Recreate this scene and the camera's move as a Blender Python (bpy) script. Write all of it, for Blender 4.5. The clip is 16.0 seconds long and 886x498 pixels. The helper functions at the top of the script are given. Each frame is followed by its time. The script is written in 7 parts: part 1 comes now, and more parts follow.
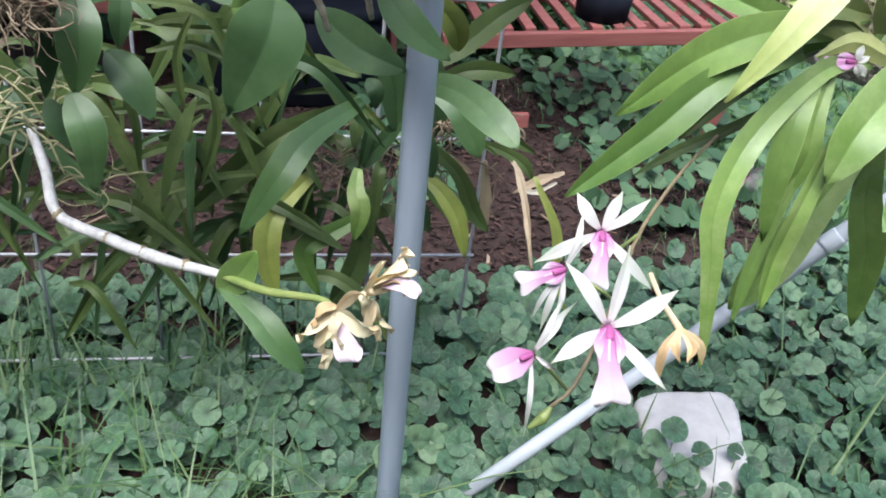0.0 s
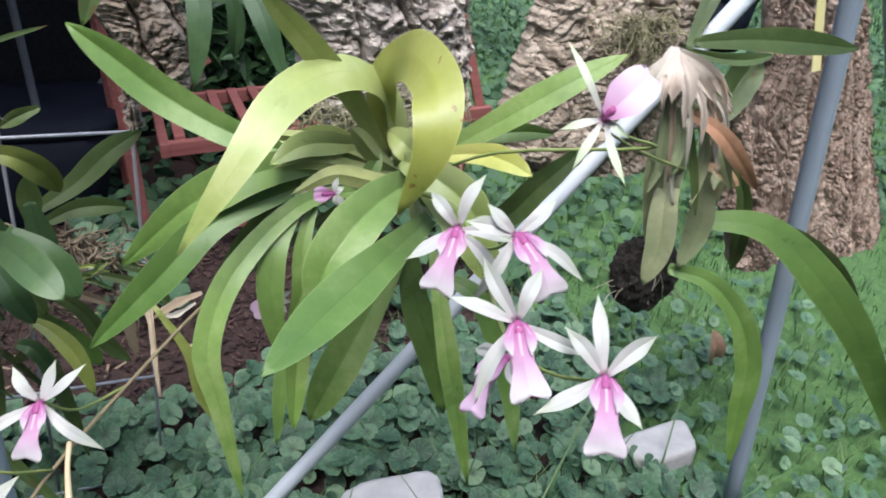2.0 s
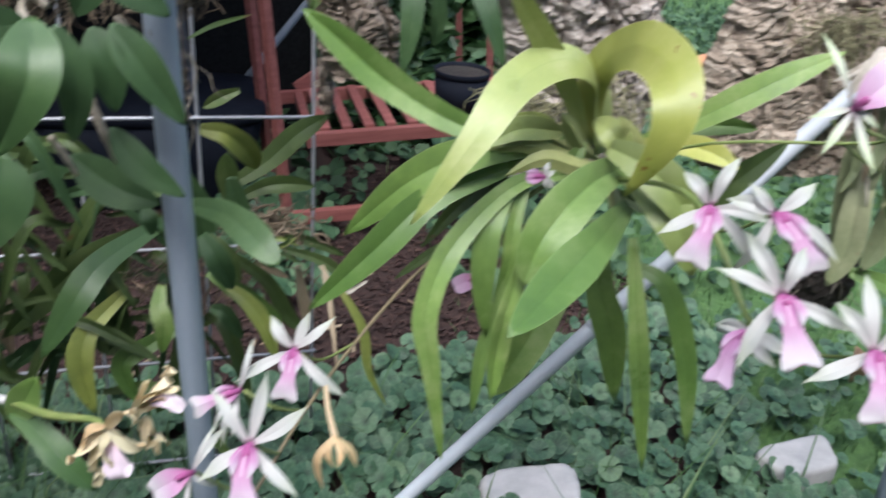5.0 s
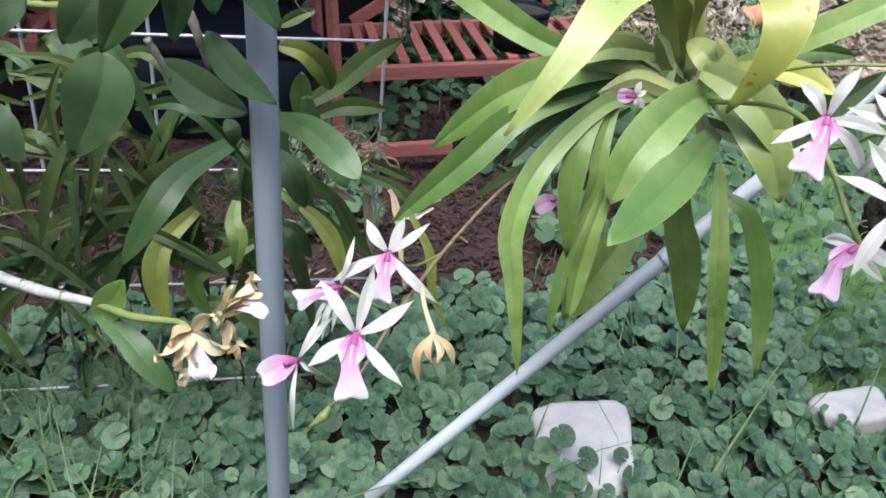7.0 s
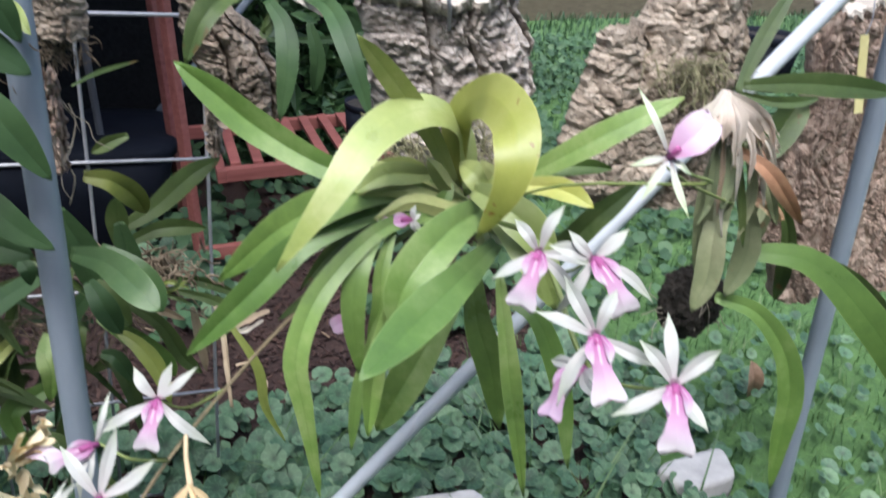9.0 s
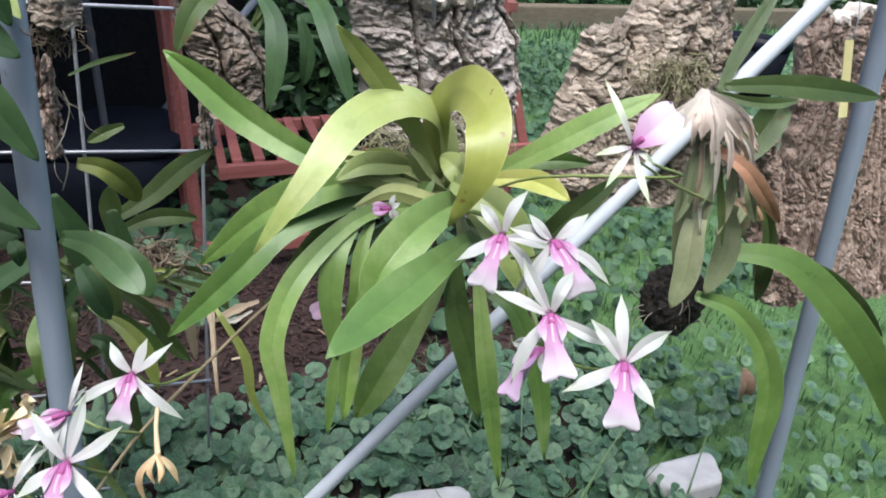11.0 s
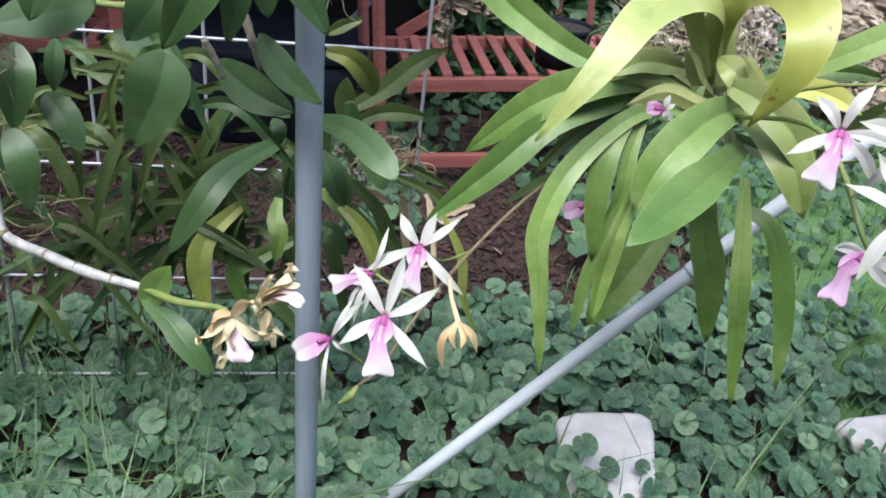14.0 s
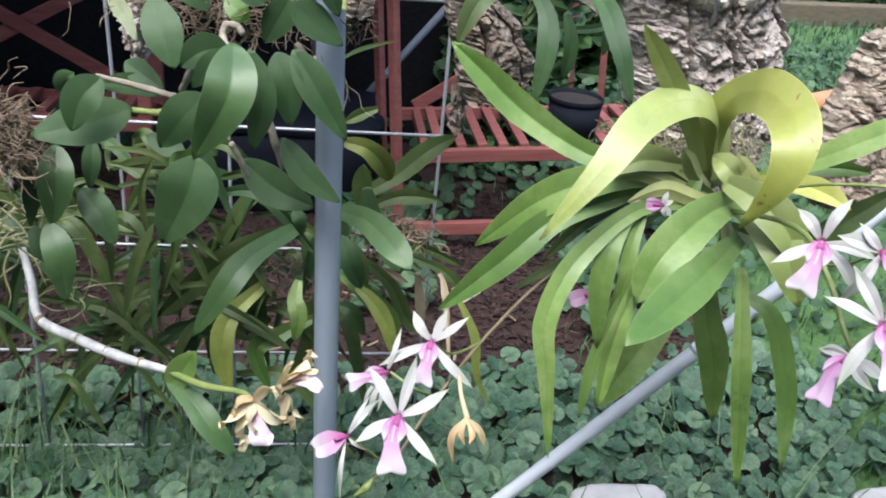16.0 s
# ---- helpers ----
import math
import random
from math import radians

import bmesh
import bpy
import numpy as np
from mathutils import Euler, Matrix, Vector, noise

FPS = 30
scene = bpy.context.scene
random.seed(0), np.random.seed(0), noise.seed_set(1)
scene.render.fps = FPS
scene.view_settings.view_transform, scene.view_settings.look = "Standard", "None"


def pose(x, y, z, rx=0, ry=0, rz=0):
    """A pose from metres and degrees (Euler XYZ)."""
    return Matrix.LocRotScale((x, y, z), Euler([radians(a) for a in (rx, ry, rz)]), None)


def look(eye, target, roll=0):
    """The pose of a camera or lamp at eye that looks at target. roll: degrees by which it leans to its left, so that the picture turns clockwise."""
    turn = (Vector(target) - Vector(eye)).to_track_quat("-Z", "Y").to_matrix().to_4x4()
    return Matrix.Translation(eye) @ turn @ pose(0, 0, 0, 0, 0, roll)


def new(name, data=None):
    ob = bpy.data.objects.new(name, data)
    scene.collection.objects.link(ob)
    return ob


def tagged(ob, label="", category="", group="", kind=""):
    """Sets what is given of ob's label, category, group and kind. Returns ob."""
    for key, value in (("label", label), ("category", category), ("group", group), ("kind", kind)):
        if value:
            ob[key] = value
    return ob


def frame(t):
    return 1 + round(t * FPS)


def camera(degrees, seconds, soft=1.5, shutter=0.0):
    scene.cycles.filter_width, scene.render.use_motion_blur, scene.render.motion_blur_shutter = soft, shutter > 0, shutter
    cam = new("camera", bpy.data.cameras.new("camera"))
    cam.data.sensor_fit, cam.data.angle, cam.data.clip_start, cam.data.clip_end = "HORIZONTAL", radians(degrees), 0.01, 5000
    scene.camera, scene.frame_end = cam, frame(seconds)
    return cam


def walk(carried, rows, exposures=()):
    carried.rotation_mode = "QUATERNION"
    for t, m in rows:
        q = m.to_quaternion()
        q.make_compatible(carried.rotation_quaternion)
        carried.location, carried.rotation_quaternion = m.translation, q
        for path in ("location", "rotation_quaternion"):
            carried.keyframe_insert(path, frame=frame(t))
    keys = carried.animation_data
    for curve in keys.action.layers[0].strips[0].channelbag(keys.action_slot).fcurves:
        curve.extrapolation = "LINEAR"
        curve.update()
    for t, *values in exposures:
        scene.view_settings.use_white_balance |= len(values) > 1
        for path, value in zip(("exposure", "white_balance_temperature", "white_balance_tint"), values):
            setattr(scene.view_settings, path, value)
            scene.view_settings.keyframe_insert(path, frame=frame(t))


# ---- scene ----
cam = camera(57.0, 16.0, soft=1.8, shutter=0.4)
PATH = [
    (0, -0.1524, -0.0531, 0.9278, 56.76, -5.95, -8.36),
    (0.5, -0.1136, -0.0762, 0.9462, 57.20, -4.04, -7.02),
    (1, -0.0387, -0.1039, 0.9682, 60.31, -4.33, -9.90),
    (1.5, 0.0498, -0.1145, 0.9959, 63.13, -4.69, -16.23),
    (2, 0.0940, -0.1159, 1.0142, 62.60, -4.64, -21.08),
    (2.5, 0.1026, -0.1262, 1.0265, 63.06, -3.88, -21.48),
    (3, 0.1049, -0.1281, 1.0517, 64.78, -3.61, -21.02),
    (3.5, 0.1136, -0.1318, 1.0560, 64.73, -3.35, -21.72),
    (4, 0.1156, -0.1329, 1.0483, 63.58, -2.94, -21.51),
    (4.5, 0.0803, -0.1202, 1.0303, 63.31, -3.57, -18.30),
    (5, -0.0063, -0.1226, 1.0021, 62.44, -4.50, -13.94),
    (5.2, -0.0281, -0.1291, 0.9879, 61.74, -5.15, -11.79),
    (7.3, -0.0489, -0.1312, 0.9748, 58.64, -5.30, -10.73),
    (7.5, -0.0259, -0.1361, 0.9769, 59.50, -6.08, -13.62),
    (8, 0.0190, -0.1339, 1.0265, 64.04, -6.12, -17.65),
    (8.5, 0.0192, -0.1334, 1.0635, 68.18, -6.59, -19.60),
    (9, 0.0417, -0.1538, 1.0328, 64.45, -4.87, -18.70),
    (9.2, 0.0522, -0.1592, 1.0208, 63.79, -5.11, -19.18),
    (11.3, 0.0627, -0.1834, 1.0299, 65.52, -5.77, -17.16),
    (11.5, 0.0616, -0.1849, 1.0390, 66.84, -5.60, -17.00),
    (12, 0.0750, -0.1909, 1.0403, 66.85, -5.40, -18.95),
    (12.5, 0.0709, -0.1819, 1.0383, 65.65, -5.83, -18.29),
    (13, 0.0291, -0.1752, 1.0154, 63.29, -6.48, -15.33),
    (13.5, -0.0387, -0.1743, 0.9896, 61.73, -5.82, -9.28),
    (14, -0.0495, -0.1657, 0.9787, 59.46, -6.13, -7.23),
    (14.5, -0.0305, -0.1653, 1.0011, 62.00, -5.80, -8.97),
    (15, -0.0232, -0.1688, 1.0230, 64.61, -4.65, -10.05),
    (15.5, -0.0349, -0.1805, 1.0229, 63.39, -5.11, -8.36),
    (16, -0.0507, -0.1835, 1.0277, 63.10, -5.24, -6.28),
]
EXPOSURE = ((0.0, 1.31), (0.5, 1.33), (1.0, 1.16), (2.0, 0.96), (3.5, 0.88), (5.0, 0.86), (7.5, 1.18), (8.5, 0.98), (12.5, 0.97), (13.5, 0.98), (14.0, 1.12), (15.0, 1.18), (16.0, 1.14))
walk(cam, [(t, pose(x, y, z, rx, ry, rz)) for t, x, y, z, rx, ry, rz in PATH], [(t, stops, 6000.0, 11.0) for t, stops in EXPOSURE])

# ---- light ----
SKY = 0.15
world = bpy.data.worlds.new("overcast_sky")
scene.world = world
world.use_nodes = True
wn = world.node_tree.nodes
sky = wn.new("ShaderNodeTexSky")
sky.sky_type, sky.sun_disc = "NISHITA", False
sky.sun_elevation, sky.sun_rotation = radians(65), radians(207)
sky.air_density, sky.dust_density = 1.0, 4.0
world.node_tree.links.new(sky.outputs[0], wn["Background"].inputs[0])
wn["Background"].inputs[1].default_value = SKY
sun_data = bpy.data.lights.new("sun", "SUN")
sun_data.energy, sun_data.angle, sun_data.color = 2.4, radians(34), (1.0, 0.98, 0.95)
sun = new("sun", sun_data)
sun.matrix_world = look((-0.8, -1.4, 5.2), (0.2, 0.6, 0.4))


# ---- materials ----
class Graph:
    """Short hand for a material's nodes."""

    def __init__(self, name, rough=0.6, metal=0.0, spec=0.5):
        self.m = bpy.data.materials.new(name)
        self.m.use_nodes = True
        self.t = self.m.node_tree
        self.b = self.t.nodes["Principled BSDF"]
        self.b.inputs["Roughness"].default_value = rough
        self.b.inputs["Metallic"].default_value = metal
        self.b.inputs["Specular IOR Level"].default_value = spec
        self.coord = self.t.nodes.new("ShaderNodeTexCoord")
        self.info = self.t.nodes.new("ShaderNodeObjectInfo")
        self.geo = self.t.nodes.new("ShaderNodeNewGeometry")

    def link(self, a, b):
        self.t.links.new(a, b)

    def noise(self, scale, detail=4.0, rough=0.6, vec=None, stretch=None):
        n = self.t.nodes.new("ShaderNodeTexNoise")
        n.inputs["Scale"].default_value = scale
        n.inputs["Detail"].default_value = detail
        n.inputs["Roughness"].default_value = rough
        v = vec or self.coord.outputs["Object"]
        if stretch:
            mp = self.t.nodes.new("ShaderNodeMapping")
            mp.inputs["Scale"].default_value = stretch
            self.link(v, mp.inputs[0])
            v = mp.outputs[0]
        self.link(v, n.inputs["Vector"])
        return n.outputs["Fac"]

    def ramp(self, fac, *stops):
        r = self.t.nodes.new("ShaderNodeValToRGB")
        els = r.color_ramp.elements
        while len(els) < len(stops):
            els.new(0.5)
        for e, (pos, col) in zip(els, stops):
            e.position, e.color = pos, (*col, 1.0)
        self.link(fac, r.inputs[0])
        return r.outputs[0]

    def mix(self, fac, a, b, blend="MIX"):
        x = self.t.nodes.new("ShaderNodeMix")
        x.data_type, x.blend_type = "RGBA", blend
        if isinstance(fac, float):
            x.inputs[0].default_value = fac
        else:
            self.link(fac, x.inputs[0])
        for sock, val in ((x.inputs[6], a), (x.inputs[7], b)):
            if isinstance(val, tuple):
                sock.default_value = (*val, 1.0)
            else:
                self.link(val, sock)
        return x.outputs[2]

    def math(self, op, a, b=0.0):
        n = self.t.nodes.new("ShaderNodeMath")
        n.operation = op
        for sock, val in ((n.inputs[0], a), (n.inputs[1], b)):
            if isinstance(val, (int, float)):
                sock.default_value = val
            else:
                self.link(val, sock)
        return n.outputs[0]

    def colour(self, out):
        self.link(out, self.b.inputs["Base Color"])
        return self

    def bump(self, height, strength=0.4, distance=0.002):
        n = self.t.nodes.new("ShaderNodeBump")
        n.inputs["Strength"].default_value = strength
        n.inputs["Distance"].default_value = distance
        self.link(height, n.inputs["Height"])
        self.link(n.outputs[0], self.b.inputs["Normal"])
        return self

    def thin(self, share, col):
        """Lets light through, as a leaf or a petal does."""
        tr = self.t.nodes.new("ShaderNodeBsdfTranslucent")
        if isinstance(col, tuple):
            tr.inputs[0].default_value = (*col, 1.0)
        else:
            self.link(col, tr.inputs[0])
        mx = self.t.nodes.new("ShaderNodeMixShader")
        mx.inputs[0].default_value = share
        out = self.t.nodes["Material Output"]
        self.link(self.b.outputs[0], mx.inputs[1])
        self.link(tr.outputs[0], mx.inputs[2])
        self.link(mx.outputs[0], out.inputs[0])
        return self


def leaf_material(name, dark, mid, pale, rough=0.38, spots=None, share=0.22, streak=0.20, gloss=0.6):
    """Strap leaf: fine lengthwise veins, a paler midrib, blotches; every leaf a little different."""
    g = Graph(name, rough, 0.0, gloss)
    uv = g.coord.outputs["UV"]
    veins = g.noise(1.0, 4.0, 0.7, uv, (2.2, 64.0, 1.0))
    blotch = g.noise(11.0, 6.0, 0.7)
    dust = g.noise(140.0, 3.0, 0.7)
    base = g.ramp(blotch, (0.36, dark), (0.52, mid), (0.70, pale))
    own = g.ramp(g.info.outputs["Random"], (0.0, (0.72, 0.78, 0.70)), (1.0, (1.16, 1.10, 1.02)))
    col = g.mix(1.0, base, own, "MULTIPLY")
    col = g.mix(g.math("MULTIPLY", veins, streak), col, pale if streak < 0.5 else dark)
    split = g.t.nodes.new("ShaderNodeSeparateXYZ")
    g.link(uv, split.inputs[0])
    col = g.mix(g.math("MULTIPLY", g.math("SUBTRACT", 1.0, split.outputs[0]), 0.35), col, pale)
    rib = g.math("ABSOLUTE", g.math("SUBTRACT", split.outputs[1], 0.5))
    ribmask = g.math("LESS_THAN", rib, 0.014)
    col = g.mix(g.math("MULTIPLY", ribmask, 0.35), col, dark)
    col = g.mix(g.math("MULTIPLY", g.math("GREATER_THAN", rib, 0.478), 0.55), col, pale)
    scuff = g.math("MULTIPLY", g.math("GREATER_THAN", g.noise(26.0, 5.0, 0.75), 0.68), 0.22)
    col = g.mix(scuff, col, pale)
    col = g.mix(g.math("MULTIPLY", g.math("GREATER_THAN", dust, 0.76), 0.4), col, (0.30, 0.26, 0.16))
    if spots:
        worn = g.noise(38.0, 3.0, 0.7)
        far = g.math("GREATER_THAN", g.math("ADD", g.math("MULTIPLY", worn, 0.8), g.math("MULTIPLY", split.outputs[0], 0.12)), 0.62)
        col = g.mix(g.math("MULTIPLY", far, 0.75), col, spots)
    g.colour(col)
    sheen = g.math("ADD", rough - 0.10, g.math("MULTIPLY", blotch, 0.26))
    g.link(sheen, g.b.inputs["Roughness"])
    g.bump(g.math("ADD", veins, g.math("MULTIPLY", blotch, 2.2)), 0.30, 0.0011)
    return g.thin(share, col).m


def plain(name, c0, c1, scale=20.0, rough=0.6, metal=0.0, bump=0.3, dist=0.002, stretch=None, own=0.15):
    """A surface with grain at two scales."""
    g = Graph(name, rough, metal)
    n1 = g.noise(scale, 6.0, 0.65, None, stretch)
    n2 = g.noise(scale * 0.15, 3.0, 0.5)
    col = g.ramp(n1, (0.3, c0), (0.72, c1))
    col = g.mix(g.math("MULTIPLY", n2, 0.4), col, tuple(0.5 * v for v in c0))
    lift = g.ramp(g.info.outputs["Random"], (0.0, (1 - own,) * 3), (1.0, (1 + own,) * 3))
    g.colour(g.mix(1.0, col, lift, "MULTIPLY"))
    g.bump(n1, bump, dist)
    return g.m


def islands(name, stops, rough=0.5, share=0.2, rib=False, own=False):
    """Many small leaves or chips in one mesh, each of its own shade."""
    g = Graph(name, rough)
    col = g.ramp(g.info.outputs["Random"] if own else g.geo.outputs["Random Per Island"], *stops)
    big = g.noise(3.0, 3.0, 0.6)
    col = g.mix(g.math("MULTIPLY", big, 0.45), col, tuple(0.6 * v for v in stops[0][1]))
    if rib:
        uv = g.coord.outputs["UV"]
        split = g.t.nodes.new("ShaderNodeSeparateXYZ")
        g.link(uv, split.inputs[0])
        rays = g.math("SINE", g.math("MULTIPLY", split.outputs[0], 56.0))
        mask = g.math("MULTIPLY", g.math("GREATER_THAN", rays, 0.82), 0.13)
        col = g.mix(mask, col, tuple(min(1.0, 1.8 * v) for v in stops[-1][1]))
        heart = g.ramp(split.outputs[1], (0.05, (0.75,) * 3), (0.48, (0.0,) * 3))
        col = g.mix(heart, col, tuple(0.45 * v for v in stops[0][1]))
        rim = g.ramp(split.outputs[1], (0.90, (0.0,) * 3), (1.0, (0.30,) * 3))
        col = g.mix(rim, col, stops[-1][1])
    g.colour(col)
    g.bump(g.noise(60.0), 0.2, 0.001)
    if share:
        g.thin(share, col)
    return g.m


def cork_material(name, pit, body, crust, stretch):
    """Weathered cork: pale worn crust, brown body and dark pores, in layers."""
    g = Graph(name, 0.92)
    layer = g.noise(46.0, 7.0, 0.72, None, stretch)
    pores = g.noise(170.0, 4.0, 0.6, None, stretch)
    wide = g.noise(9.0, 3.0, 0.6)
    col = g.ramp(layer, (0.30, pit), (0.47, body), (0.66, crust))
    col = g.mix(g.math("MULTIPLY", wide, 0.35), col, body)
    patch = g.math("MULTIPLY", g.math("GREATER_THAN", g.noise(22.0, 6.0, 0.75), 0.57), 0.45)
    col = g.mix(patch, col, crust)
    dots = g.math("MULTIPLY", g.math("LESS_THAN", pores, 0.40), 0.7)
    g.colour(g.mix(dots, col, pit))
    return g.bump(g.math("ADD", layer, g.math("MULTIPLY", pores, 0.5)), 0.7, 0.006).m


LIGHT = leaf_material("leaf_light_green", (0.094, 0.200, 0.036), (0.170, 0.304, 0.058), (0.36, 0.465, 0.19), 0.28, None, 0.30, 0.20, 0.55)
SPOTTY = leaf_material("leaf_blotched", (0.16, 0.22, 0.045), (0.25, 0.31, 0.06), (0.36, 0.39, 0.12), 0.42, (0.13, 0.07, 0.02))
LIME = leaf_material("leaf_yellow_green", (0.25, 0.335, 0.083), (0.34, 0.415, 0.118), (0.50, 0.55, 0.26), 0.27)
MIDG = leaf_material("leaf_mid_green", (0.064, 0.150, 0.027), (0.112, 0.222, 0.042), (0.23, 0.340, 0.12), 0.28, None, 0.28, 0.20, 0.55)
MIDD = leaf_material("leaf_rich_green", (0.038, 0.092, 0.029), (0.060, 0.127, 0.040), (0.125, 0.205, 0.083), 0.34)
DARK = leaf_material("leaf_deep_green", (0.023, 0.055, 0.022), (0.038, 0.082, 0.031), (0.072, 0.128, 0.054), 0.40, None, 0.12, 0.2, 0.30)
SAGE = leaf_material("leaf_grey_green", (0.13, 0.17, 0.08), (0.20, 0.245, 0.125), (0.34, 0.36, 0.22), 0.5, (0.26, 0.18, 0.10))
OLIVE = leaf_material("leaf_olive", (0.032, 0.060, 0.016), (0.054, 0.096, 0.024), (0.12, 0.16, 0.058), 0.42, (0.10, 0.06, 0.02), 0.2, 0.2, 0.4)
YELLOW = leaf_material("leaf_yellowing", (0.30, 0.35, 0.055), (0.41, 0.43, 0.085), (0.55, 0.55, 0.20), 0.28, (0.20, 0.11, 0.03))
DRY = leaf_material("dry_sheath", (0.62, 0.52, 0.455), (0.78, 0.69, 0.62), (0.85, 0.79, 0.74), 0.8, (0.46, 0.33, 0.23), 0.42, 0.3)
WITHERED = leaf_material("withered_leaf", (0.24, 0.17, 0.11), (0.38, 0.29, 0.20), (0.50, 0.41, 0.31), 0.8, (0.16, 0.10, 0.06))
GOLDEN = leaf_material("golden_wilted_petal", (0.48, 0.29, 0.13), (0.63, 0.45, 0.24), (0.72, 0.60, 0.40), 0.6, (0.40, 0.20, 0.06), 0.3)
RUST = leaf_material("rusty_leaf", (0.42, 0.17, 0.08), (0.58, 0.30, 0.17), (0.66, 0.46, 0.32), 0.6, (0.25, 0.10, 0.04))
GOLD = leaf_material("wilted_petal", (0.74, 0.60, 0.34), (0.84, 0.74, 0.52), (0.88, 0.83, 0.70), 0.65, (0.68, 0.50, 0.28), 0.45)
CORK = cork_material("cork_bark", (0.13, 0.105, 0.088), (0.35, 0.305, 0.265), (0.60, 0.55, 0.49), (1, 1, 1.4))
CORKDARK = cork_material("brown_cork_bark", (0.05, 0.038, 0.028), (0.235, 0.185, 0.140), (0.48, 0.41, 0.33), (1, 1, 2.4))
CORKTAN = cork_material("tan_cork_bark", (0.07, 0.052, 0.036), (0.28, 0.225, 0.170), (0.51, 0.44, 0.355), (1, 1, 1.6))
CORKRIM = plain("cork_cut_edge", (0.48, 0.42, 0.35), (0.72, 0.66, 0.58), 40.0, 0.9, 0, 0.8, 0.004)
CORKRED = cork_material("cork_inner_bark", (0.085, 0.055, 0.042), (0.30, 0.215, 0.165), (0.52, 0.42, 0.34), (2.4, 2.4, 0.8))
BRIGHT = plain("galvanised_pipe", (0.52, 0.57, 0.62), (0.66, 0.71, 0.76), 16.0, 0.40, 0.0, 0.12, 0.001, (1, 1, 0.2), 0.04)
PIPE = plain("grey_coated_pipe", (0.22, 0.265, 0.32), (0.32, 0.37, 0.43), 14.0, 0.42, 0.0, 0.12, 0.001, (1, 1, 0.15), 0.04)
ZINC = plain("galvanised_wire", (0.30, 0.31, 0.34), (0.46, 0.47, 0.50), 60.0, 0.5, 0.35, 0.15, 0.0006)
RED = plain("red_stained_wood", (0.18, 0.052, 0.045), (0.30, 0.110, 0.094), 26.0, 0.6, 0, 0.4, 0.001, (0.25, 3, 3))
BLACKPOT = plain("black_plastic", (0.008, 0.010, 0.016), (0.014, 0.017, 0.026), 12.0, 0.7, 0, 0.1)
BLACKPOT.node_tree.nodes["Principled BSDF"].inputs["Specular IOR Level"].default_value = 0.08
CLOTH = plain("dark_shade_cloth", (0.009, 0.010, 0.011), (0.020, 0.021, 0.023), 80.0, 0.9, 0, 0.3)
CLOTH.node_tree.nodes["Principled BSDF"].inputs["Specular IOR Level"].default_value = 0.1
STONE = plain("pale_stone", (0.38, 0.375, 0.36), (0.56, 0.55, 0.535), 22.0, 0.85, 0, 0.35, 0.002)
ROOT = plain("aerial_root", (0.20, 0.17, 0.12), (0.46, 0.42, 0.34), 60.0, 0.8, 0, 0.5)
CANE = plain("silvery_cane", (0.25, 0.25, 0.24), (0.62, 0.625, 0.61), 30.0, 0.6, 0, 0.3, 0.001, (3, 3, 1))
STEM = plain("flower_stem", (0.14, 0.20, 0.05), (0.26, 0.30, 0.10), 40.0, 0.5, 0, 0.2)
TWIG = plain("brown_stem", (0.13, 0.105, 0.055), (0.26, 0.21, 0.12), 50.0, 0.6, 0, 0.2)
BULB = leaf_material("pseudobulb", (0.30, 0.36, 0.11), (0.42, 0.47, 0.17), (0.58, 0.60, 0.32), 0.45)
FIBRE = plain("brown_root_fibre", (0.085, 0.060, 0.038), (0.31, 0.245, 0.165), 60.0, 0.9, 0, 0.5)
MOSS = plain("mossy_root", (0.13, 0.13, 0.055), (0.42, 0.39, 0.23), 60.0, 0.85, 0, 0.5)
DARKPIPE = plain("dark_pipe", (0.05, 0.055, 0.066), (0.085, 0.092, 0.105), 14.0, 0.6, 0.0, 0.1)
TAG = plain("yellow_plastic_tag", (0.56, 0.51, 0.22), (0.68, 0.63, 0.33), 20.0, 0.45, 0, 0.05)
PEAT = plain("peaty_roots", (0.012, 0.010, 0.008), (0.05, 0.040, 0.030), 90.0, 0.95, 0, 1.0, 0.006)
FALLEN = plain("dead_leaf", (0.20, 0.115, 0.07), (0.42, 0.29, 0.20), 40.0, 0.8, 0, 0.5)
TERRA = plain("terracotta", (0.38, 0.17, 0.08), (0.56, 0.29, 0.15), 26.0, 0.8, 0, 0.3)
TIMBER = plain("weathered_timber", (0.095, 0.076, 0.048), (0.17, 0.14, 0.09), 20.0, 0.85, 0, 0.5, 0.004, (0.3, 3, 3))
RENDERED = plain("grey_wall_render", (0.30, 0.29, 0.27), (0.42, 0.41, 0.38), 30.0, 0.9, 0, 0.4, 0.002)
WHITE = plain("white_plastic", (0.7, 0.7, 0.7), (0.82, 0.82, 0.82), 30.0, 0.5, 0, 0.05)


def petal_material(name, mid, tip):
    g = Graph(name, 0.5)
    split = g.t.nodes.new("ShaderNodeSeparateXYZ")
    g.link(g.coord.outputs["UV"], split.inputs[0])
    vein = g.noise(1.0, 2.0, 0.5, g.coord.outputs["UV"], (2.0, 30.0, 1.0))
    col = g.ramp(split.outputs[0], (0.0, (0.56, 0.40, 0.47)), (0.12, (0.50, 0.485, 0.465)), (0.6, mid), (1.0, tip))
    col = g.mix(g.math("MULTIPLY", vein, 0.16), col, (0.60, 0.57, 0.57))
    g.colour(col).bump(vein, 0.2, 0.0005)
    return g.thin(0.3, col).m


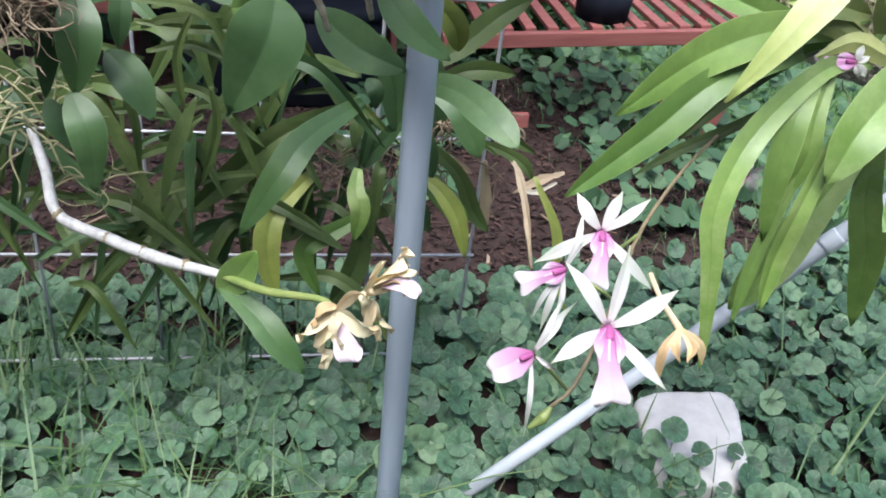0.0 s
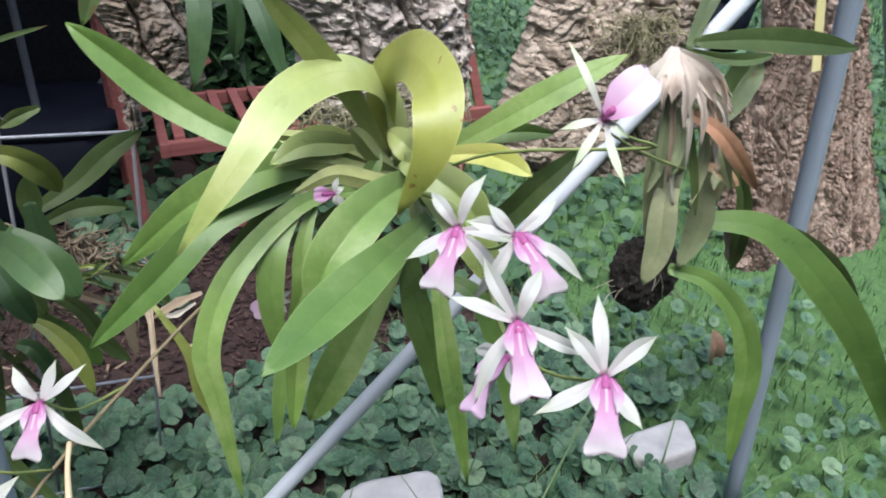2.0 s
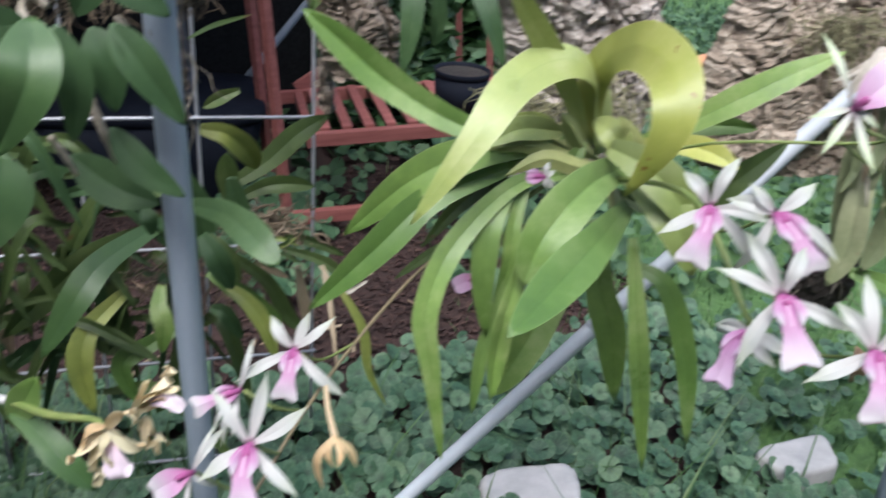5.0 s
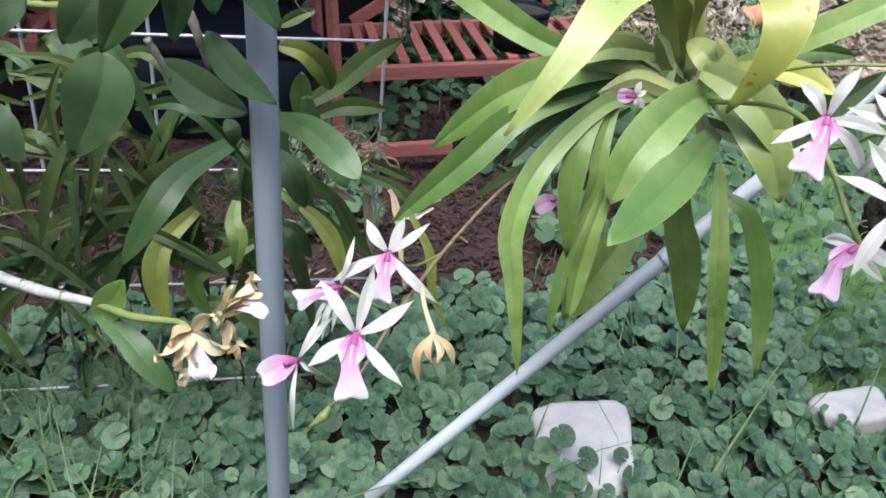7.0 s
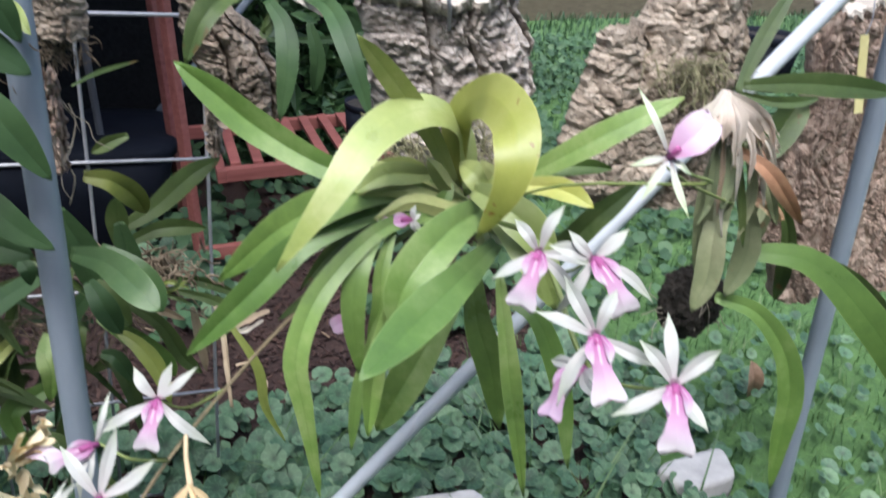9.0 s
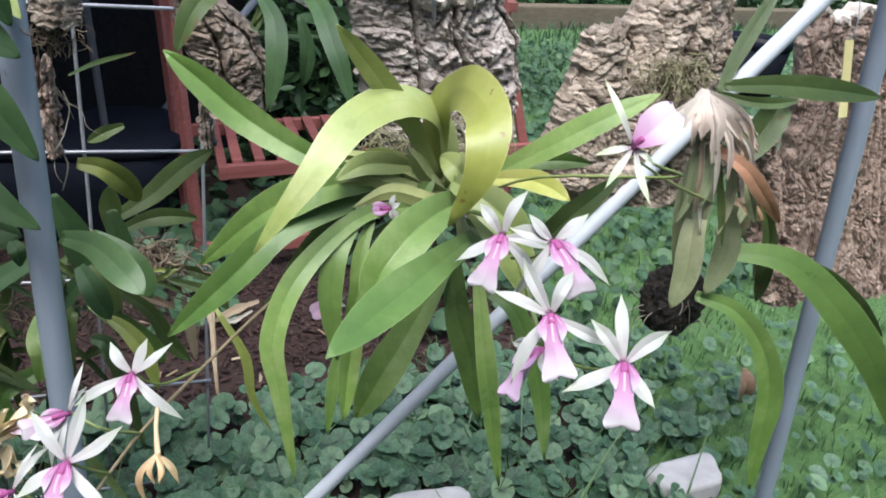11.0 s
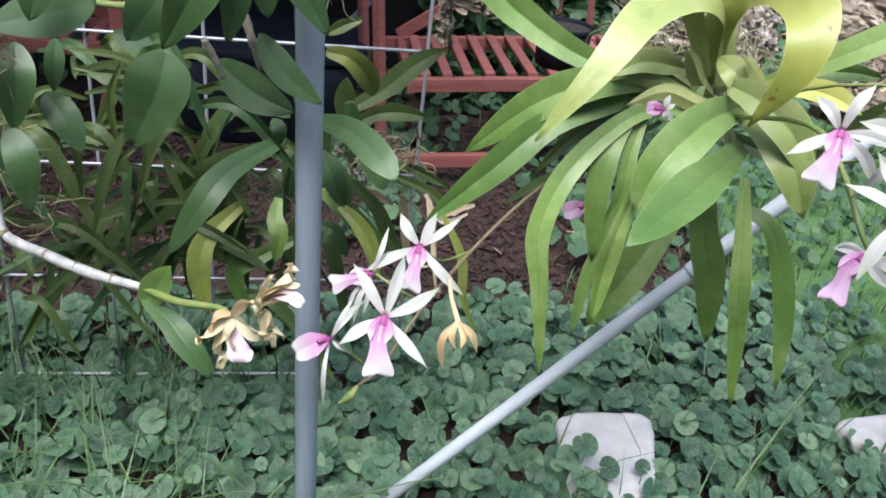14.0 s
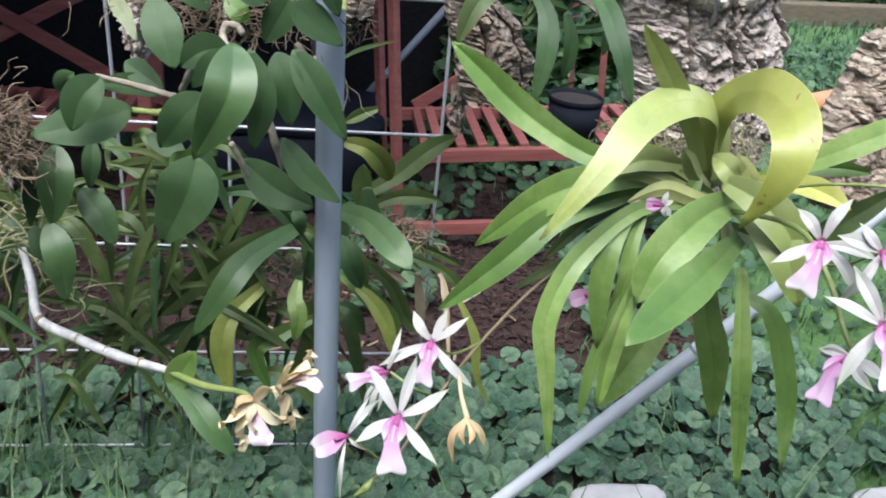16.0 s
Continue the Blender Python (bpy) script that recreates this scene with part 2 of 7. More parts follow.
def lip_material():
    g = Graph("pink_lip", 0.5)
    split = g.t.nodes.new("ShaderNodeSeparateXYZ")
    g.link(g.coord.outputs["UV"], split.inputs[0])
    vein = g.noise(1.0, 3.0, 0.6, g.coord.outputs["UV"], (1.6, 34.0, 1.0))
    s = g.math("ADD", split.outputs[0], g.math("MULTIPLY", vein, 0.22))
    col = g.ramp(s, (0.06, (0.40, 0.085, 0.26)), (0.32, (0.45, 0.17, 0.35)), (0.62, (0.50, 0.29, 0.44)), (0.86, (0.53, 0.44, 0.51)), (1.0, (0.54, 0.51, 0.52)))
    rib = g.math("LESS_THAN", g.math("ABSOLUTE", g.math("SUBTRACT", split.outputs[1], 0.5)), 0.05)
    col = g.mix(g.math("MULTIPLY", rib, g.math("LESS_THAN", split.outputs[0], 0.42)), col, (0.62, 0.46, 0.57))
    g.colour(col).bump(vein, 0.25, 0.0006)
    return g.thin(0.3, col).m


def full_pink_material(name, *stops):
    g = Graph(name, 0.5)
    split = g.t.nodes.new("ShaderNodeSeparateXYZ")
    g.link(g.coord.outputs["UV"], split.inputs[0])
    vein = g.noise(1.0, 3.0, 0.6, g.coord.outputs["UV"], (1.6, 34.0, 1.0))
    s = g.math("ADD", split.outputs[0], g.math("MULTIPLY", vein, 0.3))
    col = g.ramp(s, *stops)
    g.colour(col).bump(vein, 0.25, 0.0006)
    return g.thin(0.3, col).m


PETAL = petal_material("white_petal", (0.49, 0.505, 0.465), (0.46, 0.505, 0.38))
GREENPETAL = petal_material("greenish_petal", (0.62, 0.70, 0.50), (0.52, 0.62, 0.36))
LIP = lip_material()
MAUVE = full_pink_material("mauve_lip", (0.1, (0.50, 0.15, 0.36)), (0.45, (0.58, 0.28, 0.50)), (1.0, (0.70, 0.52, 0.66)))
BLUSH = full_pink_material("blush_lip", (0.1, (0.66, 0.48, 0.56)), (0.5, (0.70, 0.58, 0.66)), (1.0, (0.70, 0.62, 0.67)))
PALEMAUVE = full_pink_material("pale_mauve_lip", (0.1, (0.56, 0.24, 0.44)), (0.42, (0.64, 0.40, 0.58)), (1.0, (0.74, 0.62, 0.72)))
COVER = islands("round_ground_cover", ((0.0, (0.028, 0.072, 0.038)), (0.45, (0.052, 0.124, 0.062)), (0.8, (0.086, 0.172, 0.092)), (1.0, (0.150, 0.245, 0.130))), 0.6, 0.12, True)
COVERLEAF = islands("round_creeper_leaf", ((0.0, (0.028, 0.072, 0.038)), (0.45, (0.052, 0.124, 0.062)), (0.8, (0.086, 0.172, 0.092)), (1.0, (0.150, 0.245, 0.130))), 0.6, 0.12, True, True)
CREEP = islands("far_creeper", ((0.0, (0.024, 0.066, 0.028)), (0.6, (0.050, 0.116, 0.050)), (1.0, (0.096, 0.175, 0.078))), 0.7, 0.12)
GRASS = islands("grass_blades", ((0.0, (0.045, 0.105, 0.034)), (0.6, (0.085, 0.18, 0.056)), (1.0, (0.19, 0.265, 0.11))), 0.5, 0.25)
HEDGE = islands("hedge_leaves", ((0.0, (0.02, 0.055, 0.018)), (0.6, (0.045, 0.11, 0.035)), (1.0, (0.09, 0.17, 0.06))), 0.5, 0.15)
MULCH = islands("bark_mulch", ((0.0, (0.020, 0.010, 0.008)), (0.6, (0.044, 0.021, 0.017)), (1.0, (0.082, 0.044, 0.033))), 0.9, 0.0)
DUFF = islands("dry_litter", ((0.0, (0.16, 0.10, 0.06)), (1.0, (0.48, 0.38, 0.26))), 0.85, 0.1)


def ground_material():
    g = Graph("garden_soil", 0.95)
    pos = g.geo.outputs["Position"]
    fine = g.noise(60.0, 6.0, 0.7, pos)
    mid = g.noise(6.0, 4.0, 0.6, pos)
    earth = g.ramp(fine, (0.3, (0.018, 0.009, 0.007)), (0.7, (0.046, 0.023, 0.018)))
    lawn = g.ramp(fine, (0.3, (0.035, 0.085, 0.022)), (0.7, (0.085, 0.17, 0.045)))
    split = g.t.nodes.new("ShaderNodeSeparateXYZ")
    g.link(pos, split.inputs[0])
    right = g.math("GREATER_THAN", g.math("ADD", split.outputs[0], g.math("MULTIPLY", mid, 0.5)), 1.15)
    far = g.math("GREATER_THAN", g.math("ADD", split.outputs[1], g.math("MULTIPLY", mid, 0.6)), 3.2)
    g.colour(g.mix(g.math("MAXIMUM", right, far), earth, lawn))
    return g.bump(fine, 0.8, 0.01).m


SOIL = ground_material()


# ---- builders ----
def mesh(name, bm, material, smooth=True):
    data = bpy.data.meshes.new(name)
    bm.to_mesh(data)
    bm.free()
    data.materials.append(material)
    for p in data.polygons:
        p.use_smooth = smooth
    return new(name, data)


def part(name, bm, material, parent, label="", smooth=True):
    ob = mesh(name, bm, material, smooth)
    ob.parent = parent
    ob.matrix_parent_inverse = parent.matrix_basis.inverted()
    return tagged(ob, label)


def thing(name, base, label, category, group=""):
    ob = new(name)
    ob.empty_display_size = 0.02
    ob.matrix_basis = Matrix.Translation(base)
    return tagged(ob, label, category, group)


def spline(pts, n):
    """Points along a smooth curve through pts."""
    p = [Vector(q) for q in pts]
    p = [2 * p[0] - p[1]] + p + [2 * p[-1] - p[-2]]
    out, spans = [], len(p) - 3
    for i in range(n + 1):
        f = i / n * spans
        k = min(int(f), spans - 1)
        u = f - k
        a, b, c, d = p[k : k + 4]
        out.append(0.5 * (2 * b + (c - a) * u + (2 * a - 5 * b + 4 * c - d) * u * u + (3 * b - a - 3 * c + d) * u**3))
    return out


def strap(s):
    return (0.40 + 0.60 * min(1, s / 0.5) ** 0.8) * max(0.02, 1 - max(0, (s - 0.50) / 0.50) ** 2.3) ** 0.75


def oval(s):
    return 0.08 + 0.92 * math.sin(math.pi * min(1, s) ** 0.86) ** 0.82 if s < 0.985 else 0.04


def tail(s):
    """A long leaf that narrows from its middle to a drawn-out tip."""
    return (0.45 + 0.55 * min(1, s / 0.35)) * (1 if s < 0.52 else 1 - 0.66 * (s - 0.52) / 0.40 if s < 0.92 else 0.34 * max(0.05, 1 - (s - 0.92) / 0.08))


def lance(s):
    return (0.30 + 0.70 * math.sin(math.pi * min(1.0, s / 1.12)) ** 1.1) * (1 if s < 0.62 else max(0.03, 1 - ((s - 0.62) / 0.38) ** 1.8))


def flag(s):
    """A lip: narrow throat, waist and a broad end."""
    return 0.50 + 0.14 * math.sin(min(1, s / 0.5) * math.pi) + (0.52 * ((s - 0.45) / 0.4) ** 1.3 if 0.45 < s < 0.85 else 0.52 if s >= 0.85 else 0) - (0.22 * ((s - 0.92) / 0.08) ** 2 if s > 0.92 else 0)


def fan(s):
    """A broad rounded lip."""
    return 0.26 + 0.74 * min(1.0, s / 0.45) ** 0.9 * (1 if s < 0.72 else 1 - 0.62 * ((s - 0.72) / 0.28) ** 2.2)


def torn(s):
    """A papery sheath with a ragged end."""
    ragged = 1 + 0.16 * math.sin(19 * s) + 0.10 * math.sin(43 * s + 1)
    return (0.35 + 0.65 * min(1, s / 0.4)) * ragged * (1 if s < 0.62 else 1 - 0.82 * ((s - 0.62) / 0.38) ** 1.1)


def blade(pts, width, n=(-0.05, -0.8, 0.6), shape=strap, fold=0.16, thick=0.0011, segs=14, ruffle=0.0, twist=0.0, seed=0.0, notch=0.0):
    """A leaf or petal: a curved blade with a midrib, a thickness and its own shape."""
    bm = bmesh.new()
    layer = bm.loops.layers.uv.new()
    line = spline(pts, segs)
    rings = []

    def rise(v):
        return 1.7 * abs(v) - 0.55 * v * v

    keys = [Vector(k) for k in n] if isinstance(n[0], tuple) else [Vector(n), Vector(n)]
    for i, q in enumerate(line):
        s = i / segs
        k = min(int(s * (len(keys) - 1)), len(keys) - 2)
        face = keys[k].lerp(keys[k + 1], s * (len(keys) - 1) - k).normalized()
        t = (line[min(i + 1, segs)] - line[max(i - 1, 0)]).normalized()
        side = t.cross(face)
        if side.length < 1e-4:
            side = t.orthogonal()
        side.normalize()
        if twist:
            side = Matrix.Rotation(twist * s, 3, t) @ side
        up = side.cross(t).normalized()
        if up.dot(face) < 0:
            up = -up
        w = 0.5 * width * shape(s)
        row = []

        def cut(v):
            return t * (notch * width * (1 - abs(v)) * max(0.0, (s - 0.8) / 0.2))

        for v in (-1, -0.52, -0.07, 0, 0.07, 0.52, 1):
            wave = ruffle * width * math.sin((7 if thick > 0.001 else 15) * s + 2.5 * v + seed) * abs(v) * s
            row.append((q + side * (v * w) + up * (fold * w * rise(v) + wave) - cut(v), s, 0.5 + 0.5 * v))
        for v in (0.52, 0.07, 0, -0.07, -0.52):
            wave = ruffle * width * math.sin((7 if thick > 0.001 else 15) * s + 2.5 * v + seed) * abs(v) * s
            row.append((q + side * (v * w) + up * (fold * w * rise(v) + wave - thick) - cut(v), s, 0.5 + 0.5 * v))
        rings.append([(bm.verts.new(a), b, c) for a, b, c in row])
    for a, b in zip(rings, rings[1:]):
        for k in range(12):
            quad = (a[k], a[(k + 1) % 12], b[(k + 1) % 12], b[k])
            f = bm.faces.new([v[0] for v in quad])
            for loop, v in zip(f.loops, quad):
                loop[layer].uv = (v[1], v[2])
    for ring in (rings[0], rings[-1]):
        bm.faces.new([v[0] for v in ring])
    for a, b in zip(rings, rings[1:]):
        for k in (0, 6):
            bm.edges.get((a[k][0], b[k][0])).smooth = False
    bmesh.ops.recalc_face_normals(bm, faces=bm.faces)
    return bm


LEAF_SEED = [0]


def leaf(parent, pts, width, material, n=(-0.05, -0.8, 0.6), shape=strap, fold=0.30, label="", twist=0.0, name="leaf", ruffle=0.02):
    LEAF_SEED[0] += 1
    k = LEAF_SEED[0]
    swing = math.sin(k * 2.4)
    return part(name, blade(pts, width, n, shape, fold * (0.8 + 0.5 * swing), segs=18 if len(pts) < 6 else 34, ruffle=ruffle, twist=twist + 0.28 * math.sin(k * 5.1), seed=k * 1.7), material, parent, label)


def tube_mesh(pts, radii, sides=8, n=16, lumps=0.0, seed=0.0, bm=None):
    """A round bar along a smooth curve; radii go from start to end."""
    bm = bm or bmesh.new()
    line = spline(pts, n)
    rings = []
    ref = Vector((0.31, 0.95, 0.13))
    for i, q in enumerate(line):
        t = (line[min(i + 1, n)] - line[max(i - 1, 0)]).normalized()
        a = t.cross(ref)
        if a.length < 0.05:
            a = t.cross(Vector((1, 0, 0)))
        a.normalize()
        b = t.cross(a)
        f = i / n * (len(radii) - 1)
        k = min(int(f), len(radii) - 2)
        r = radii[k] + (radii[k + 1] - radii[k]) * (f - k)
        if lumps:
            r *= 1 + lumps * math.sin(i * 2.1 + seed) * math.sin(i * 0.77 + seed)
        rings.append([bm.verts.new(q + r * (a * math.cos(u) + b * math.sin(u))) for u in (2 * math.pi * j / sides for j in range(sides))])
    for a, b in zip(rings, rings[1:]):
        for j in range(sides):
            bm.faces.new((a[j], a[(j + 1) % sides], b[(j + 1) % sides], b[j]))
    bm.faces.new(rings[0])
    bm.faces.new(rings[-1])
    return bm


def tube(parent, name, pts, radii, material, label="", sides=8, n=16, lumps=0.0):
    bm = tube_mesh(pts, radii, sides, n, lumps)
    bmesh.ops.recalc_face_normals(bm, faces=bm.faces)
    return part(name, bm, material, parent, label)


def bar_mesh(a, b, w, h, bevel=0.003, up=(0, 0, 1)):
    """A squared bar from a to b, w wide and h high, with eased edges."""
    bm = bmesh.new()
    a, b = Vector(a), Vector(b)
    t = (b - a).normalized()
    side = t.cross(Vector(up))
    if side.length < 1e-3:
        side = Vector((1, 0, 0))
    side.normalize()
    v = side.cross(t)
    ends = [[bm.verts.new(p + side * (sx * w / 2) + v * (sz * h / 2)) for sx, sz in ((-1, -1), (1, -1), (1, 1), (-1, 1))] for p in (a, b)]
    for j in range(4):
        bm.faces.new((ends[0][j], ends[0][(j + 1) % 4], ends[1][(j + 1) % 4], ends[1][j]))
    bm.faces.new(ends[0][::-1])
    bm.faces.new(ends[1])
    bmesh.ops.recalc_face_normals(bm, faces=bm.faces)
    bmesh.ops.bevel(bm, geom=bm.edges[:], offset=bevel, segments=2, profile=0.6, affect="EDGES")
    return bm


RAYS = ((0, 0.041), (62, 0.040), (-62, 0.040), (128, 0.039), (-128, 0.039))


def flower(parent, c, face, up, size=1.0, rays=RAYS, lip=LIP, droop=0.0, seed=0, slim=1.0, lobes=True, broad=False, tepal=PETAL, label="white star-shaped bloom with a pink lip"):
    """A star-shaped orchid bloom: five narrow tepals (degrees from up, length), a column and a broad lip that hangs away from up."""
    c, face = Vector(c), Vector(face).normalized()
    up = (Vector(up) - face * Vector(up).dot(face)).normalized()
    right = up.cross(face).normalized()
    rnd = random.Random(seed)
    bm = tube_mesh([c - face * 0.004, c + face * 0.004 - up * 0.002, c + face * 0.009 - up * 0.006], [0.0024 * size, 0.0032 * size, 0.0020 * size], 8, 6)
    bmesh.ops.recalc_face_normals(bm, faces=bm.faces)
    col = part("flower", bm, LIP, parent, label)
    for k, (ang, ln) in enumerate(rays):
        a = radians(ang)
        d = up * math.cos(a) + right * math.sin(a)
        side = d.cross(face)
        tip = c + d * ln + face * (ln * (rnd.uniform(-0.22, 0.16) + droop))
        mid = c + d * ln * 0.5 + face * (ln * (0.09 + rnd.uniform(-0.05, 0.10))) + side * (ln * rnd.uniform(-0.07, 0.07))
        w = rnd.uniform(0.0074, 0.0094) * size * slim
        part("petal", blade([c + d * 0.002, mid, tip], w, face, lance, rnd.uniform(0.08, 0.3), 0.0006, 12, 0.035, rnd.uniform(-0.9, 0.9), k), tepal, col)
    throat = c + face * 0.006 * size
    sway = right * rnd.uniform(-0.006, 0.006)
    pts = [throat, throat - up * 0.013 * size + face * 0.008 * size, throat - up * 0.026 * size + face * 0.011 * size + sway * 0.5, throat - up * 0.038 * size + face * rnd.uniform(0.009, 0.016) * size + sway]
    if broad:
        pts = [throat, throat - up * 0.016 * size + face * 0.003 * size, throat - up * 0.036 * size + face * 0.001 * size]
    part("lip", blade(pts, (0.0245 if broad else 0.0192) * size, face, fan if broad else flag, 0.16 if broad else -0.16, 0.0006, 16, 0.05, 0, seed * 2.3, 0.06 if broad else 0.16), lip, col)
    for sgn in (-1, 1) if lobes else ():
        q = throat + right * sgn * 0.002
        part("lip_lobe", blade([q, q - up * 0.008 * size + right * sgn * 0.0035 * size + face * 0.007 * size, q - up * 0.017 * size + right * sgn * 0.0025 * size + face * 0.011 * size], 0.0050 * size, face, lance, -0.2, 0.0006, 8, 0.02), lip, col)
    return col


def weathered(x, z, u, v, seed, grain, furrows):
    """Relief of a rough, wavy cork face."""
    p = Vector((x * 30 * grain, seed * 3.1, z * 26 / grain))
    q = p + 0.9 * Vector((noise.noise(p * 0.7), 0, noise.noise(p * 0.7 + Vector((9, 0, 4)))))
    near = noise.voronoi(Vector((q.x, seed, q.z)))[0]
    strata = abs(noise.noise(Vector((q.x * 0.35, seed, q.z * 2.9 + 1.2 * noise.noise(q * 0.5)))))
    small = noise.voronoi(Vector((q.x * 2.7, seed + 3, q.z * 3.4)))[0]
    fine = noise.fractal(Vector((x * 170, seed, z * 240)), 0.9, 2.1, 3)
    groove = (1 - abs(math.sin(math.pi * (u * furrows + 0.22 * noise.noise((v * 3, u * 2, seed)) + 0.1)))) ** 5
    return -0.013 * groove + min(1.0, (near[1] - near[0]) * 2.6) ** 0.5 * 0.013 + (1 - min(1, strata * 3.6)) * 0.006 / grain**2 + min(1.0, (small[1] - small[0]) * 2.4) * 0.005 + fine * 0.0030


def chance(*keys):
    """A fixed number from 0 to 1 for each set of keys."""
    f = 0.0
    for k, q in zip(keys, (12.9898, 78.233, 37.719)):
        f += k * q
    return (math.sin(f) * 43758.5453) % 1.0


def stacked(x, z, u, v, seed, furrows):
    """Relief of thick cork: columns of layered plates with deep cracks between them."""
    warp = noise.noise((x * 26, z * 22, seed)) + 0.5 * noise.noise((x * 60, z * 55, seed + 2))
    cx = u * (furrows or 2.6) + 0.30 * noise.noise((v * 4, u * 2.5, seed)) + 0.10 * warp
    col = math.floor(cx)
    fx = cx - col
    cz = z / (0.024 + 0.010 * chance(col, seed)) + 3 * chance(col, seed, 1.0) + 0.40 * warp + 0.9 * (fx - 0.5) ** 2
    row = math.floor(cz)
    fz = cz - row
    own = chance(col, row, seed)
    side = min(fx, 1 - fx)
    gap = min(fz, 1 - fz)
    dome = max(0.0, 1 - (2 * fx - 1) ** 4) ** 0.5 * 0.010
    layers = (cz * (2.2 + 2.6 * own) + 0.9 * noise.noise((x * 50, z * 24, seed))) % 1.0
    worn = max(0.0, min(1.0, 0.5 + 1.6 * noise.noise((x * 38, z * 30, seed + 7))))
    crack = max(0.0, 1 - side / (0.07 + 0.05 * own)) * 0.010 + max(0.0, 1 - gap / 0.12) * 0.006 * own
    pits = max(0.0, noise.noise((x * 120, z * 120, seed + 4)) - 0.28) * 0.012
    fine = noise.fractal(Vector((x * 170, seed, z * 240)), 0.9, 2.1, 3)
    near = noise.voronoi(Vector((x * 46 + 0.8 * warp, seed, z * 42 + 0.8 * warp)))[0]
    knob = min(1.0, (near[1] - near[0]) * 2.0) ** 0.6 * 0.009
    share = max(0.0, min(1.0, 0.5 + 2.4 * noise.noise((x * 9, z * 5, seed + 11)) + 0.9 * (u - 0.45)))
    plates = 0.010 * own + 0.006 * fz**1.4 + layers**1.5 * 0.0030 * worn
    return dome + plates * (1 - 0.75 * share) + knob * share - crack * (1 - 0.5 * share) - pits + fine * 0.0024


def bark(name, rows, y, depth, bulge, label, material=CORK, seed=0.0, rim=True, res=(150, 180), rough=1.0, top=(0, 0, 0), grain=1.0, furrows=0.0, group="cork mounts", into=None, cap=0.0):
    """A slab of cork bark. rows: height, left edge, right edge, from the top down; its face stands at y and bulges towards -y."""
    nu, nv = res
    base = ((rows[-1][1] + rows[-1][2]) / 2, y, rows[-1][0])
    ob = into or thing(name, base, label, "bark mount", group)
    bm = bmesh.new()

    def edge(v):
        f = v * (len(rows) - 1)
        k = min(int(f), len(rows) - 2)
        u = f - k
        return [rows[k][j] + (rows[k + 1][j] - rows[k][j]) * u for j in range(3)]

    front, back = [], []
    for j in range(nv + 1):
        v = j / nv
        z, xl, xr = edge(v)
        fr, bk = [], []
        for i in range(nu + 1):
            u = i / nu
            jag = 0.006 * noise.noise((seed, v * 9, u * 2)) + 0.004 * noise.noise((seed + 5, v * 31, 0))
            crest = (top[0] + (top[1] - top[0]) * u * 2 if u < 0.5 else top[1] + (top[2] - top[1]) * (2 * u - 1)) * (1 - v) ** 3
            lip = crest + (1 - v) ** 6 * 0.020 * noise.noise((u * 5 + seed, 3.3, seed)) + (1 - v) ** 8 * 0.010 * noise.noise((u * 17 + seed, 1.3, seed))
            x = xl + (xr - xl) * u + jag * (2 * abs(u - 0.5)) ** 2
            zz = z + lip + 0.004 * noise.noise((u * 6, v * 8, seed))
            arc = 1 - (2 * u - 1) ** 2
            d = weathered(x, zz, u, v, seed, grain, furrows) if grain > 1.3 else stacked(x, zz, u, v, seed, furrows)
            d += max(cap, 0.0) * 0.012 * max(0.0, 1 - v / (0.10 + 0.04 * noise.noise((u * 9, seed, 5.0)))) ** 0.5
            fr.append(bm.verts.new((x, y - bulge * arc - d * rough, zz)))
            bk.append(bm.verts.new((x, y - bulge * arc * 0.75 + depth * (0.25 + 0.75 * arc**0.3) + 0.003 * noise.noise((u * 9, v * 9, seed)), zz - 0.010 * max(cap, 0.0) * max(0.0, 1 - 8 * v))))
        front.append(fr)
        back.append(bk)
    for grid, flip in ((front, False), (back, True)):
        for a, b in zip(grid, grid[1:]):
            for i in range(nu):
                q = (a[i], b[i], b[i + 1], a[i + 1])
                bm.faces.new(q[::-1] if flip else q)
    rimfaces = []
    for i in range(nu):
        rimfaces.append(bm.faces.new((front[0][i], front[0][i + 1], back[0][i + 1], back[0][i])))
        bm.faces.new((front[-1][i + 1], front[-1][i], back[-1][i], back[-1][i + 1]))
    for j in range(nv):
        bm.faces.new((front[j + 1][0], front[j][0], back[j][0], back[j + 1][0]))
        bm.faces.new((front[j][nu], front[j + 1][nu], back[j + 1][nu], back[j][nu]))
    wear = [max(2, 9 + int(11 * noise.noise((i * 0.10, seed, 0.0)) + 4 * noise.noise((i * 0.4, seed, 2.0)))) for i in range(nu + 1)]
    wear = [int(w * (1 + cap)) for w in wear]
    edge_points = [(back[0][i].co + Vector((0, 0.001, 0.0005)), front[0][i].co + Vector((0, -0.0012, 0.0012)), front[wear[i] // 2][i].co + Vector((0, -0.0012, 0)), front[wear[i]][i].co + Vector((0, -0.0010, 0))) for i in range(nu + 1)]
    bmesh.ops.recalc_face_normals(bm, faces=bm.faces)
    part("fork" if into else "slab", bm, material, ob, "", False)
    if rim:
        cm = bmesh.new()
        strip = []
        for i in range(nu + 1):
            strip.append([cm.verts.new(q) for q in edge_points[i]])
        for a, b in zip(strip, strip[1:]):
            for j in range(3):
                cm.faces.new((a[j], b[j], b[j + 1], a[j + 1]))
        bmesh.ops.recalc_face_normals(cm, faces=cm.faces)
        part("cut_edge", cm, CORKRIM, ob, "pale freshly broken upper edge", False)
    return ob


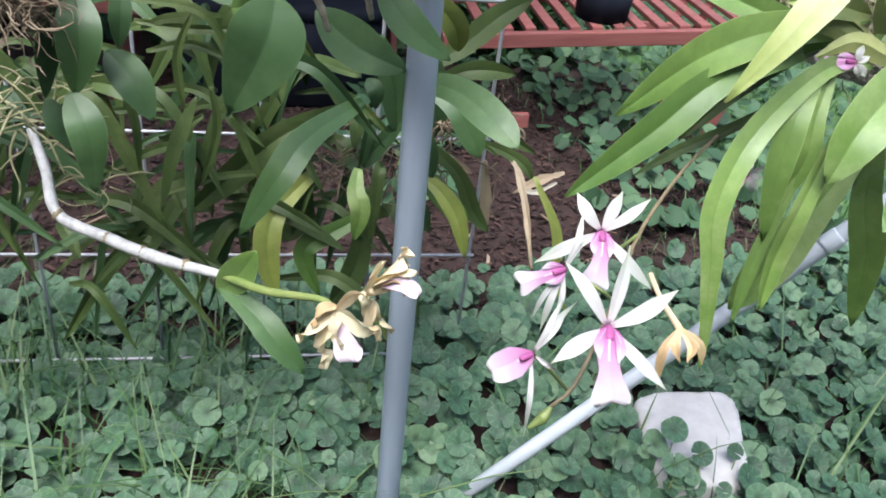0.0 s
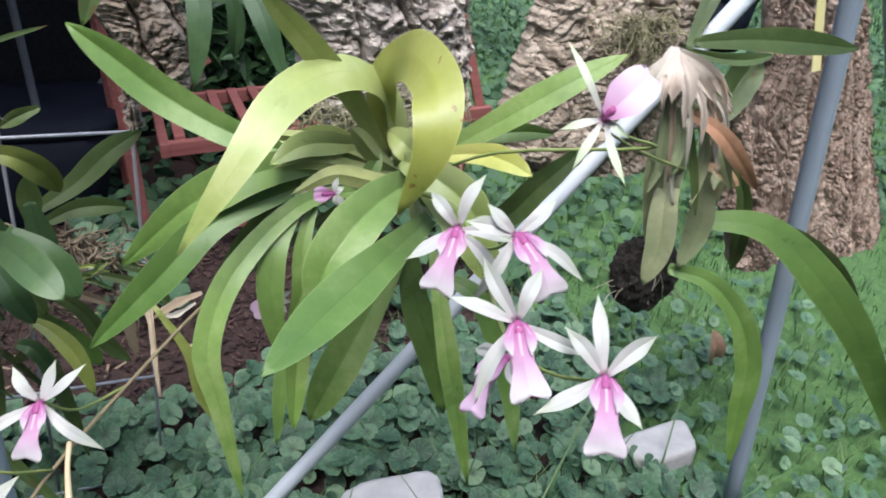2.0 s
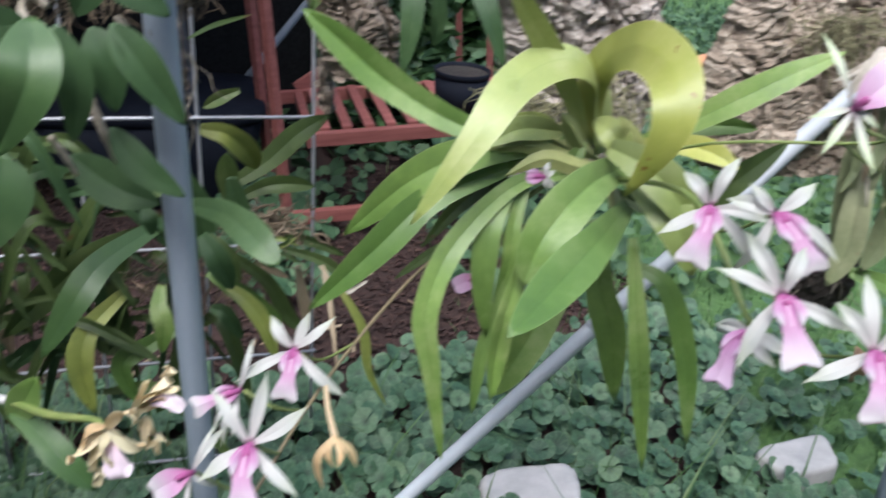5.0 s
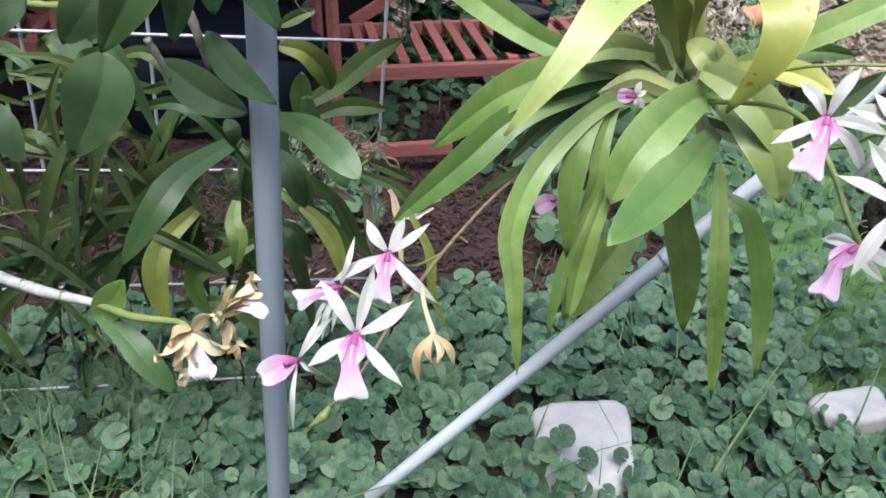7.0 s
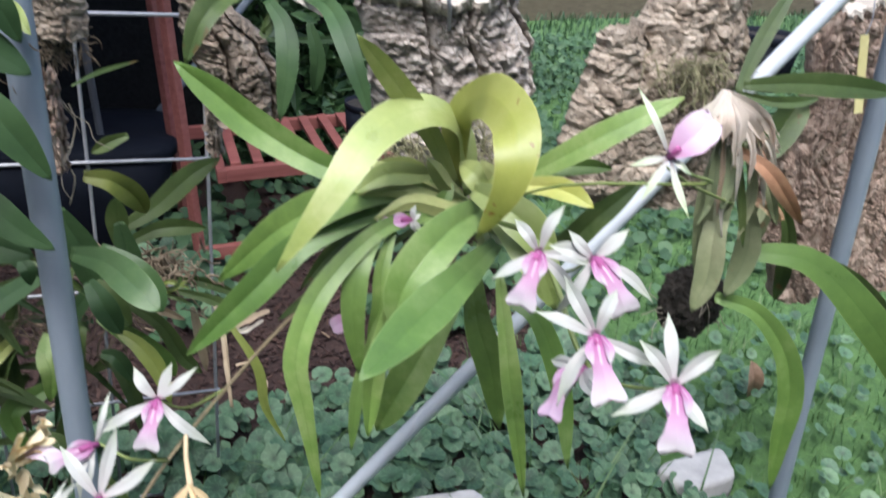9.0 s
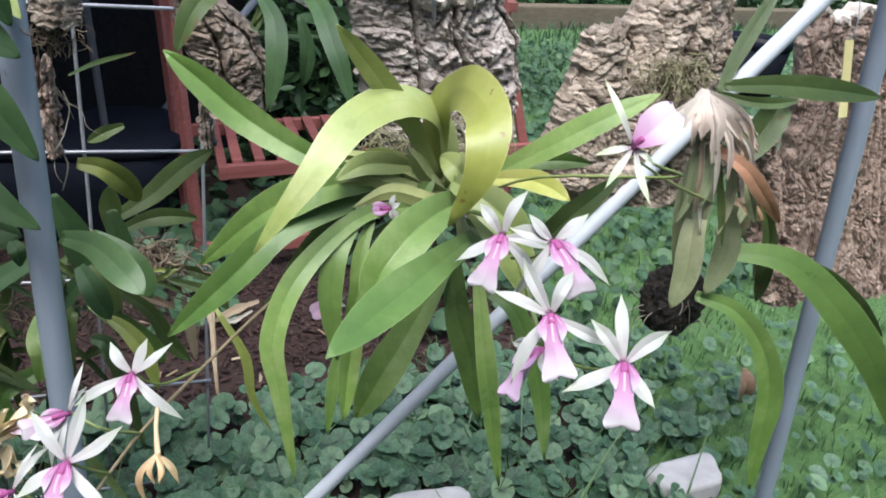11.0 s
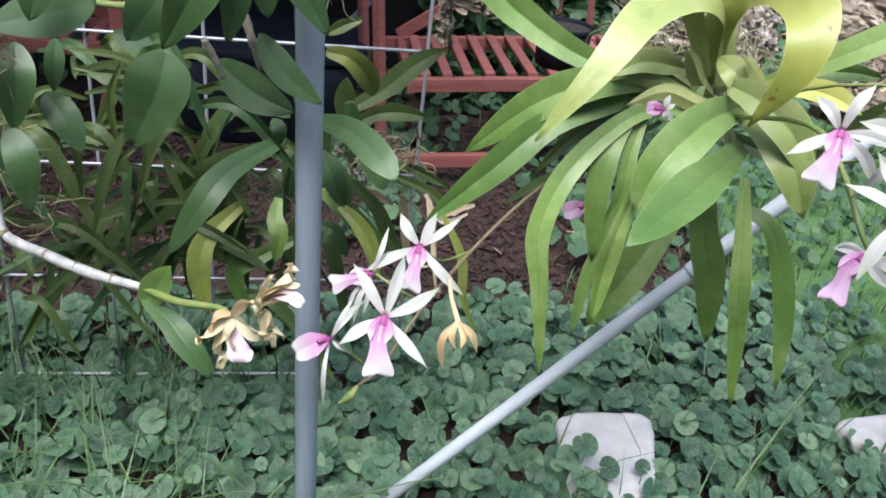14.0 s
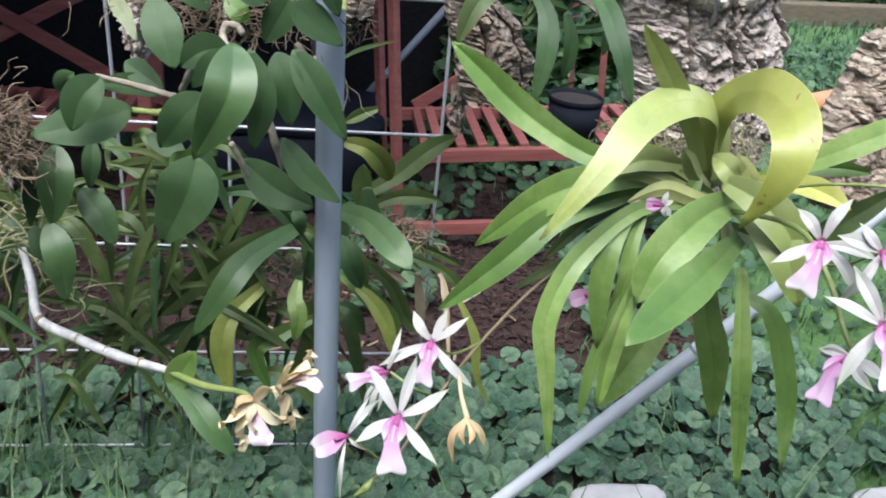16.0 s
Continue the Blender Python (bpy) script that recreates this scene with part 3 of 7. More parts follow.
def roots(parent, name, centre, size, count, length, radius, material, seed, drop=0.3, label="tangle of thin roots"):
    """A mat of thin wandering roots, joined."""
    rnd = random.Random(seed)
    bm = bmesh.new()
    for _ in range(count):
        p = Vector([c + rnd.gauss(0, 0.52) * s for c, s in zip(centre, size)])
        d = Vector((rnd.uniform(-1, 1), rnd.uniform(-0.7, 0.3), rnd.uniform(-1, 0.6) - drop)).normalized()
        pts = [p]
        for _ in range(4):
            d = (d + 0.75 * Vector((rnd.uniform(-1, 1), rnd.uniform(-0.6, 0.6), rnd.uniform(-1, 1) - drop * 0.5))).normalized()
            pts.append(pts[-1] + d * length / 4)
        r = radius * rnd.uniform(0.6, 1.3)
        tube_mesh(pts, [r, r, r * 0.6], 5, 10, 0.0, 0.0, bm)
    bmesh.ops.recalc_face_normals(bm, faces=bm.faces)
    return tagged(part(name, bm, material, parent, label), kind="stuff")


# ---- ground ----
def ground_height(x, y):
    return 0.03 + 0.012 * noise.noise((x * 1.7, y * 1.7, 0.0)) + 0.004 * noise.noise((x * 9, y * 9, 2.0))


def build_ground():
    bm = bmesh.new()
    xs = [-400, -60, -12, -5] + [-3 + 0.08 * i for i in range(101)] + [7, 14, 60, 400]
    ys = [-400, -60, -10, -2] + [-1 + 0.08 * i for i in range(101)] + [9, 16, 60, 400]
    grid = [[bm.verts.new((x, y, ground_height(x, y))) for x in xs] for y in ys]
    for a, b in zip(grid, grid[1:]):
        for i in range(len(xs) - 1):
            bm.faces.new((a[i], a[i + 1], b[i + 1], b[i]))
    return tagged(mesh("ground", bm, SOIL), "garden soil with bark mulch and lawn", "ground", "", "structure")


ground = build_ground()


# ---- added wall to the south, out of view, blocks frontal skylight ----
def build_sky_blocker():
    bm = bar_mesh((-7.0, -1.9, 1.35), (7.0, -1.9, 1.35), 0.22, 2.8, 0.01)
    return tagged(mesh("wall_south", bm, RENDERED, False), "plain unseen wall added to block skylight from the south", "wall", "", "structure")


build_sky_blocker()


# ---- pipes and wire panel ----
def pipe(a, b, radius, label, material=PIPE, joint=0.0):
    a, b = Vector(a), Vector(b)
    ob = thing("pipe", a, label, "pipe", "frame pipes")
    bm = tube_mesh([a, a.lerp(b, 0.5), b], [radius, radius], 20, 8)
    bmesh.ops.recalc_face_normals(bm, faces=bm.faces)
    part("shaft", bm, material, ob)
    if joint:
        p, q = a.lerp(b, joint), a.lerp(b, joint + 0.011)
        bm = tube_mesh([p, p.lerp(q, 0.5), q], [radius * 1.10, radius * 1.16, radius * 1.10], 20, 6)
        bmesh.ops.recalc_face_normals(bm, faces=bm.faces)
        part("collar", bm, material, ob)
    return ob


pipe((-0.0428, 0.5767, 0.0), (-0.0639, 0.5675, 1.5), 0.0132, "upright grey-blue metal frame pipe")
pipe((-0.003, 0.644, 0.0), (1.136, 0.463, 1.5), 0.0092, "slanting galvanised grey brace pipe", BRIGHT, 0.34)
pipe((0.964, 0.611, 0.000), (0.805, 0.567, 1.350), 0.0128, "leaning grey frame pipe among the cork mounts")
pipe((1.465, 0.680, 0.000), (0.798, 0.680, 1.350), 0.0128, "second leaning grey frame pipe")

CELL_W, CELL_H = 0.1524, 0.192
panel = thing("mesh_fence", (-0.2, 0.95, 0.03), "welded galvanised wire mesh fence standing in the bed", "fence")
for i in range(-6, 3):
    x = -0.2 + i * CELL_W
    tube(panel, "wire", [(x, 0.95, 0.02), (x + 0.003, 0.952, 0.6), (x, 0.95, 1.25)], [0.0026, 0.0026], ZINC, sides=6, n=6)
for j in range(7):
    z = 0.06 + j * CELL_H
    tube(panel, "wire", [(-1.16, 0.946, z), (-0.5, 0.945, z - 0.002), (0.112, 0.946, z)], [0.0026, 0.0026], ZINC, sides=6, n=6)


# ---- red plant stands ----
def stand(x0, x1, y0, y1, z_shelf, tall, slats, label, brace=False, lean=0.0, splay=0.085, inset=-0.03, tilt=0.0):
    ob = thing("plant_stand", ((x0 + x1) / 2, (y0 + y1) / 2, 0.03), label, "plant stand", "red plant stands")
    rise = (x1 - x0) * math.tan(radians(tilt))
    for x, y in ((x0, y0), (x0 - 0.026, y1)):
        part("post", bar_mesh((x, y, 0.02), (x - splay * tall, y + 0.02, tall), 0.021, 0.024), RED, ob, "", False)
    for y in (y0, y1):
        part("post", bar_mesh((x1 + 0.03, y, z_shelf[0]), (x1 + 0.03 - lean * (tall - z_shelf[0]), y + 0.04, tall), 0.034, 0.024), RED, ob, "", False)
        part("leg", bar_mesh((x1 + 0.03, y, z_shelf[0] + 0.01), (x1 - 0.05, y + 0.06, 0.02 - rise), 0.034, 0.024), RED, ob, "", False)
    for z in z_shelf:
        part("rail", bar_mesh((x0 + inset, y0 - 0.02, z), (x1 + 0.05, y0 - 0.02, z), 0.022, 0.034), RED, ob, "", False)
        part("rail", bar_mesh((x0 + min(inset, 0.0), y1 + 0.02, z), (x1 + 0.05, y1 + 0.02, z), 0.022, 0.034), RED, ob, "", False)
        if inset > 0:
            part("rail", bar_mesh((x0 + inset, y0 - 0.035, z), (x0 + inset, y1 + 0.01, z), 0.022, 0.034), RED, ob, "", False)
        start = x0 + max(0.0, inset + 0.01)
        for k in range(slats):
            x = start + (k + 0.5) * (x1 - start) / slats
            part("slat", bar_mesh((x, y0 - 0.008, z + 0.017), (x, y1 + 0.02, z + 0.017), 0.025, 0.012, 0.002), RED, ob, "", False)
    part("stretcher", bar_mesh((x0, y0, 0.09), (x0 + 0.285, y0, 0.09), 0.02, 0.036), RED, ob, "", False)
    if brace:
        for s in (0, 1):
            part("brace", bar_mesh((x0 if s else x1, y1 + 0.03, 0.30), (x1 if s else x0, y1 + 0.05 + 0.03 * s, 0.66), 0.016, 0.036), RED, ob, "", False)
    if tilt:
        foot = Matrix.Translation((x0, y0, 0.03))
        ob.matrix_basis = foot @ Matrix.Rotation(-radians(tilt), 4, "Y") @ foot.inverted() @ ob.matrix_basis
    return ob


folding = stand(0.135, 0.97, 1.76, 2.06, (0.303,), 1.05, 14, "folding red-stained wooden plant stand with slatted shelf", False, 0.21, 0.015, 0.070, 4.0)
part("strut", bar_mesh((0.180, 2.095, 0.324), (0.330, 2.105, 0.424), 0.016, 0.034), RED, folding, "", False)
stand(0.93, 1.22, 2.62, 2.95, (0.60,), 0.66, 6, "small red-stained wooden slatted stool on the lawn")
stand(-1.20, -0.56, 1.92, 2.08, (0.295,), 1.05, 10, "folding red-stained wooden plant stand with crossed braces", True)


# ---- pots and bins ----
def pot(x, y, z, r0, r1, h, label, material=BLACKPOT, category="plant pot"):
    ob = thing("plant_pot", (x, y, z), label, category, "black plant pots")
    shapes = (
        ("body", ((0.001, 0), (r0, 0), (r1, h * 0.86), (r1 * 0.97, h * 0.86), (r0 * 0.97, 0.006)), material),
        ("rim", ((r1 * 0.985, h * 0.85), (r1 * 1.025, h * 0.86), (r1 * 1.035, h * 0.99), (r1 * 1.02, h), (r1 * 0.99, h), (r1 * 0.975, h * 0.87)), material),
        ("soil", ((r1 * 0.97, h * 0.90), (r1 * 0.6, h * 0.93), (0.001, h * 0.95)), PEAT),
    )
    for name, prof, skin in shapes:
        bm = bmesh.new()
        rings = [[bm.verts.new((x + r * math.cos(a), y + r * math.sin(a), z + zz)) for a in (2 * math.pi * k / 36 for k in range(36))] for r, zz in prof]
        for a, b in zip(rings, rings[1:]):
            for k in range(36):
                bm.faces.new((a[k], a[(k + 1) % 36], b[(k + 1) % 36], b[k]))
        bmesh.ops.remove_doubles(bm, verts=bm.verts, dist=1e-5)
        bmesh.ops.recalc_face_normals(bm, faces=bm.faces)
        part(name, bm, skin, ob, "", True)
    return ob


def tub(x0, x1, y0, y1, z0, z1, label):
    """A deep closed tub with rounded corners, tapering downwards, under a slightly domed lid."""
    ob = thing("tub", ((x0 + x1) / 2, (y0 + y1) / 2, z0), label, "tub")
    cx, cy, hx, hy = (x0 + x1) / 2, (y0 + y1) / 2, (x1 - x0) / 2, (y1 - y0) / 2

    def ring(bm, k, z):
        pts = []
        for j in range(64):
            u = 2 * math.pi * j / 64
            cu, su = math.cos(u), math.sin(u)
            rib = 1 + 0.006 * math.sin(u * 16)
            pts.append(bm.verts.new((cx + k * rib * hx * math.copysign(abs(cu) ** 0.42, cu), cy + k * rib * hy * math.copysign(abs(su) ** 0.42, su), z)))
        return pts

    for name, prof in (("body", ((0.78, z0), (0.82, z0 + 0.01), (0.90, (z0 + z1) / 2), (0.975, z1 - 0.03))), ("lid", ((0.965, z1 - 0.034), (1.0, z1 - 0.030), (1.0, z1 - 0.012), (0.97, z1), (0.6, z1 + 0.008), (0.2, z1 + 0.010)))):
        bm = bmesh.new()
        rings = [ring(bm, k, z) for k, z in prof]
        for a, b in zip(rings, rings[1:]):
            for j in range(64):
                bm.faces.new((a[j], a[(j + 1) % 64], b[(j + 1) % 64], b[j]))
        bm.faces.new(rings[0])
        bm.faces.new(rings[-1])
        bmesh.ops.recalc_face_normals(bm, faces=bm.faces)
        part(name, bm, BLACKPOT, ob)
    return ob


tub(-0.50, 0.098, 1.92, 2.32, 0.03, 0.305, "large closed blue-black plastic tub standing on the mulch")
pot(0.574, 1.83, 0.356, 0.063, 0.070, 0.102, "black plastic nursery pot on the slatted shelf")
pot(0.842, 0.770, 0.783, 0.035, 0.045, 0.075, "small black plastic pot hung behind the cork mounts")
shade = thing("shade_screen", (-1.2, 2.62, 0.03), "black shade cloth screen behind the plant stands", "screen")
bm = bmesh.new()
cols = [[bm.verts.new((-3.6 + 4.2 * i / 60, 2.62 + 0.03 * math.sin(i * 0.9) + 0.02 * math.sin(i * 0.37) + d, 0.02 + 2.3 * j / 12)) for j in range(13)] for d in (0, 0.004) for i in range(61)]
for s in (0, 61):
    for i in range(60):
        for j in range(12):
            bm.faces.new((cols[s + i][j], cols[s + i + 1][j], cols[s + i + 1][j + 1], cols[s + i][j + 1]))
part("cloth", bm, CLOTH, shade)
# Overhead sheets out of view, added to keep light off stands and tub.
bm = bmesh.new()
blocker_sheets = [[[bm.verts.new((-3.6 + 3.75 * i / 30, 1.12 + 1.5 * j / 10, 1.72 + 0.30 * j / 10 + 0.03 * math.sin(i * 0.8) + d)) for j in range(11)] for i in range(31)] for d in (0, 0.004)]
for sheet in blocker_sheets:
    for i in range(30):
        for j in range(10):
            bm.faces.new((sheet[i][j], sheet[i + 1][j], sheet[i + 1][j + 1], sheet[i][j + 1]))
part("awning", bm, CLOTH, shade, "unseen black cloth added overhead to darken the left side")
# Forward sheet, likewise unseen and added, dims the ground on the left.
bm = bmesh.new()
fore = [[bm.verts.new((-3.6 + 2.4 * i / 24, -0.25 + 1.37 * j / 8, 1.60 + 0.12 * j / 8 + 0.02 * math.sin(i * 0.8))) for j in range(9)] for i in range(25)]
for i in range(24):
    for j in range(8):
        bm.faces.new((fore[i][j], fore[i + 1][j], fore[i + 1][j + 1], fore[i][j + 1]))
part("awning", bm, CLOTH, shade, "unseen black cloth added overhead to darken the left side")
for x in (-3.55, -1.7, 0.12):
    tube(shade, "post", [(x, 2.66, 0.0), (x, 2.66, 1.1), (x, 2.66, 2.33)], [0.014, 0.014], PIPE, sides=12, n=4)


# ---- stones ----
def stone(corners, z, h, label, seed):
    """A worn slab over four corners, with eased edges and an uneven outline."""
    corners = [Vector((*c, 0)) for c in corners]
    x, y = sum((c.x for c in corners)) / 4, sum((c.y for c in corners)) / 4
    ob = thing("stepping_stone", (x, y, z), label, "stone", "stepping stones")
    bm = bmesh.new()
    n, rings = 96, []
    for rad, zz in ((1.0, 0.0), (1.02, h * 0.5), (1.0, h * 0.86), (0.965, h * 0.98), (0.88, h * 1.01), (0.70, h * 1.02), (0.45, h * 1.0), (0.2, h * 0.99)):
        ring = []
        for k in range(n):
            u = 2 * math.pi * k / n
            wear = 1 + 0.05 * noise.noise((math.cos(u) * 1.6 + seed, math.sin(u) * 1.6, seed)) + 0.03 * noise.noise((math.cos(u) * 7 + seed, math.sin(u) * 7, seed))
            a = 0.5 + 0.5 * rad * wear * math.copysign(abs(math.cos(u)) ** 0.42, math.cos(u))
            b = 0.5 + 0.5 * rad * wear * math.copysign(abs(math.sin(u)) ** 0.42, math.sin(u))
            q = corners[0].lerp(corners[1], a).lerp(corners[3].lerp(corners[2], a), b)
            bump = 0.0030 * noise.noise((q.x * 16, q.y * 16, seed)) + 0.0012 * noise.noise((q.x * 60, q.y * 60, seed))
            ring.append(bm.verts.new((q.x, q.y, z + zz + bump * (zz > 0))))
        rings.append(ring)
    for p, q in zip(rings, rings[1:]):
        for k in range(n):
            bm.faces.new((p[k], p[(k + 1) % n], q[(k + 1) % n], q[k]))
    bm.faces.new(rings[-1])
    bm.faces.new(rings[0][::-1])
    bmesh.ops.recalc_face_normals(bm, faces=bm.faces)
    part("slab", bm, STONE, ob)
    return ob


stone(((0.336, 0.634), (0.462, 0.612), (0.528, 0.802), (0.350, 0.806)), 0.03, 0.068, "pale flat stone block half overgrown by creepers", 1.0)
stone(((0.868, 0.715), (0.985, 0.728), (1.012, 0.812), (0.846, 0.792)), 0.03, 0.058, "pale flat stone among grass and creepers", 4.0)

# ---- small fittings ----
tag_thing = thing("plant_tag", (0.831, 0.575, 0.803), "yellow plastic plant tag hanging on the cork slab", "plant tag")
part("strip", bar_mesh((0.831, 0.575, 0.803), (0.821, 0.590, 0.892), 0.013, 0.0012, 0.0004, (0, -1, 0.3)), TAG, tag_thing, "", False)
tube(tag_thing, "wire_loop", [(0.821, 0.590, 0.886), (0.827, 0.592, 0.912), (0.833, 0.610, 0.952)], [0.0008, 0.0008], ZINC, sides=5, n=8)
hook = thing("wire_hook", (0.316, 0.600, 0.885), "pale galvanised wire hook through the cork tube", "wire hook")
tube(hook, "wire", [(0.316, 0.600, 0.885), (0.304, 0.570, 0.911), (0.300, 0.575, 0.931), (0.305, 0.610, 0.967), (0.301, 0.620, 0.997), (0.287, 0.630, 1.117)], [0.0019, 0.0019], ZINC, sides=6, n=24)
hook = thing("wire_hook", (0.68, 0.60, 0.95), "thin grey wire holding the forked cork", "wire hook")
tube(hook, "wire", [(0.585, 0.60, 0.905), (0.60, 0.60, 0.96), (0.66, 0.60, 1.15)], [0.0013, 0.0013], ZINC, sides=6, n=10)

pipe((-0.069, 2.050, 0.000), (-0.180, 2.050, 1.500), 0.0095, "dark grey pipe standing behind the wire panel", DARKPIPE)
pipe((0.040, 2.300, 0.274), (0.658, 2.300, 1.050), 0.011, "slanting grey pipe far behind by the shade screen")
dots = thing("bead_string", (-0.025, 1.700, 0.792), "short string of white beads hanging in the shade", "bead string")
tube(dots, "cord", [(-0.025, 1.700, 0.842), (-0.023, 1.700, 0.760), (-0.022, 1.700, 0.728)], [0.0012, 0.0012], BLACKPOT, sides=5, n=4)
part("cap", bar_mesh((-0.026, 1.700, 0.792), (-0.024, 1.700, 0.810), 0.020, 0.006, 0.001), WHITE, dots)
for k in range(12):
    q = Vector((-0.025, 1.700, 0.792)).lerp(Vector((-0.022, 1.700, 0.728)), 0.12 + 0.88 * (k // 2) / 5.0) + Vector((-0.0045 if k % 2 else 0.0045, -0.002, -0.004 * (k % 2)))
    bm = bmesh.new()
    bmesh.ops.create_icosphere(bm, subdivisions=2, radius=0.0031, matrix=Matrix.Translation(q))
    part("bead", bm, WHITE, dots)


def root_ball(c, r, label):
    ob = thing("root_ball", (c[0], c[1], c[2] - r), label, "root ball")
    bm = bmesh.new()
    bmesh.ops.create_icosphere(bm, subdivisions=5, radius=1.0)
    for v in bm.verts:
        n = noise.fractal(v.co * 3.0, 0.8, 2.1, 4) * 0.16 + noise.noise(v.co * 14) * 0.05
        v.co = Vector(c) + Vector((v.co.x * r * 1.0, v.co.y * r * 0.7, v.co.z * r * 1.15)) * (1 + n)
    part("core", bm, PEAT, ob, "", False)
    return ob


ball = root_ball((0.627, 0.540, 0.588), 0.040, "dark peaty root ball hanging below the cork")
roots(ball, "root_mat", (0.627, 0.540, 0.588), (0.03, 0.02, 0.03), 26, 0.05, 0.0009, ROOT, 61, 0.1)
fallen = thing("dry_leaf", (1.171, 0.974, 0.085), "curled brown dead leaf lying in the grass", "leaf")
part("blade", blade([(1.169, 0.959, 0.157), (1.179, 0.946, 0.117), (1.189, 0.960, 0.065)], 0.036, (0.1, -0.9, 0.4), oval, 0.35, 0.0011, 14, 0.06, 0.6), FALLEN, fallen)

# ---- orchids ----

# the yellow-green orchid on its cork tube
orchid = thing("orchid", (0.306, 0.535, 0.729), "large strap-leaved orchid, yellow-green, mounted on hanging cork", "orchid")
leaf(orchid, [(0.266, 0.535, 0.745), (0.192, 0.560, 0.763), (0.134, 0.586, 0.793), (0.094, 0.599, 0.825), (0.062, 0.609, 0.850)], 0.0318, MIDG, (-0.04, -0.94, 0.34), fold=0.32)
leaf(orchid, [(0.309, 0.520, 0.752), (0.268, 0.495, 0.818), (0.223, 0.465, 0.872), (0.187, 0.440, 0.911)], 0.0215, LIME, (-0.19, -0.94, 0.29))
leaf(orchid, [(0.321, 0.515, 0.748), (0.308, 0.505, 0.807), (0.279, 0.485, 0.837), (0.242, 0.465, 0.846), (0.202, 0.440, 0.834), (0.167, 0.415, 0.799), (0.123, 0.410, 0.736)], 0.0350, LIME, ((0.1, -0.7, 0.6), (0.0, -0.70, 0.70), (-0.25, -0.78, 0.58), (-0.3, -0.85, 0.42)), fold=-0.05, label="long arching yellow-green leaf")
leaf(orchid, [(0.308, 0.520, 0.754), (0.299, 0.510, 0.793), (0.293, 0.495, 0.826), (0.293, 0.470, 0.851), (0.290, 0.420, 0.870), (0.289, 0.375, 0.867), (0.283, 0.347, 0.852), (0.276, 0.340, 0.823), (0.263, 0.355, 0.779)], 0.0392, YELLOW, ((-0.3, -0.9, 0.0), (-0.6, -0.65, 0.4), (-0.75, -0.45, 0.5), (-0.3, -0.9, 0.3), (0.0, -0.9, 0.4)), fold=-0.06, label="arching yellowing leaf with a brown streak")
leaf(orchid, [(0.291, 0.525, 0.765), (0.247, 0.520, 0.761), (0.207, 0.510, 0.751), (0.176, 0.505, 0.742)], 0.0240, LIGHT, (-0.13, -0.90, 0.42))
leaf(orchid, [(0.278, 0.525, 0.773), (0.248, 0.525, 0.776), (0.216, 0.525, 0.772)], 0.0167, LIME, (-0.18, -0.91, 0.38), shape=oval)
leaf(orchid, [(0.270, 0.525, 0.743), (0.239, 0.525, 0.738), (0.204, 0.520, 0.723), (0.161, 0.515, 0.713)], 0.0158, MIDG, (-0.12, -0.89, 0.44))
leaf(orchid, [(0.299, 0.510, 0.762), (0.291, 0.505, 0.749), (0.281, 0.505, 0.735)], 0.0150, LIGHT, (-0.24, -0.88, 0.41))
leaf(orchid, [(0.284, 0.515, 0.769), (0.233, 0.495, 0.779), (0.201, 0.485, 0.768)], 0.0219, LIME, (-0.30, -0.87, 0.39), shape=oval)
leaf(orchid, [(0.304, 0.505, 0.784), (0.310, 0.485, 0.781), (0.322, 0.475, 0.768), (0.329, 0.475, 0.757)], 0.0245, LIME, (-0.41, -0.82, 0.39), shape=oval)
leaf(orchid, [(0.308, 0.475, 0.769), (0.323, 0.445, 0.766), (0.347, 0.425, 0.747), (0.364, 0.415, 0.717)], 0.0345, LIME, (-0.46, -0.78, 0.43))
leaf(orchid, [(0.273, 0.515, 0.758), (0.196, 0.495, 0.759), (0.140, 0.490, 0.737), (0.085, 0.489, 0.689)], 0.0340, LIGHT, (-0.05, -0.89, 0.45))
leaf(orchid, [(0.231, 0.505, 0.740), (0.157, 0.485, 0.722), (0.109, 0.475, 0.681), (0.055, 0.480, 0.623)], 0.0294, MIDG, (-0.00, -0.85, 0.52), fold=0.38)
leaf(orchid, [(0.276, 0.485, 0.741), (0.218, 0.455, 0.745), (0.162, 0.425, 0.708), (0.138, 0.405, 0.660), (0.143, 0.395, 0.615), (0.150, 0.389, 0.570), (0.157, 0.385, 0.522)], 0.0205, LIGHT, (-0.05, -0.80, 0.59), shape=tail, fold=0.2)
leaf(orchid, [(0.223, 0.465, 0.749), (0.196, 0.435, 0.722), (0.189, 0.425, 0.683), (0.198, 0.425, 0.619)], 0.0215, LIGHT, (-0.12, -0.83, 0.55))
leaf(orchid, [(0.232, 0.465, 0.743), (0.218, 0.445, 0.713), (0.215, 0.435, 0.682), (0.206, 0.435, 0.645)], 0.0157, LIGHT, (-0.16, -0.83, 0.54))
leaf(orchid, [(0.234, 0.435, 0.717), (0.211, 0.415, 0.658), (0.206, 0.415, 0.608), (0.202, 0.405, 0.567)], 0.0188, LIGHT, (-0.14, -0.77, 0.63), fold=0.5)
leaf(orchid, [(0.216, 0.435, 0.677), (0.197, 0.425, 0.608), (0.190, 0.415, 0.545)], 0.0123, LIGHT, (-0.13, -0.77, 0.62))
leaf(orchid, [(0.339, 0.495, 0.746), (0.279, 0.445, 0.747), (0.234, 0.415, 0.718), (0.216, 0.405, 0.680)], 0.0391, LIGHT, (-0.20, -0.83, 0.51))
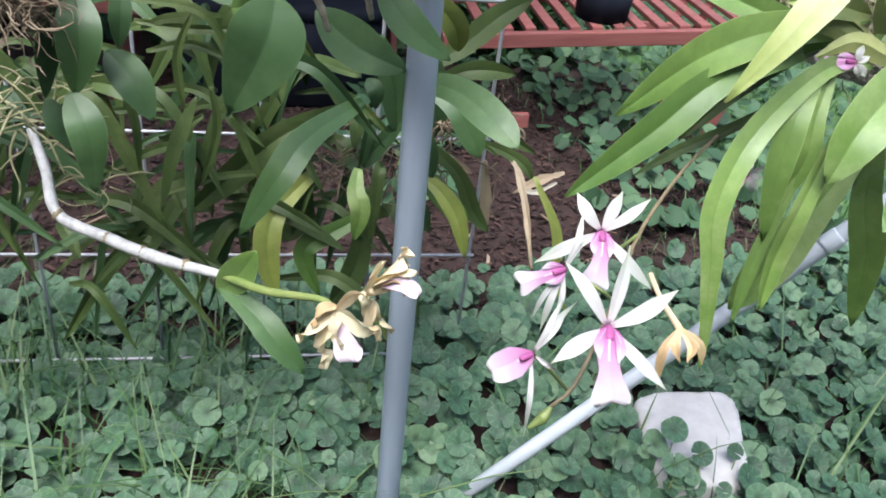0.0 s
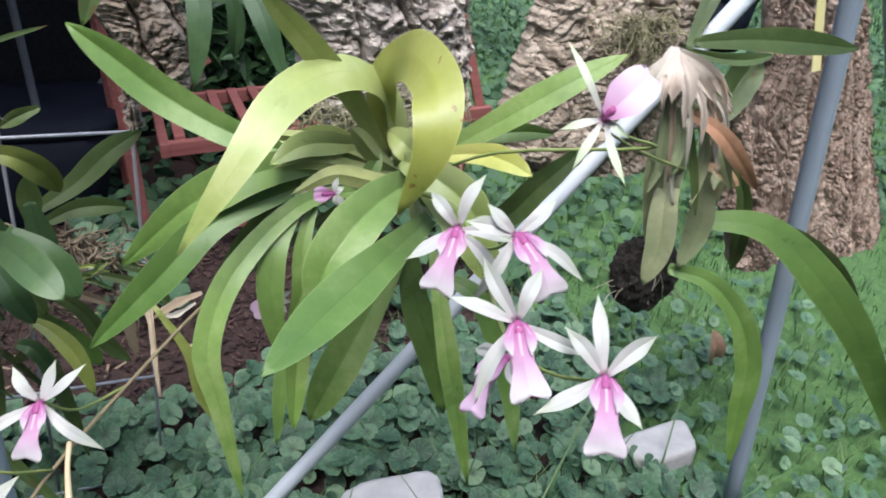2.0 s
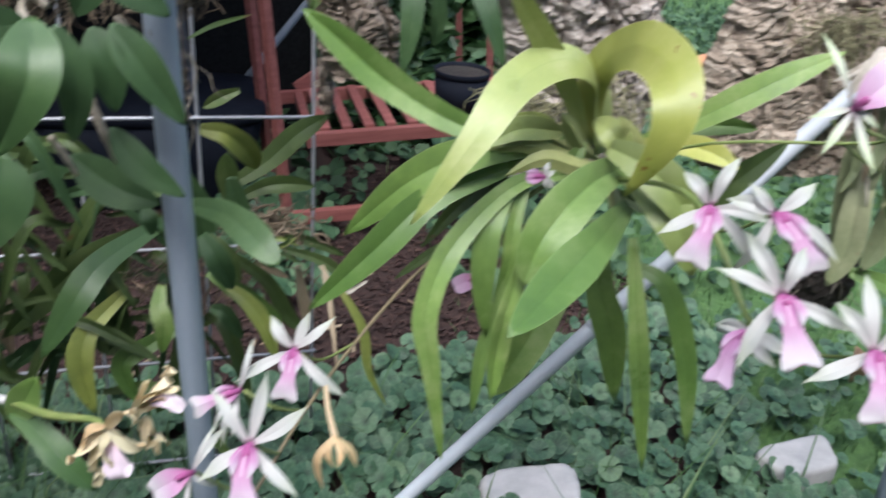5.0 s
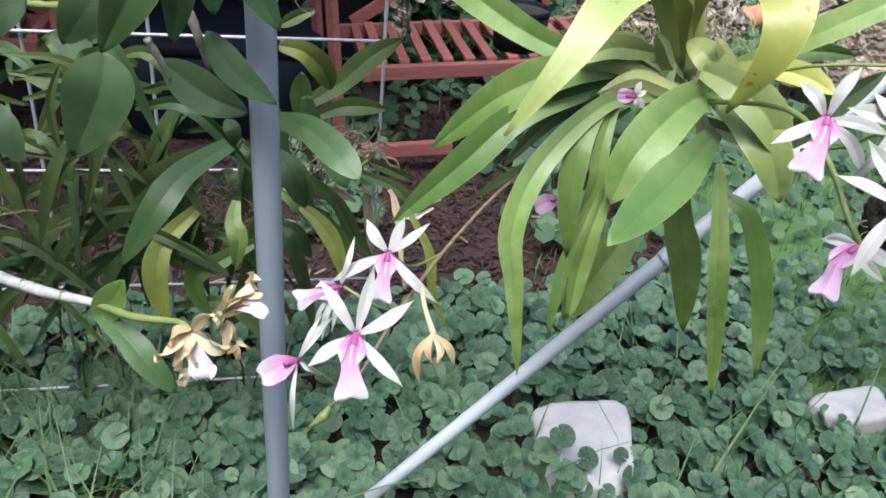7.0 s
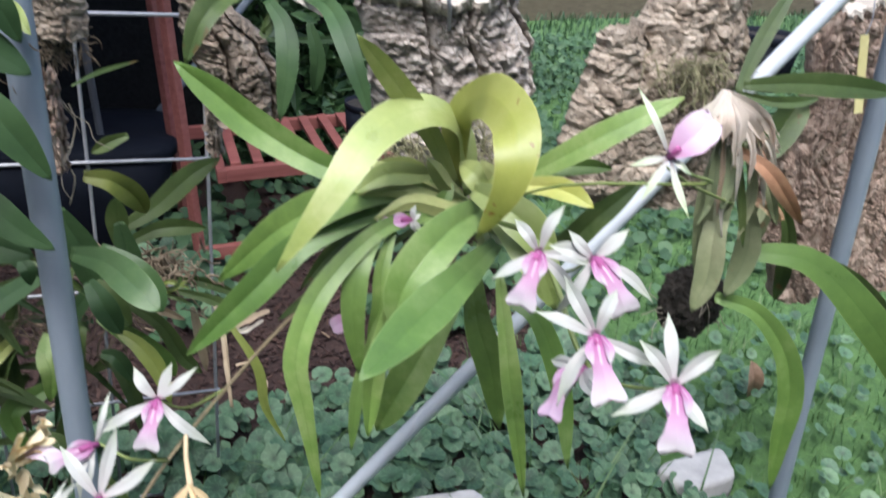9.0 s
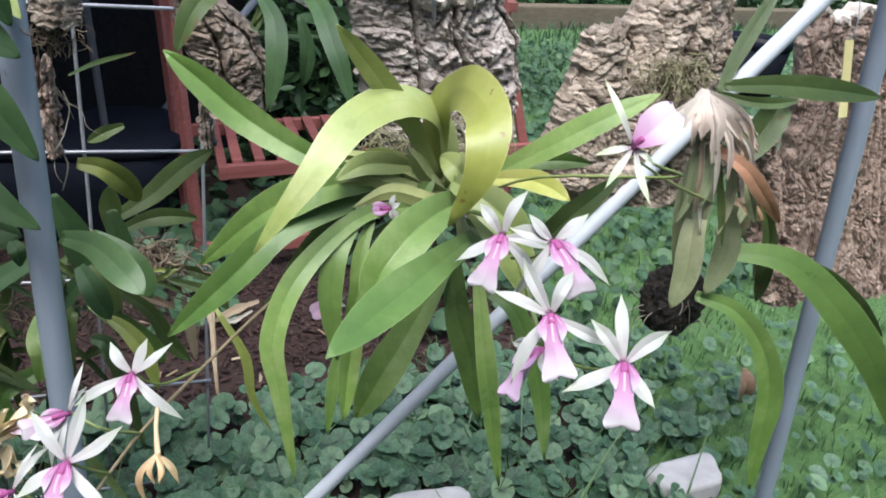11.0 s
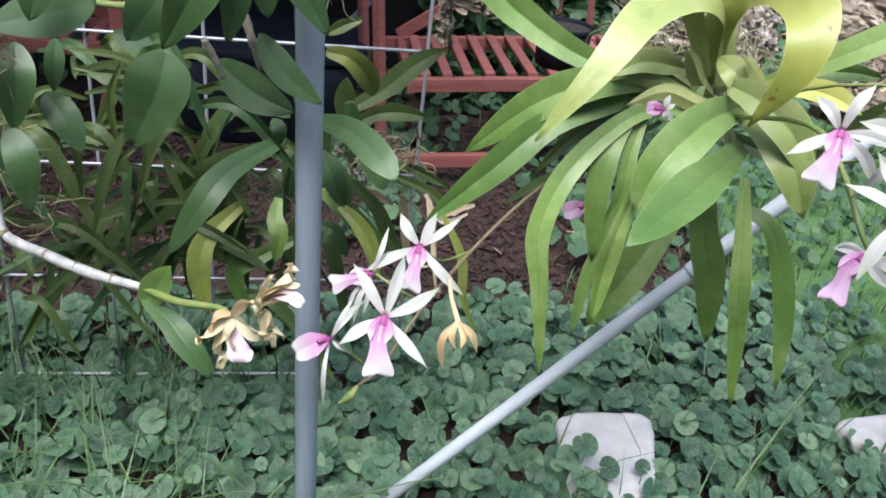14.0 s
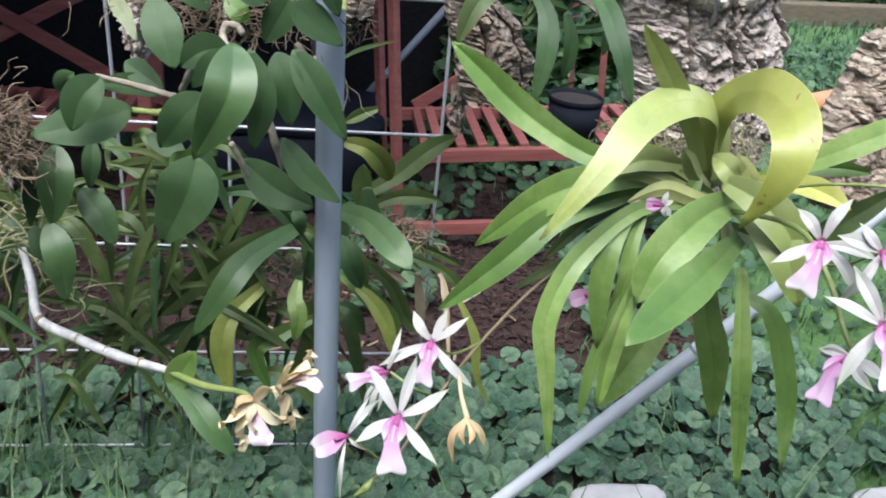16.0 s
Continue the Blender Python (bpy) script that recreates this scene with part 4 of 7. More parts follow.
leaf(orchid, [(0.336, 0.475, 0.714), (0.259, 0.375, 0.732), (0.203, 0.315, 0.733), (0.157, 0.275, 0.722)], 0.0337, MIDG, (-0.18, -0.80, 0.57), fold=0.32)
leaf(orchid, [(0.324, 0.515, 0.658), (0.283, 0.495, 0.595), (0.254, 0.485, 0.549), (0.234, 0.485, 0.506)], 0.0380, LIGHT, (-0.18, -0.76, 0.62))
leaf(orchid, [(0.335, 0.495, 0.763), (0.371, 0.465, 0.774), (0.388, 0.445, 0.774), (0.402, 0.425, 0.768)], 0.0212, YELLOW, (-0.41, -0.82, 0.40))
leaf(orchid, [(0.334, 0.505, 0.751), (0.379, 0.465, 0.798), (0.427, 0.440, 0.838), (0.474, 0.428, 0.866)], 0.0244, LIGHT, (-0.47, -0.83, 0.31))
leaf(orchid, [(0.339, 0.505, 0.756), (0.378, 0.485, 0.781), (0.412, 0.475, 0.788), (0.440, 0.465, 0.788)], 0.0170, MIDG, (-0.42, -0.83, 0.36))
leaf(orchid, [(0.328, 0.495, 0.745), (0.339, 0.445, 0.740), (0.352, 0.415, 0.721), (0.369, 0.405, 0.680)], 0.0368, LIME, (-0.36, -0.80, 0.48))
leaf(orchid, [(0.329, 0.515, 0.682), (0.340, 0.505, 0.611), (0.357, 0.495, 0.560), (0.377, 0.495, 0.476)], 0.0330, LIGHT, (-0.30, -0.75, 0.59))
leaf(orchid, [(0.329, 0.445, 0.697), (0.335, 0.425, 0.638), (0.347, 0.415, 0.569), (0.368, 0.405, 0.462)], 0.0196, LIGHT, (-0.32, -0.71, 0.63))
leaf(orchid, [(0.356, 0.475, 0.652), (0.383, 0.455, 0.635), (0.415, 0.445, 0.557), (0.433, 0.435, 0.460)], 0.0232, MIDG, (-0.38, -0.70, 0.60))
leaf(orchid, [(0.331, 0.525, 0.707), (0.407, 0.495, 0.695), (0.440, 0.475, 0.736), (0.476, 0.465, 0.776)], 0.0251, OLIVE, (-0.44, -0.80, 0.42))
leaf(orchid, [(0.263, 0.535, 0.734), (0.225, 0.525, 0.720), (0.194, 0.525, 0.695), (0.162, 0.525, 0.654)], 0.0151, OLIVE, (-0.12, -0.87, 0.48))
leaf(orchid, [(0.276, 0.525, 0.714), (0.215, 0.535, 0.664), (0.174, 0.545, 0.634), (0.145, 0.555, 0.604)], 0.0106, OLIVE, (-0.09, -0.85, 0.53))
leaf(orchid, [(0.319, 0.525, 0.735), (0.273, 0.515, 0.762), (0.232, 0.505, 0.781), (0.194, 0.505, 0.787)], 0.0143, BULB, (-0.18, -0.90, 0.39), shape=oval, fold=-0.5, name="pseudobulb")
leaf(orchid, [(0.321, 0.515, 0.736), (0.276, 0.505, 0.751), (0.239, 0.495, 0.764), (0.206, 0.495, 0.761)], 0.0153, BULB, (-0.19, -0.89, 0.41), shape=oval, fold=-0.5, name="pseudobulb")
leaf(orchid, [(0.324, 0.505, 0.735), (0.286, 0.485, 0.748), (0.249, 0.475, 0.760), (0.214, 0.465, 0.750)], 0.0169, BULB, (-0.21, -0.88, 0.43), shape=oval, fold=-0.5, name="pseudobulb")
leaf(orchid, [(0.321, 0.515, 0.742), (0.296, 0.505, 0.760), (0.278, 0.495, 0.782), (0.268, 0.495, 0.793)], 0.0164, BULB, (-0.25, -0.89, 0.38), shape=oval, fold=-0.5, name="pseudobulb")
leaf(orchid, [(0.323, 0.505, 0.741), (0.339, 0.485, 0.764), (0.322, 0.475, 0.786), (0.311, 0.475, 0.797)], 0.0144, BULB, (-0.31, -0.87, 0.38), shape=oval, fold=-0.5, name="pseudobulb")
leaf(orchid, [(0.323, 0.495, 0.734), (0.322, 0.465, 0.710), (0.300, 0.445, 0.701), (0.270, 0.425, 0.701)], 0.0164, BULB, (-0.28, -0.82, 0.50), shape=oval, fold=-0.5, name="pseudobulb")
roots(orchid, "root_mat", (0.345, 0.575, 0.767), (0.05, 0.015, 0.045), 190, 0.035, 0.0006, MOSS, 11)
roots(orchid, "root_mat", (0.257, 0.575, 0.774), (0.03, 0.015, 0.03), 110, 0.035, 0.0006, MOSS, 12)

# its main spray
tube(orchid, "flower_stem", [(0.320, 0.495, 0.734), (0.295, 0.335, 0.791), (0.290, 0.275, 0.782), (0.289, 0.235, 0.758), (0.305, 0.225, 0.736)], [0.0022, 0.002, 0.0016], STEM)
tube(orchid, "flower_stem", [(0.290, 0.237, 0.748), (0.305, 0.205, 0.747), (0.303, 0.155, 0.777)], [0.0012, 0.0011, 0.001], STEM)
tube(orchid, "flower_stem", [(0.300, 0.325, 0.777), (0.280, 0.285, 0.794), (0.269, 0.265, 0.810)], [0.0012, 0.0011, 0.001], STEM)
tube(orchid, "flower_stem", [(0.301, 0.315, 0.770), (0.299, 0.275, 0.791), (0.289, 0.235, 0.821)], [0.0012, 0.0011, 0.001], STEM)
flower(orchid, (0.263, 0.255, 0.817), (-0.459, -0.748, 0.480), (0.281, 0.339, 0.898), 0.98, rays=((-49, 0.027), (15, 0.034), (-133, 0.034), (91, 0.034), (130, 0.040)), seed=1)
flower(orchid, (0.284, 0.225, 0.826), (-0.260, -0.824, 0.503), (-0.369, 0.540, 0.757), 0.98, rays=((-16, 0.023), (77, 0.028), (-46, 0.028), (153, 0.044), (-117, 0.044)), seed=2)
flower(orchid, (0.268, 0.184, 0.799), (-0.375, -0.720, 0.583), (0.007, 0.451, 0.892), 1.00, rays=((-22, 0.039), (30, 0.031), (-65, 0.037), (119, 0.039), (-147, 0.045)), seed=3)
flower(orchid, (0.296, 0.144, 0.789), (-0.403, -0.666, 0.627), (0.128, 0.407, 0.904), 0.98, rays=((-5, 0.041), (-41, 0.030), (49, 0.034), (-121, 0.038), (142, 0.029)), seed=4)
flower(orchid, (0.283, 0.215, 0.755), (-0.858, -0.302, 0.416), (0.559, 0.178, 0.810), 0.90, rays=((-108, 0.024), (-117, 0.025), (-174, 0.039), (116, 0.024), (93, 0.024)), seed=5, lip=MAUVE)
tube(orchid, "flower_stem", [(0.336, 0.495, 0.744), (0.363, 0.415, 0.795), (0.440, 0.335, 0.824), (0.399, 0.305, 0.846), (0.365, 0.283, 0.867)], [0.0014, 0.0013, 0.001], STEM)
flower(orchid, (0.359, 0.275, 0.870), (-0.421, -0.763, 0.490), (-0.753, -0.020, -0.658), 1.00, rays=((107, 0.050), (29, 0.027), (-16, 0.035), (-64, 0.042), (-100, 0.019)), seed=6, lip=PALEMAUVE, tepal=GREENPETAL, slim=0.62, lobes=False, broad=True)

# two small blooms behind
flower(orchid, (0.247, 0.465, 0.748), (-0.540, -0.731, 0.417), (0.937, -0.300, 0.181), 0.72, rays=((-67, 0.014), (166, 0.020), (75, 0.012), (-23, 0.011), (53, 0.013)), seed=7, lip=MAUVE)
flower(orchid, (0.205, 0.482, 0.645), (-0.50, -0.78, 0.38), (0.93, 0.10, 0.35), 0.66, rays=((-54, 0.014), (77, 0.014), (38, 0.011), (-7, 0.016), (95, 0.016)), seed=8, lip=MAUVE, lobes=False, broad=True)

# the low spray with fading blooms
tube(orchid, "flower_stem", [(0.188, 0.515, 0.663), (0.138, 0.465, 0.655), (0.081, 0.395, 0.643), (0.035, 0.315, 0.646), (0.001, 0.265, 0.629), (-0.015, 0.255, 0.620)], [0.0015, 0.0014, 0.0011], TWIG)
tube(orchid, "flower_stem", [(0.081, 0.395, 0.643), (0.051, 0.360, 0.655), (0.032, 0.347, 0.674)], [0.0011, 0.001, 0.001], STEM)
tube(orchid, "flower_stem", [(0.035, 0.315, 0.646), (0.014, 0.290, 0.672), (-0.004, 0.298, 0.681)], [0.0011, 0.001, 0.001], STEM)
tube(orchid, "flower_stem", [(0.016, 0.285, 0.638), (0.007, 0.265, 0.660), (-0.000, 0.243, 0.684)], [0.0011, 0.001, 0.001], STEM)
tube(orchid, "flower_stem", [(-0.002, 0.265, 0.621), (-0.020, 0.255, 0.646), (-0.034, 0.250, 0.663)], [0.0011, 0.001, 0.001], STEM)
flower(orchid, (0.031, 0.346, 0.675), (-0.211, -0.811, 0.545), (0.102, 0.444, 0.890), 0.90, rays=((-38, 0.029), (19, 0.028), (48, 0.036), (-122, 0.045), (130, 0.049)), seed=9)
flower(orchid, (-0.002, 0.240, 0.687), (-0.174, -0.763, 0.623), (0.177, 0.430, 0.885), 0.96, rays=((-44, 0.039), (4, 0.042), (49, 0.038), (-133, 0.033), (127, 0.040)), seed=10)
flower(orchid, (-0.007, 0.298, 0.681), (-0.331, -0.764, 0.554), (0.937, 0.034, 0.348), 0.70, rays=((-54, 0.034), (130, 0.037), (142, 0.035), (119, 0.029), (-36, 0.020)), seed=11, slim=0.65)
flower(orchid, (-0.035, 0.247, 0.665), (-0.288, -0.728, 0.622), (0.901, 0.081, 0.427), 0.64, rays=((-38, 0.031), (-27, 0.028), (-26, 0.035), (120, 0.042), (58, 0.016)), seed=12, lip=LIP, slim=0.6, lobes=False, broad=True)
tube(orchid, "flower_stem", [(0.048, 0.305, 0.673), (0.047, 0.285, 0.671), (0.048, 0.260, 0.670)], [0.0016, 0.0015, 0.002], GOLDEN)
leaf(orchid, [(0.047, 0.258, 0.672), (0.037, 0.250, 0.662), (0.040, 0.250, 0.637)], 0.0050, GOLDEN, (-0.15, -0.75, 0.64), shape=lance, fold=0.5, name="wilted_petal", twist=0.8)
leaf(orchid, [(0.047, 0.258, 0.672), (0.056, 0.250, 0.667), (0.060, 0.247, 0.655)], 0.0050, GOLDEN, (-0.18, -0.75, 0.63), shape=lance, fold=0.5, name="wilted_petal", twist=0.8)
leaf(orchid, [(0.047, 0.258, 0.672), (0.051, 0.247, 0.667), (0.048, 0.243, 0.661)], 0.0050, GOLDEN, (-0.18, -0.75, 0.64), shape=lance, fold=0.5, name="wilted_petal", twist=0.8)
leaf(orchid, [(0.047, 0.258, 0.672), (0.043, 0.250, 0.667), (0.045, 0.245, 0.659)], 0.0050, GOLDEN, (-0.16, -0.76, 0.64), shape=lance, fold=0.5, name="wilted_petal", twist=0.8)
tube(orchid, "bud", [(-0.015, 0.255, 0.620), (-0.019, 0.253, 0.614), (-0.027, 0.251, 0.608)], [0.0012, 0.0035, 0.001], STEM)

# the broad-leaved orchid beside the upright pipe
cattleya = thing("orchid", (-0.148, 0.575, 0.861), "bushy orchid with broad dark green leaves and silvery canes", "orchid")
leaf(cattleya, [(-0.206, 0.555, 0.883), (-0.195, 0.535, 0.857), (-0.185, 0.525, 0.830)], 0.0334, DARK, (0.19, -0.95, 0.23), shape=oval, fold=0.15)
leaf(cattleya, [(-0.138, 0.505, 0.856), (-0.158, 0.495, 0.854), (-0.174, 0.490, 0.842)], 0.0284, DARK, (0.15, -0.96, 0.25), shape=oval, fold=0.15)
leaf(cattleya, [(-0.137, 0.495, 0.854), (-0.151, 0.490, 0.844), (-0.165, 0.485, 0.826)], 0.0202, DARK, (0.14, -0.95, 0.26), shape=oval, fold=0.15)
leaf(cattleya, [(-0.131, 0.485, 0.865), (-0.132, 0.450, 0.833), (-0.162, 0.457, 0.775)], 0.0396, MIDD, (0.12, -0.95, 0.30), shape=oval, fold=0.15)
leaf(cattleya, [(-0.121, 0.505, 0.856), (-0.111, 0.495, 0.815), (-0.119, 0.500, 0.769)], 0.0266, DARK, (0.09, -0.95, 0.30), shape=oval, fold=0.15)
leaf(cattleya, [(-0.100, 0.525, 0.850), (-0.091, 0.515, 0.825), (-0.088, 0.515, 0.788)], 0.0311, DARK, (0.06, -0.96, 0.28), shape=oval, fold=0.15)
leaf(cattleya, [(-0.086, 0.525, 0.853), (-0.065, 0.515, 0.822), (-0.038, 0.515, 0.777)], 0.0303, DARK, (0.02, -0.96, 0.29), shape=oval, fold=0.15)
leaf(cattleya, [(-0.088, 0.525, 0.891), (-0.069, 0.525, 0.878), (-0.044, 0.525, 0.859)], 0.0286, DARK, (0.03, -0.98, 0.21), shape=oval, fold=0.15)
leaf(cattleya, [(-0.089, 0.525, 0.896), (-0.099, 0.525, 0.878), (-0.110, 0.525, 0.857)], 0.0266, DARK, (0.07, -0.97, 0.21), shape=oval, fold=0.15)
leaf(cattleya, [(-0.166, 0.495, 0.763), (-0.174, 0.485, 0.732), (-0.199, 0.495, 0.678)], 0.0508, DARK, (0.17, -0.90, 0.40), shape=oval, fold=0.15)
leaf(cattleya, [(-0.096, 0.535, 0.769), (-0.074, 0.520, 0.741), (-0.042, 0.510, 0.718)], 0.0258, DARK, (0.03, -0.92, 0.38), shape=oval, fold=0.15)
leaf(cattleya, [(-0.138, 0.586, 0.726), (-0.104, 0.575, 0.701), (-0.066, 0.565, 0.687)], 0.0370, DARK, (0.07, -0.91, 0.40), shape=oval, fold=0.15)
leaf(cattleya, [(-0.163, 0.535, 0.806), (-0.182, 0.525, 0.786), (-0.202, 0.525, 0.758)], 0.0377, DARK, (0.18, -0.93, 0.32), shape=oval, fold=0.15)
leaf(cattleya, [(-0.145, 0.545, 0.779), (-0.170, 0.535, 0.773), (-0.187, 0.535, 0.766)], 0.0182, DARK, (0.16, -0.93, 0.33), shape=oval, fold=0.15)
leaf(cattleya, [(-0.249, 0.535, 0.816), (-0.265, 0.525, 0.799), (-0.274, 0.520, 0.771)], 0.0319, DARK, (0.28, -0.91, 0.30), shape=oval, fold=0.15)
leaf(cattleya, [(-0.233, 0.565, 0.780), (-0.269, 0.545, 0.771), (-0.313, 0.535, 0.760)], 0.0413, DARK, (0.27, -0.91, 0.32), shape=oval, fold=0.15)
leaf(cattleya, [(-0.321, 0.618, 0.721), (-0.319, 0.596, 0.689), (-0.327, 0.596, 0.643)], 0.0345, MIDD, (0.30, -0.87, 0.38), shape=oval, fold=0.15)
leaf(cattleya, [(-0.333, 0.629, 0.716), (-0.348, 0.618, 0.675), (-0.357, 0.618, 0.629)], 0.0206, DARK, (0.32, -0.86, 0.38), shape=oval, fold=0.15)
leaf(cattleya, [(-0.331, 0.596, 0.646), (-0.317, 0.575, 0.618), (-0.317, 0.575, 0.564)], 0.0306, MIDD, (0.30, -0.84, 0.46), shape=oval, fold=0.15)
leaf(cattleya, [(-0.309, 0.639, 0.665), (-0.287, 0.618, 0.647), (-0.271, 0.607, 0.617)], 0.0316, DARK, (0.26, -0.87, 0.42), shape=oval, fold=0.15)
leaf(cattleya, [(-0.239, 0.639, 0.626), (-0.259, 0.629, 0.581), (-0.276, 0.629, 0.514)], 0.0135, OLIVE, (0.22, -0.85, 0.47), shape=oval, fold=0.15)
leaf(cattleya, [(-0.292, 0.639, 0.720), (-0.293, 0.629, 0.698), (-0.297, 0.629, 0.670)], 0.0184, DARK, (0.27, -0.89, 0.37), shape=oval, fold=0.15)
leaf(cattleya, [(-0.295, 0.596, 0.779), (-0.295, 0.586, 0.796), (-0.287, 0.586, 0.804)], 0.0207, DARK, (0.29, -0.91, 0.28), shape=oval, fold=0.15)
leaf(cattleya, [(-0.229, 0.596, 0.743), (-0.206, 0.586, 0.736), (-0.189, 0.575, 0.730)], 0.0218, DARK, (0.19, -0.92, 0.35), shape=oval, fold=0.15)
leaf(cattleya, [(-0.199, 0.545, 0.736), (-0.186, 0.535, 0.743), (-0.170, 0.525, 0.757)], 0.0175, MIDG, (0.18, -0.91, 0.37), shape=oval, fold=0.15)
leaf(cattleya, [(-0.249, 0.618, 0.808), (-0.232, 0.607, 0.801), (-0.210, 0.596, 0.789)], 0.0236, DARK, (0.22, -0.94, 0.27), shape=oval, fold=0.15)
leaf(cattleya, [(-0.271, 0.607, 0.788), (-0.238, 0.607, 0.790), (-0.215, 0.596, 0.783)], 0.0216, DARK, (0.22, -0.93, 0.28), shape=oval, fold=0.15)
leaf(cattleya, [(-0.068, 0.575, 0.887), (-0.056, 0.555, 0.901), (-0.042, 0.535, 0.887)], 0.0166, LIME, (0.01, -0.98, 0.17), shape=oval, fold=0.15)
leaf(cattleya, [(-0.362, 0.639, 0.620), (-0.353, 0.629, 0.599), (-0.344, 0.629, 0.578)], 0.0216, DARK, (0.31, -0.84, 0.45), shape=oval, fold=0.15)
leaf(cattleya, [(-0.090, 0.639, 0.650), (-0.083, 0.629, 0.642), (-0.082, 0.629, 0.625)], 0.0159, DARK, (0.04, -0.90, 0.43), shape=oval, fold=0.15)
leaf(cattleya, [(-0.253, 0.596, 0.872), (-0.237, 0.575, 0.865), (-0.222, 0.555, 0.844)], 0.0149, SAGE, (0.24, -0.95, 0.21), shape=oval, fold=0.15)
leaf(cattleya, [(-0.147, 0.575, 0.884), (-0.136, 0.565, 0.874), (-0.127, 0.565, 0.865)], 0.0199, MIDG, (0.11, -0.97, 0.20), shape=oval, fold=0.15)
leaf(cattleya, [(-0.077, 0.535, 0.921), (-0.060, 0.525, 0.910), (-0.048, 0.525, 0.883)], 0.0234, DARK, (0.02, -0.99, 0.17), shape=oval, fold=0.15)
leaf(cattleya, [(-0.190, 0.555, 0.910), (-0.175, 0.545, 0.894), (-0.157, 0.545, 0.877)], 0.0237, DARK, (0.17, -0.97, 0.18), shape=oval, fold=0.15)
leaf(cattleya, [(-0.131, 0.525, 0.923), (-0.121, 0.515, 0.903), (-0.108, 0.515, 0.891)], 0.0257, DARK, (0.10, -0.98, 0.18), shape=oval, fold=0.15)
leaf(cattleya, [(-0.244, 0.682, 0.686), (-0.259, 0.682, 0.645), (-0.256, 0.682, 0.589)], 0.0088, OLIVE, (0.22, -0.89, 0.40))
leaf(cattleya, [(-0.296, 0.682, 0.696), (-0.238, 0.682, 0.689), (-0.210, 0.682, 0.654)], 0.0086, OLIVE, (0.20, -0.91, 0.36))
leaf(cattleya, [(-0.295, 0.693, 0.673), (-0.248, 0.693, 0.668), (-0.193, 0.693, 0.671)], 0.0088, OLIVE, (0.21, -0.90, 0.37))
leaf(cattleya, [(-0.289, 0.704, 0.641), (-0.251, 0.704, 0.650), (-0.215, 0.704, 0.637)], 0.0090, OLIVE, (0.21, -0.90, 0.39))
leaf(cattleya, [(-0.325, 0.704, 0.640), (-0.307, 0.704, 0.576), (-0.306, 0.704, 0.515)], 0.0092, OLIVE, (0.25, -0.86, 0.44))
leaf(cattleya, [(-0.239, 0.682, 0.589), (-0.255, 0.682, 0.574), (-0.278, 0.682, 0.528)], 0.0091, OLIVE, (0.21, -0.87, 0.46))
leaf(cattleya, [(-0.290, 0.693, 0.666), (-0.265, 0.693, 0.677), (-0.210, 0.693, 0.683)], 0.0087, OLIVE, (0.22, -0.90, 0.37))
leaf(cattleya, [(-0.231, 0.682, 0.618), (-0.227, 0.682, 0.575), (-0.244, 0.682, 0.514)], 0.0091, OLIVE, (0.18, -0.87, 0.46))
leaf(cattleya, [(-0.214, 0.682, 0.590), (-0.202, 0.682, 0.561), (-0.185, 0.682, 0.515)], 0.0092, OLIVE, (0.15, -0.87, 0.47))
tube(cattleya, "cane", [(-0.145, 0.525, 0.862), (-0.142, 0.515, 0.857), (-0.136, 0.505, 0.854)], [0.003, 0.0034, 0.002], ROOT, lumps=0.2)
tube(cattleya, "cane", [(-0.145, 0.525, 0.862), (-0.142, 0.530, 0.869), (-0.133, 0.530, 0.868), (-0.128, 0.525, 0.863)], [0.003, 0.0034, 0.0026], ROOT, lumps=0.2)
tube(cattleya, "cane", [(-0.270, 0.596, 0.799), (-0.228, 0.586, 0.794), (-0.188, 0.575, 0.787)], [0.0026, 0.003, 0.0036], ROOT, lumps=0.2)
tube(cattleya, "cane", [(-0.252, 0.596, 0.769), (-0.219, 0.586, 0.770), (-0.186, 0.575, 0.775)], [0.0025, 0.0035, 0.004], STEM, lumps=0.2)
tube(cattleya, "cane", [(-0.143, 0.545, 0.758), (-0.135, 0.550, 0.739), (-0.129, 0.555, 0.720)], [0.003, 0.003, 0.002], ROOT, lumps=0.2)
tube(cattleya, "cane", [(-0.112, 0.555, 0.786), (-0.104, 0.550, 0.761), (-0.097, 0.555, 0.731)], [0.004, 0.004, 0.002], ROOT, lumps=0.2)
tube(cattleya, "cane", [(-0.192, 0.586, 0.793), (-0.175, 0.565, 0.822), (-0.147, 0.545, 0.851)], [0.003, 0.004, 0.004], ROOT, lumps=0.2)
tube(cattleya, "cane", [(-0.084, 0.545, 0.852), (-0.078, 0.535, 0.848), (-0.076, 0.535, 0.841)], [0.003, 0.003, 0.002], ROOT, lumps=0.2)
tube(cattleya, "cane", [(-0.394, 0.682, 0.570), (-0.381, 0.661, 0.538), (-0.370, 0.639, 0.503), (-0.324, 0.618, 0.491), (-0.275, 0.596, 0.483), (-0.219, 0.575, 0.480)], [0.0040, 0.0050, 0.0054, 0.0058, 0.006, 0.0042], CANE, lumps=0.06, n=30, sides=10, label="long silvery-white cane")
tube(cattleya, "flower_stem", [(-0.219, 0.575, 0.480), (-0.178, 0.535, 0.491), (-0.132, 0.495, 0.512), (-0.120, 0.480, 0.512)], [0.0042, 0.004, 0.003, 0.002], STEM)
leaf(cattleya, [(-0.222, 0.575, 0.459), (-0.202, 0.560, 0.492), (-0.186, 0.550, 0.523)], 0.0316, LIGHT, (0.16, -0.80, 0.58), shape=oval, fold=0.3)
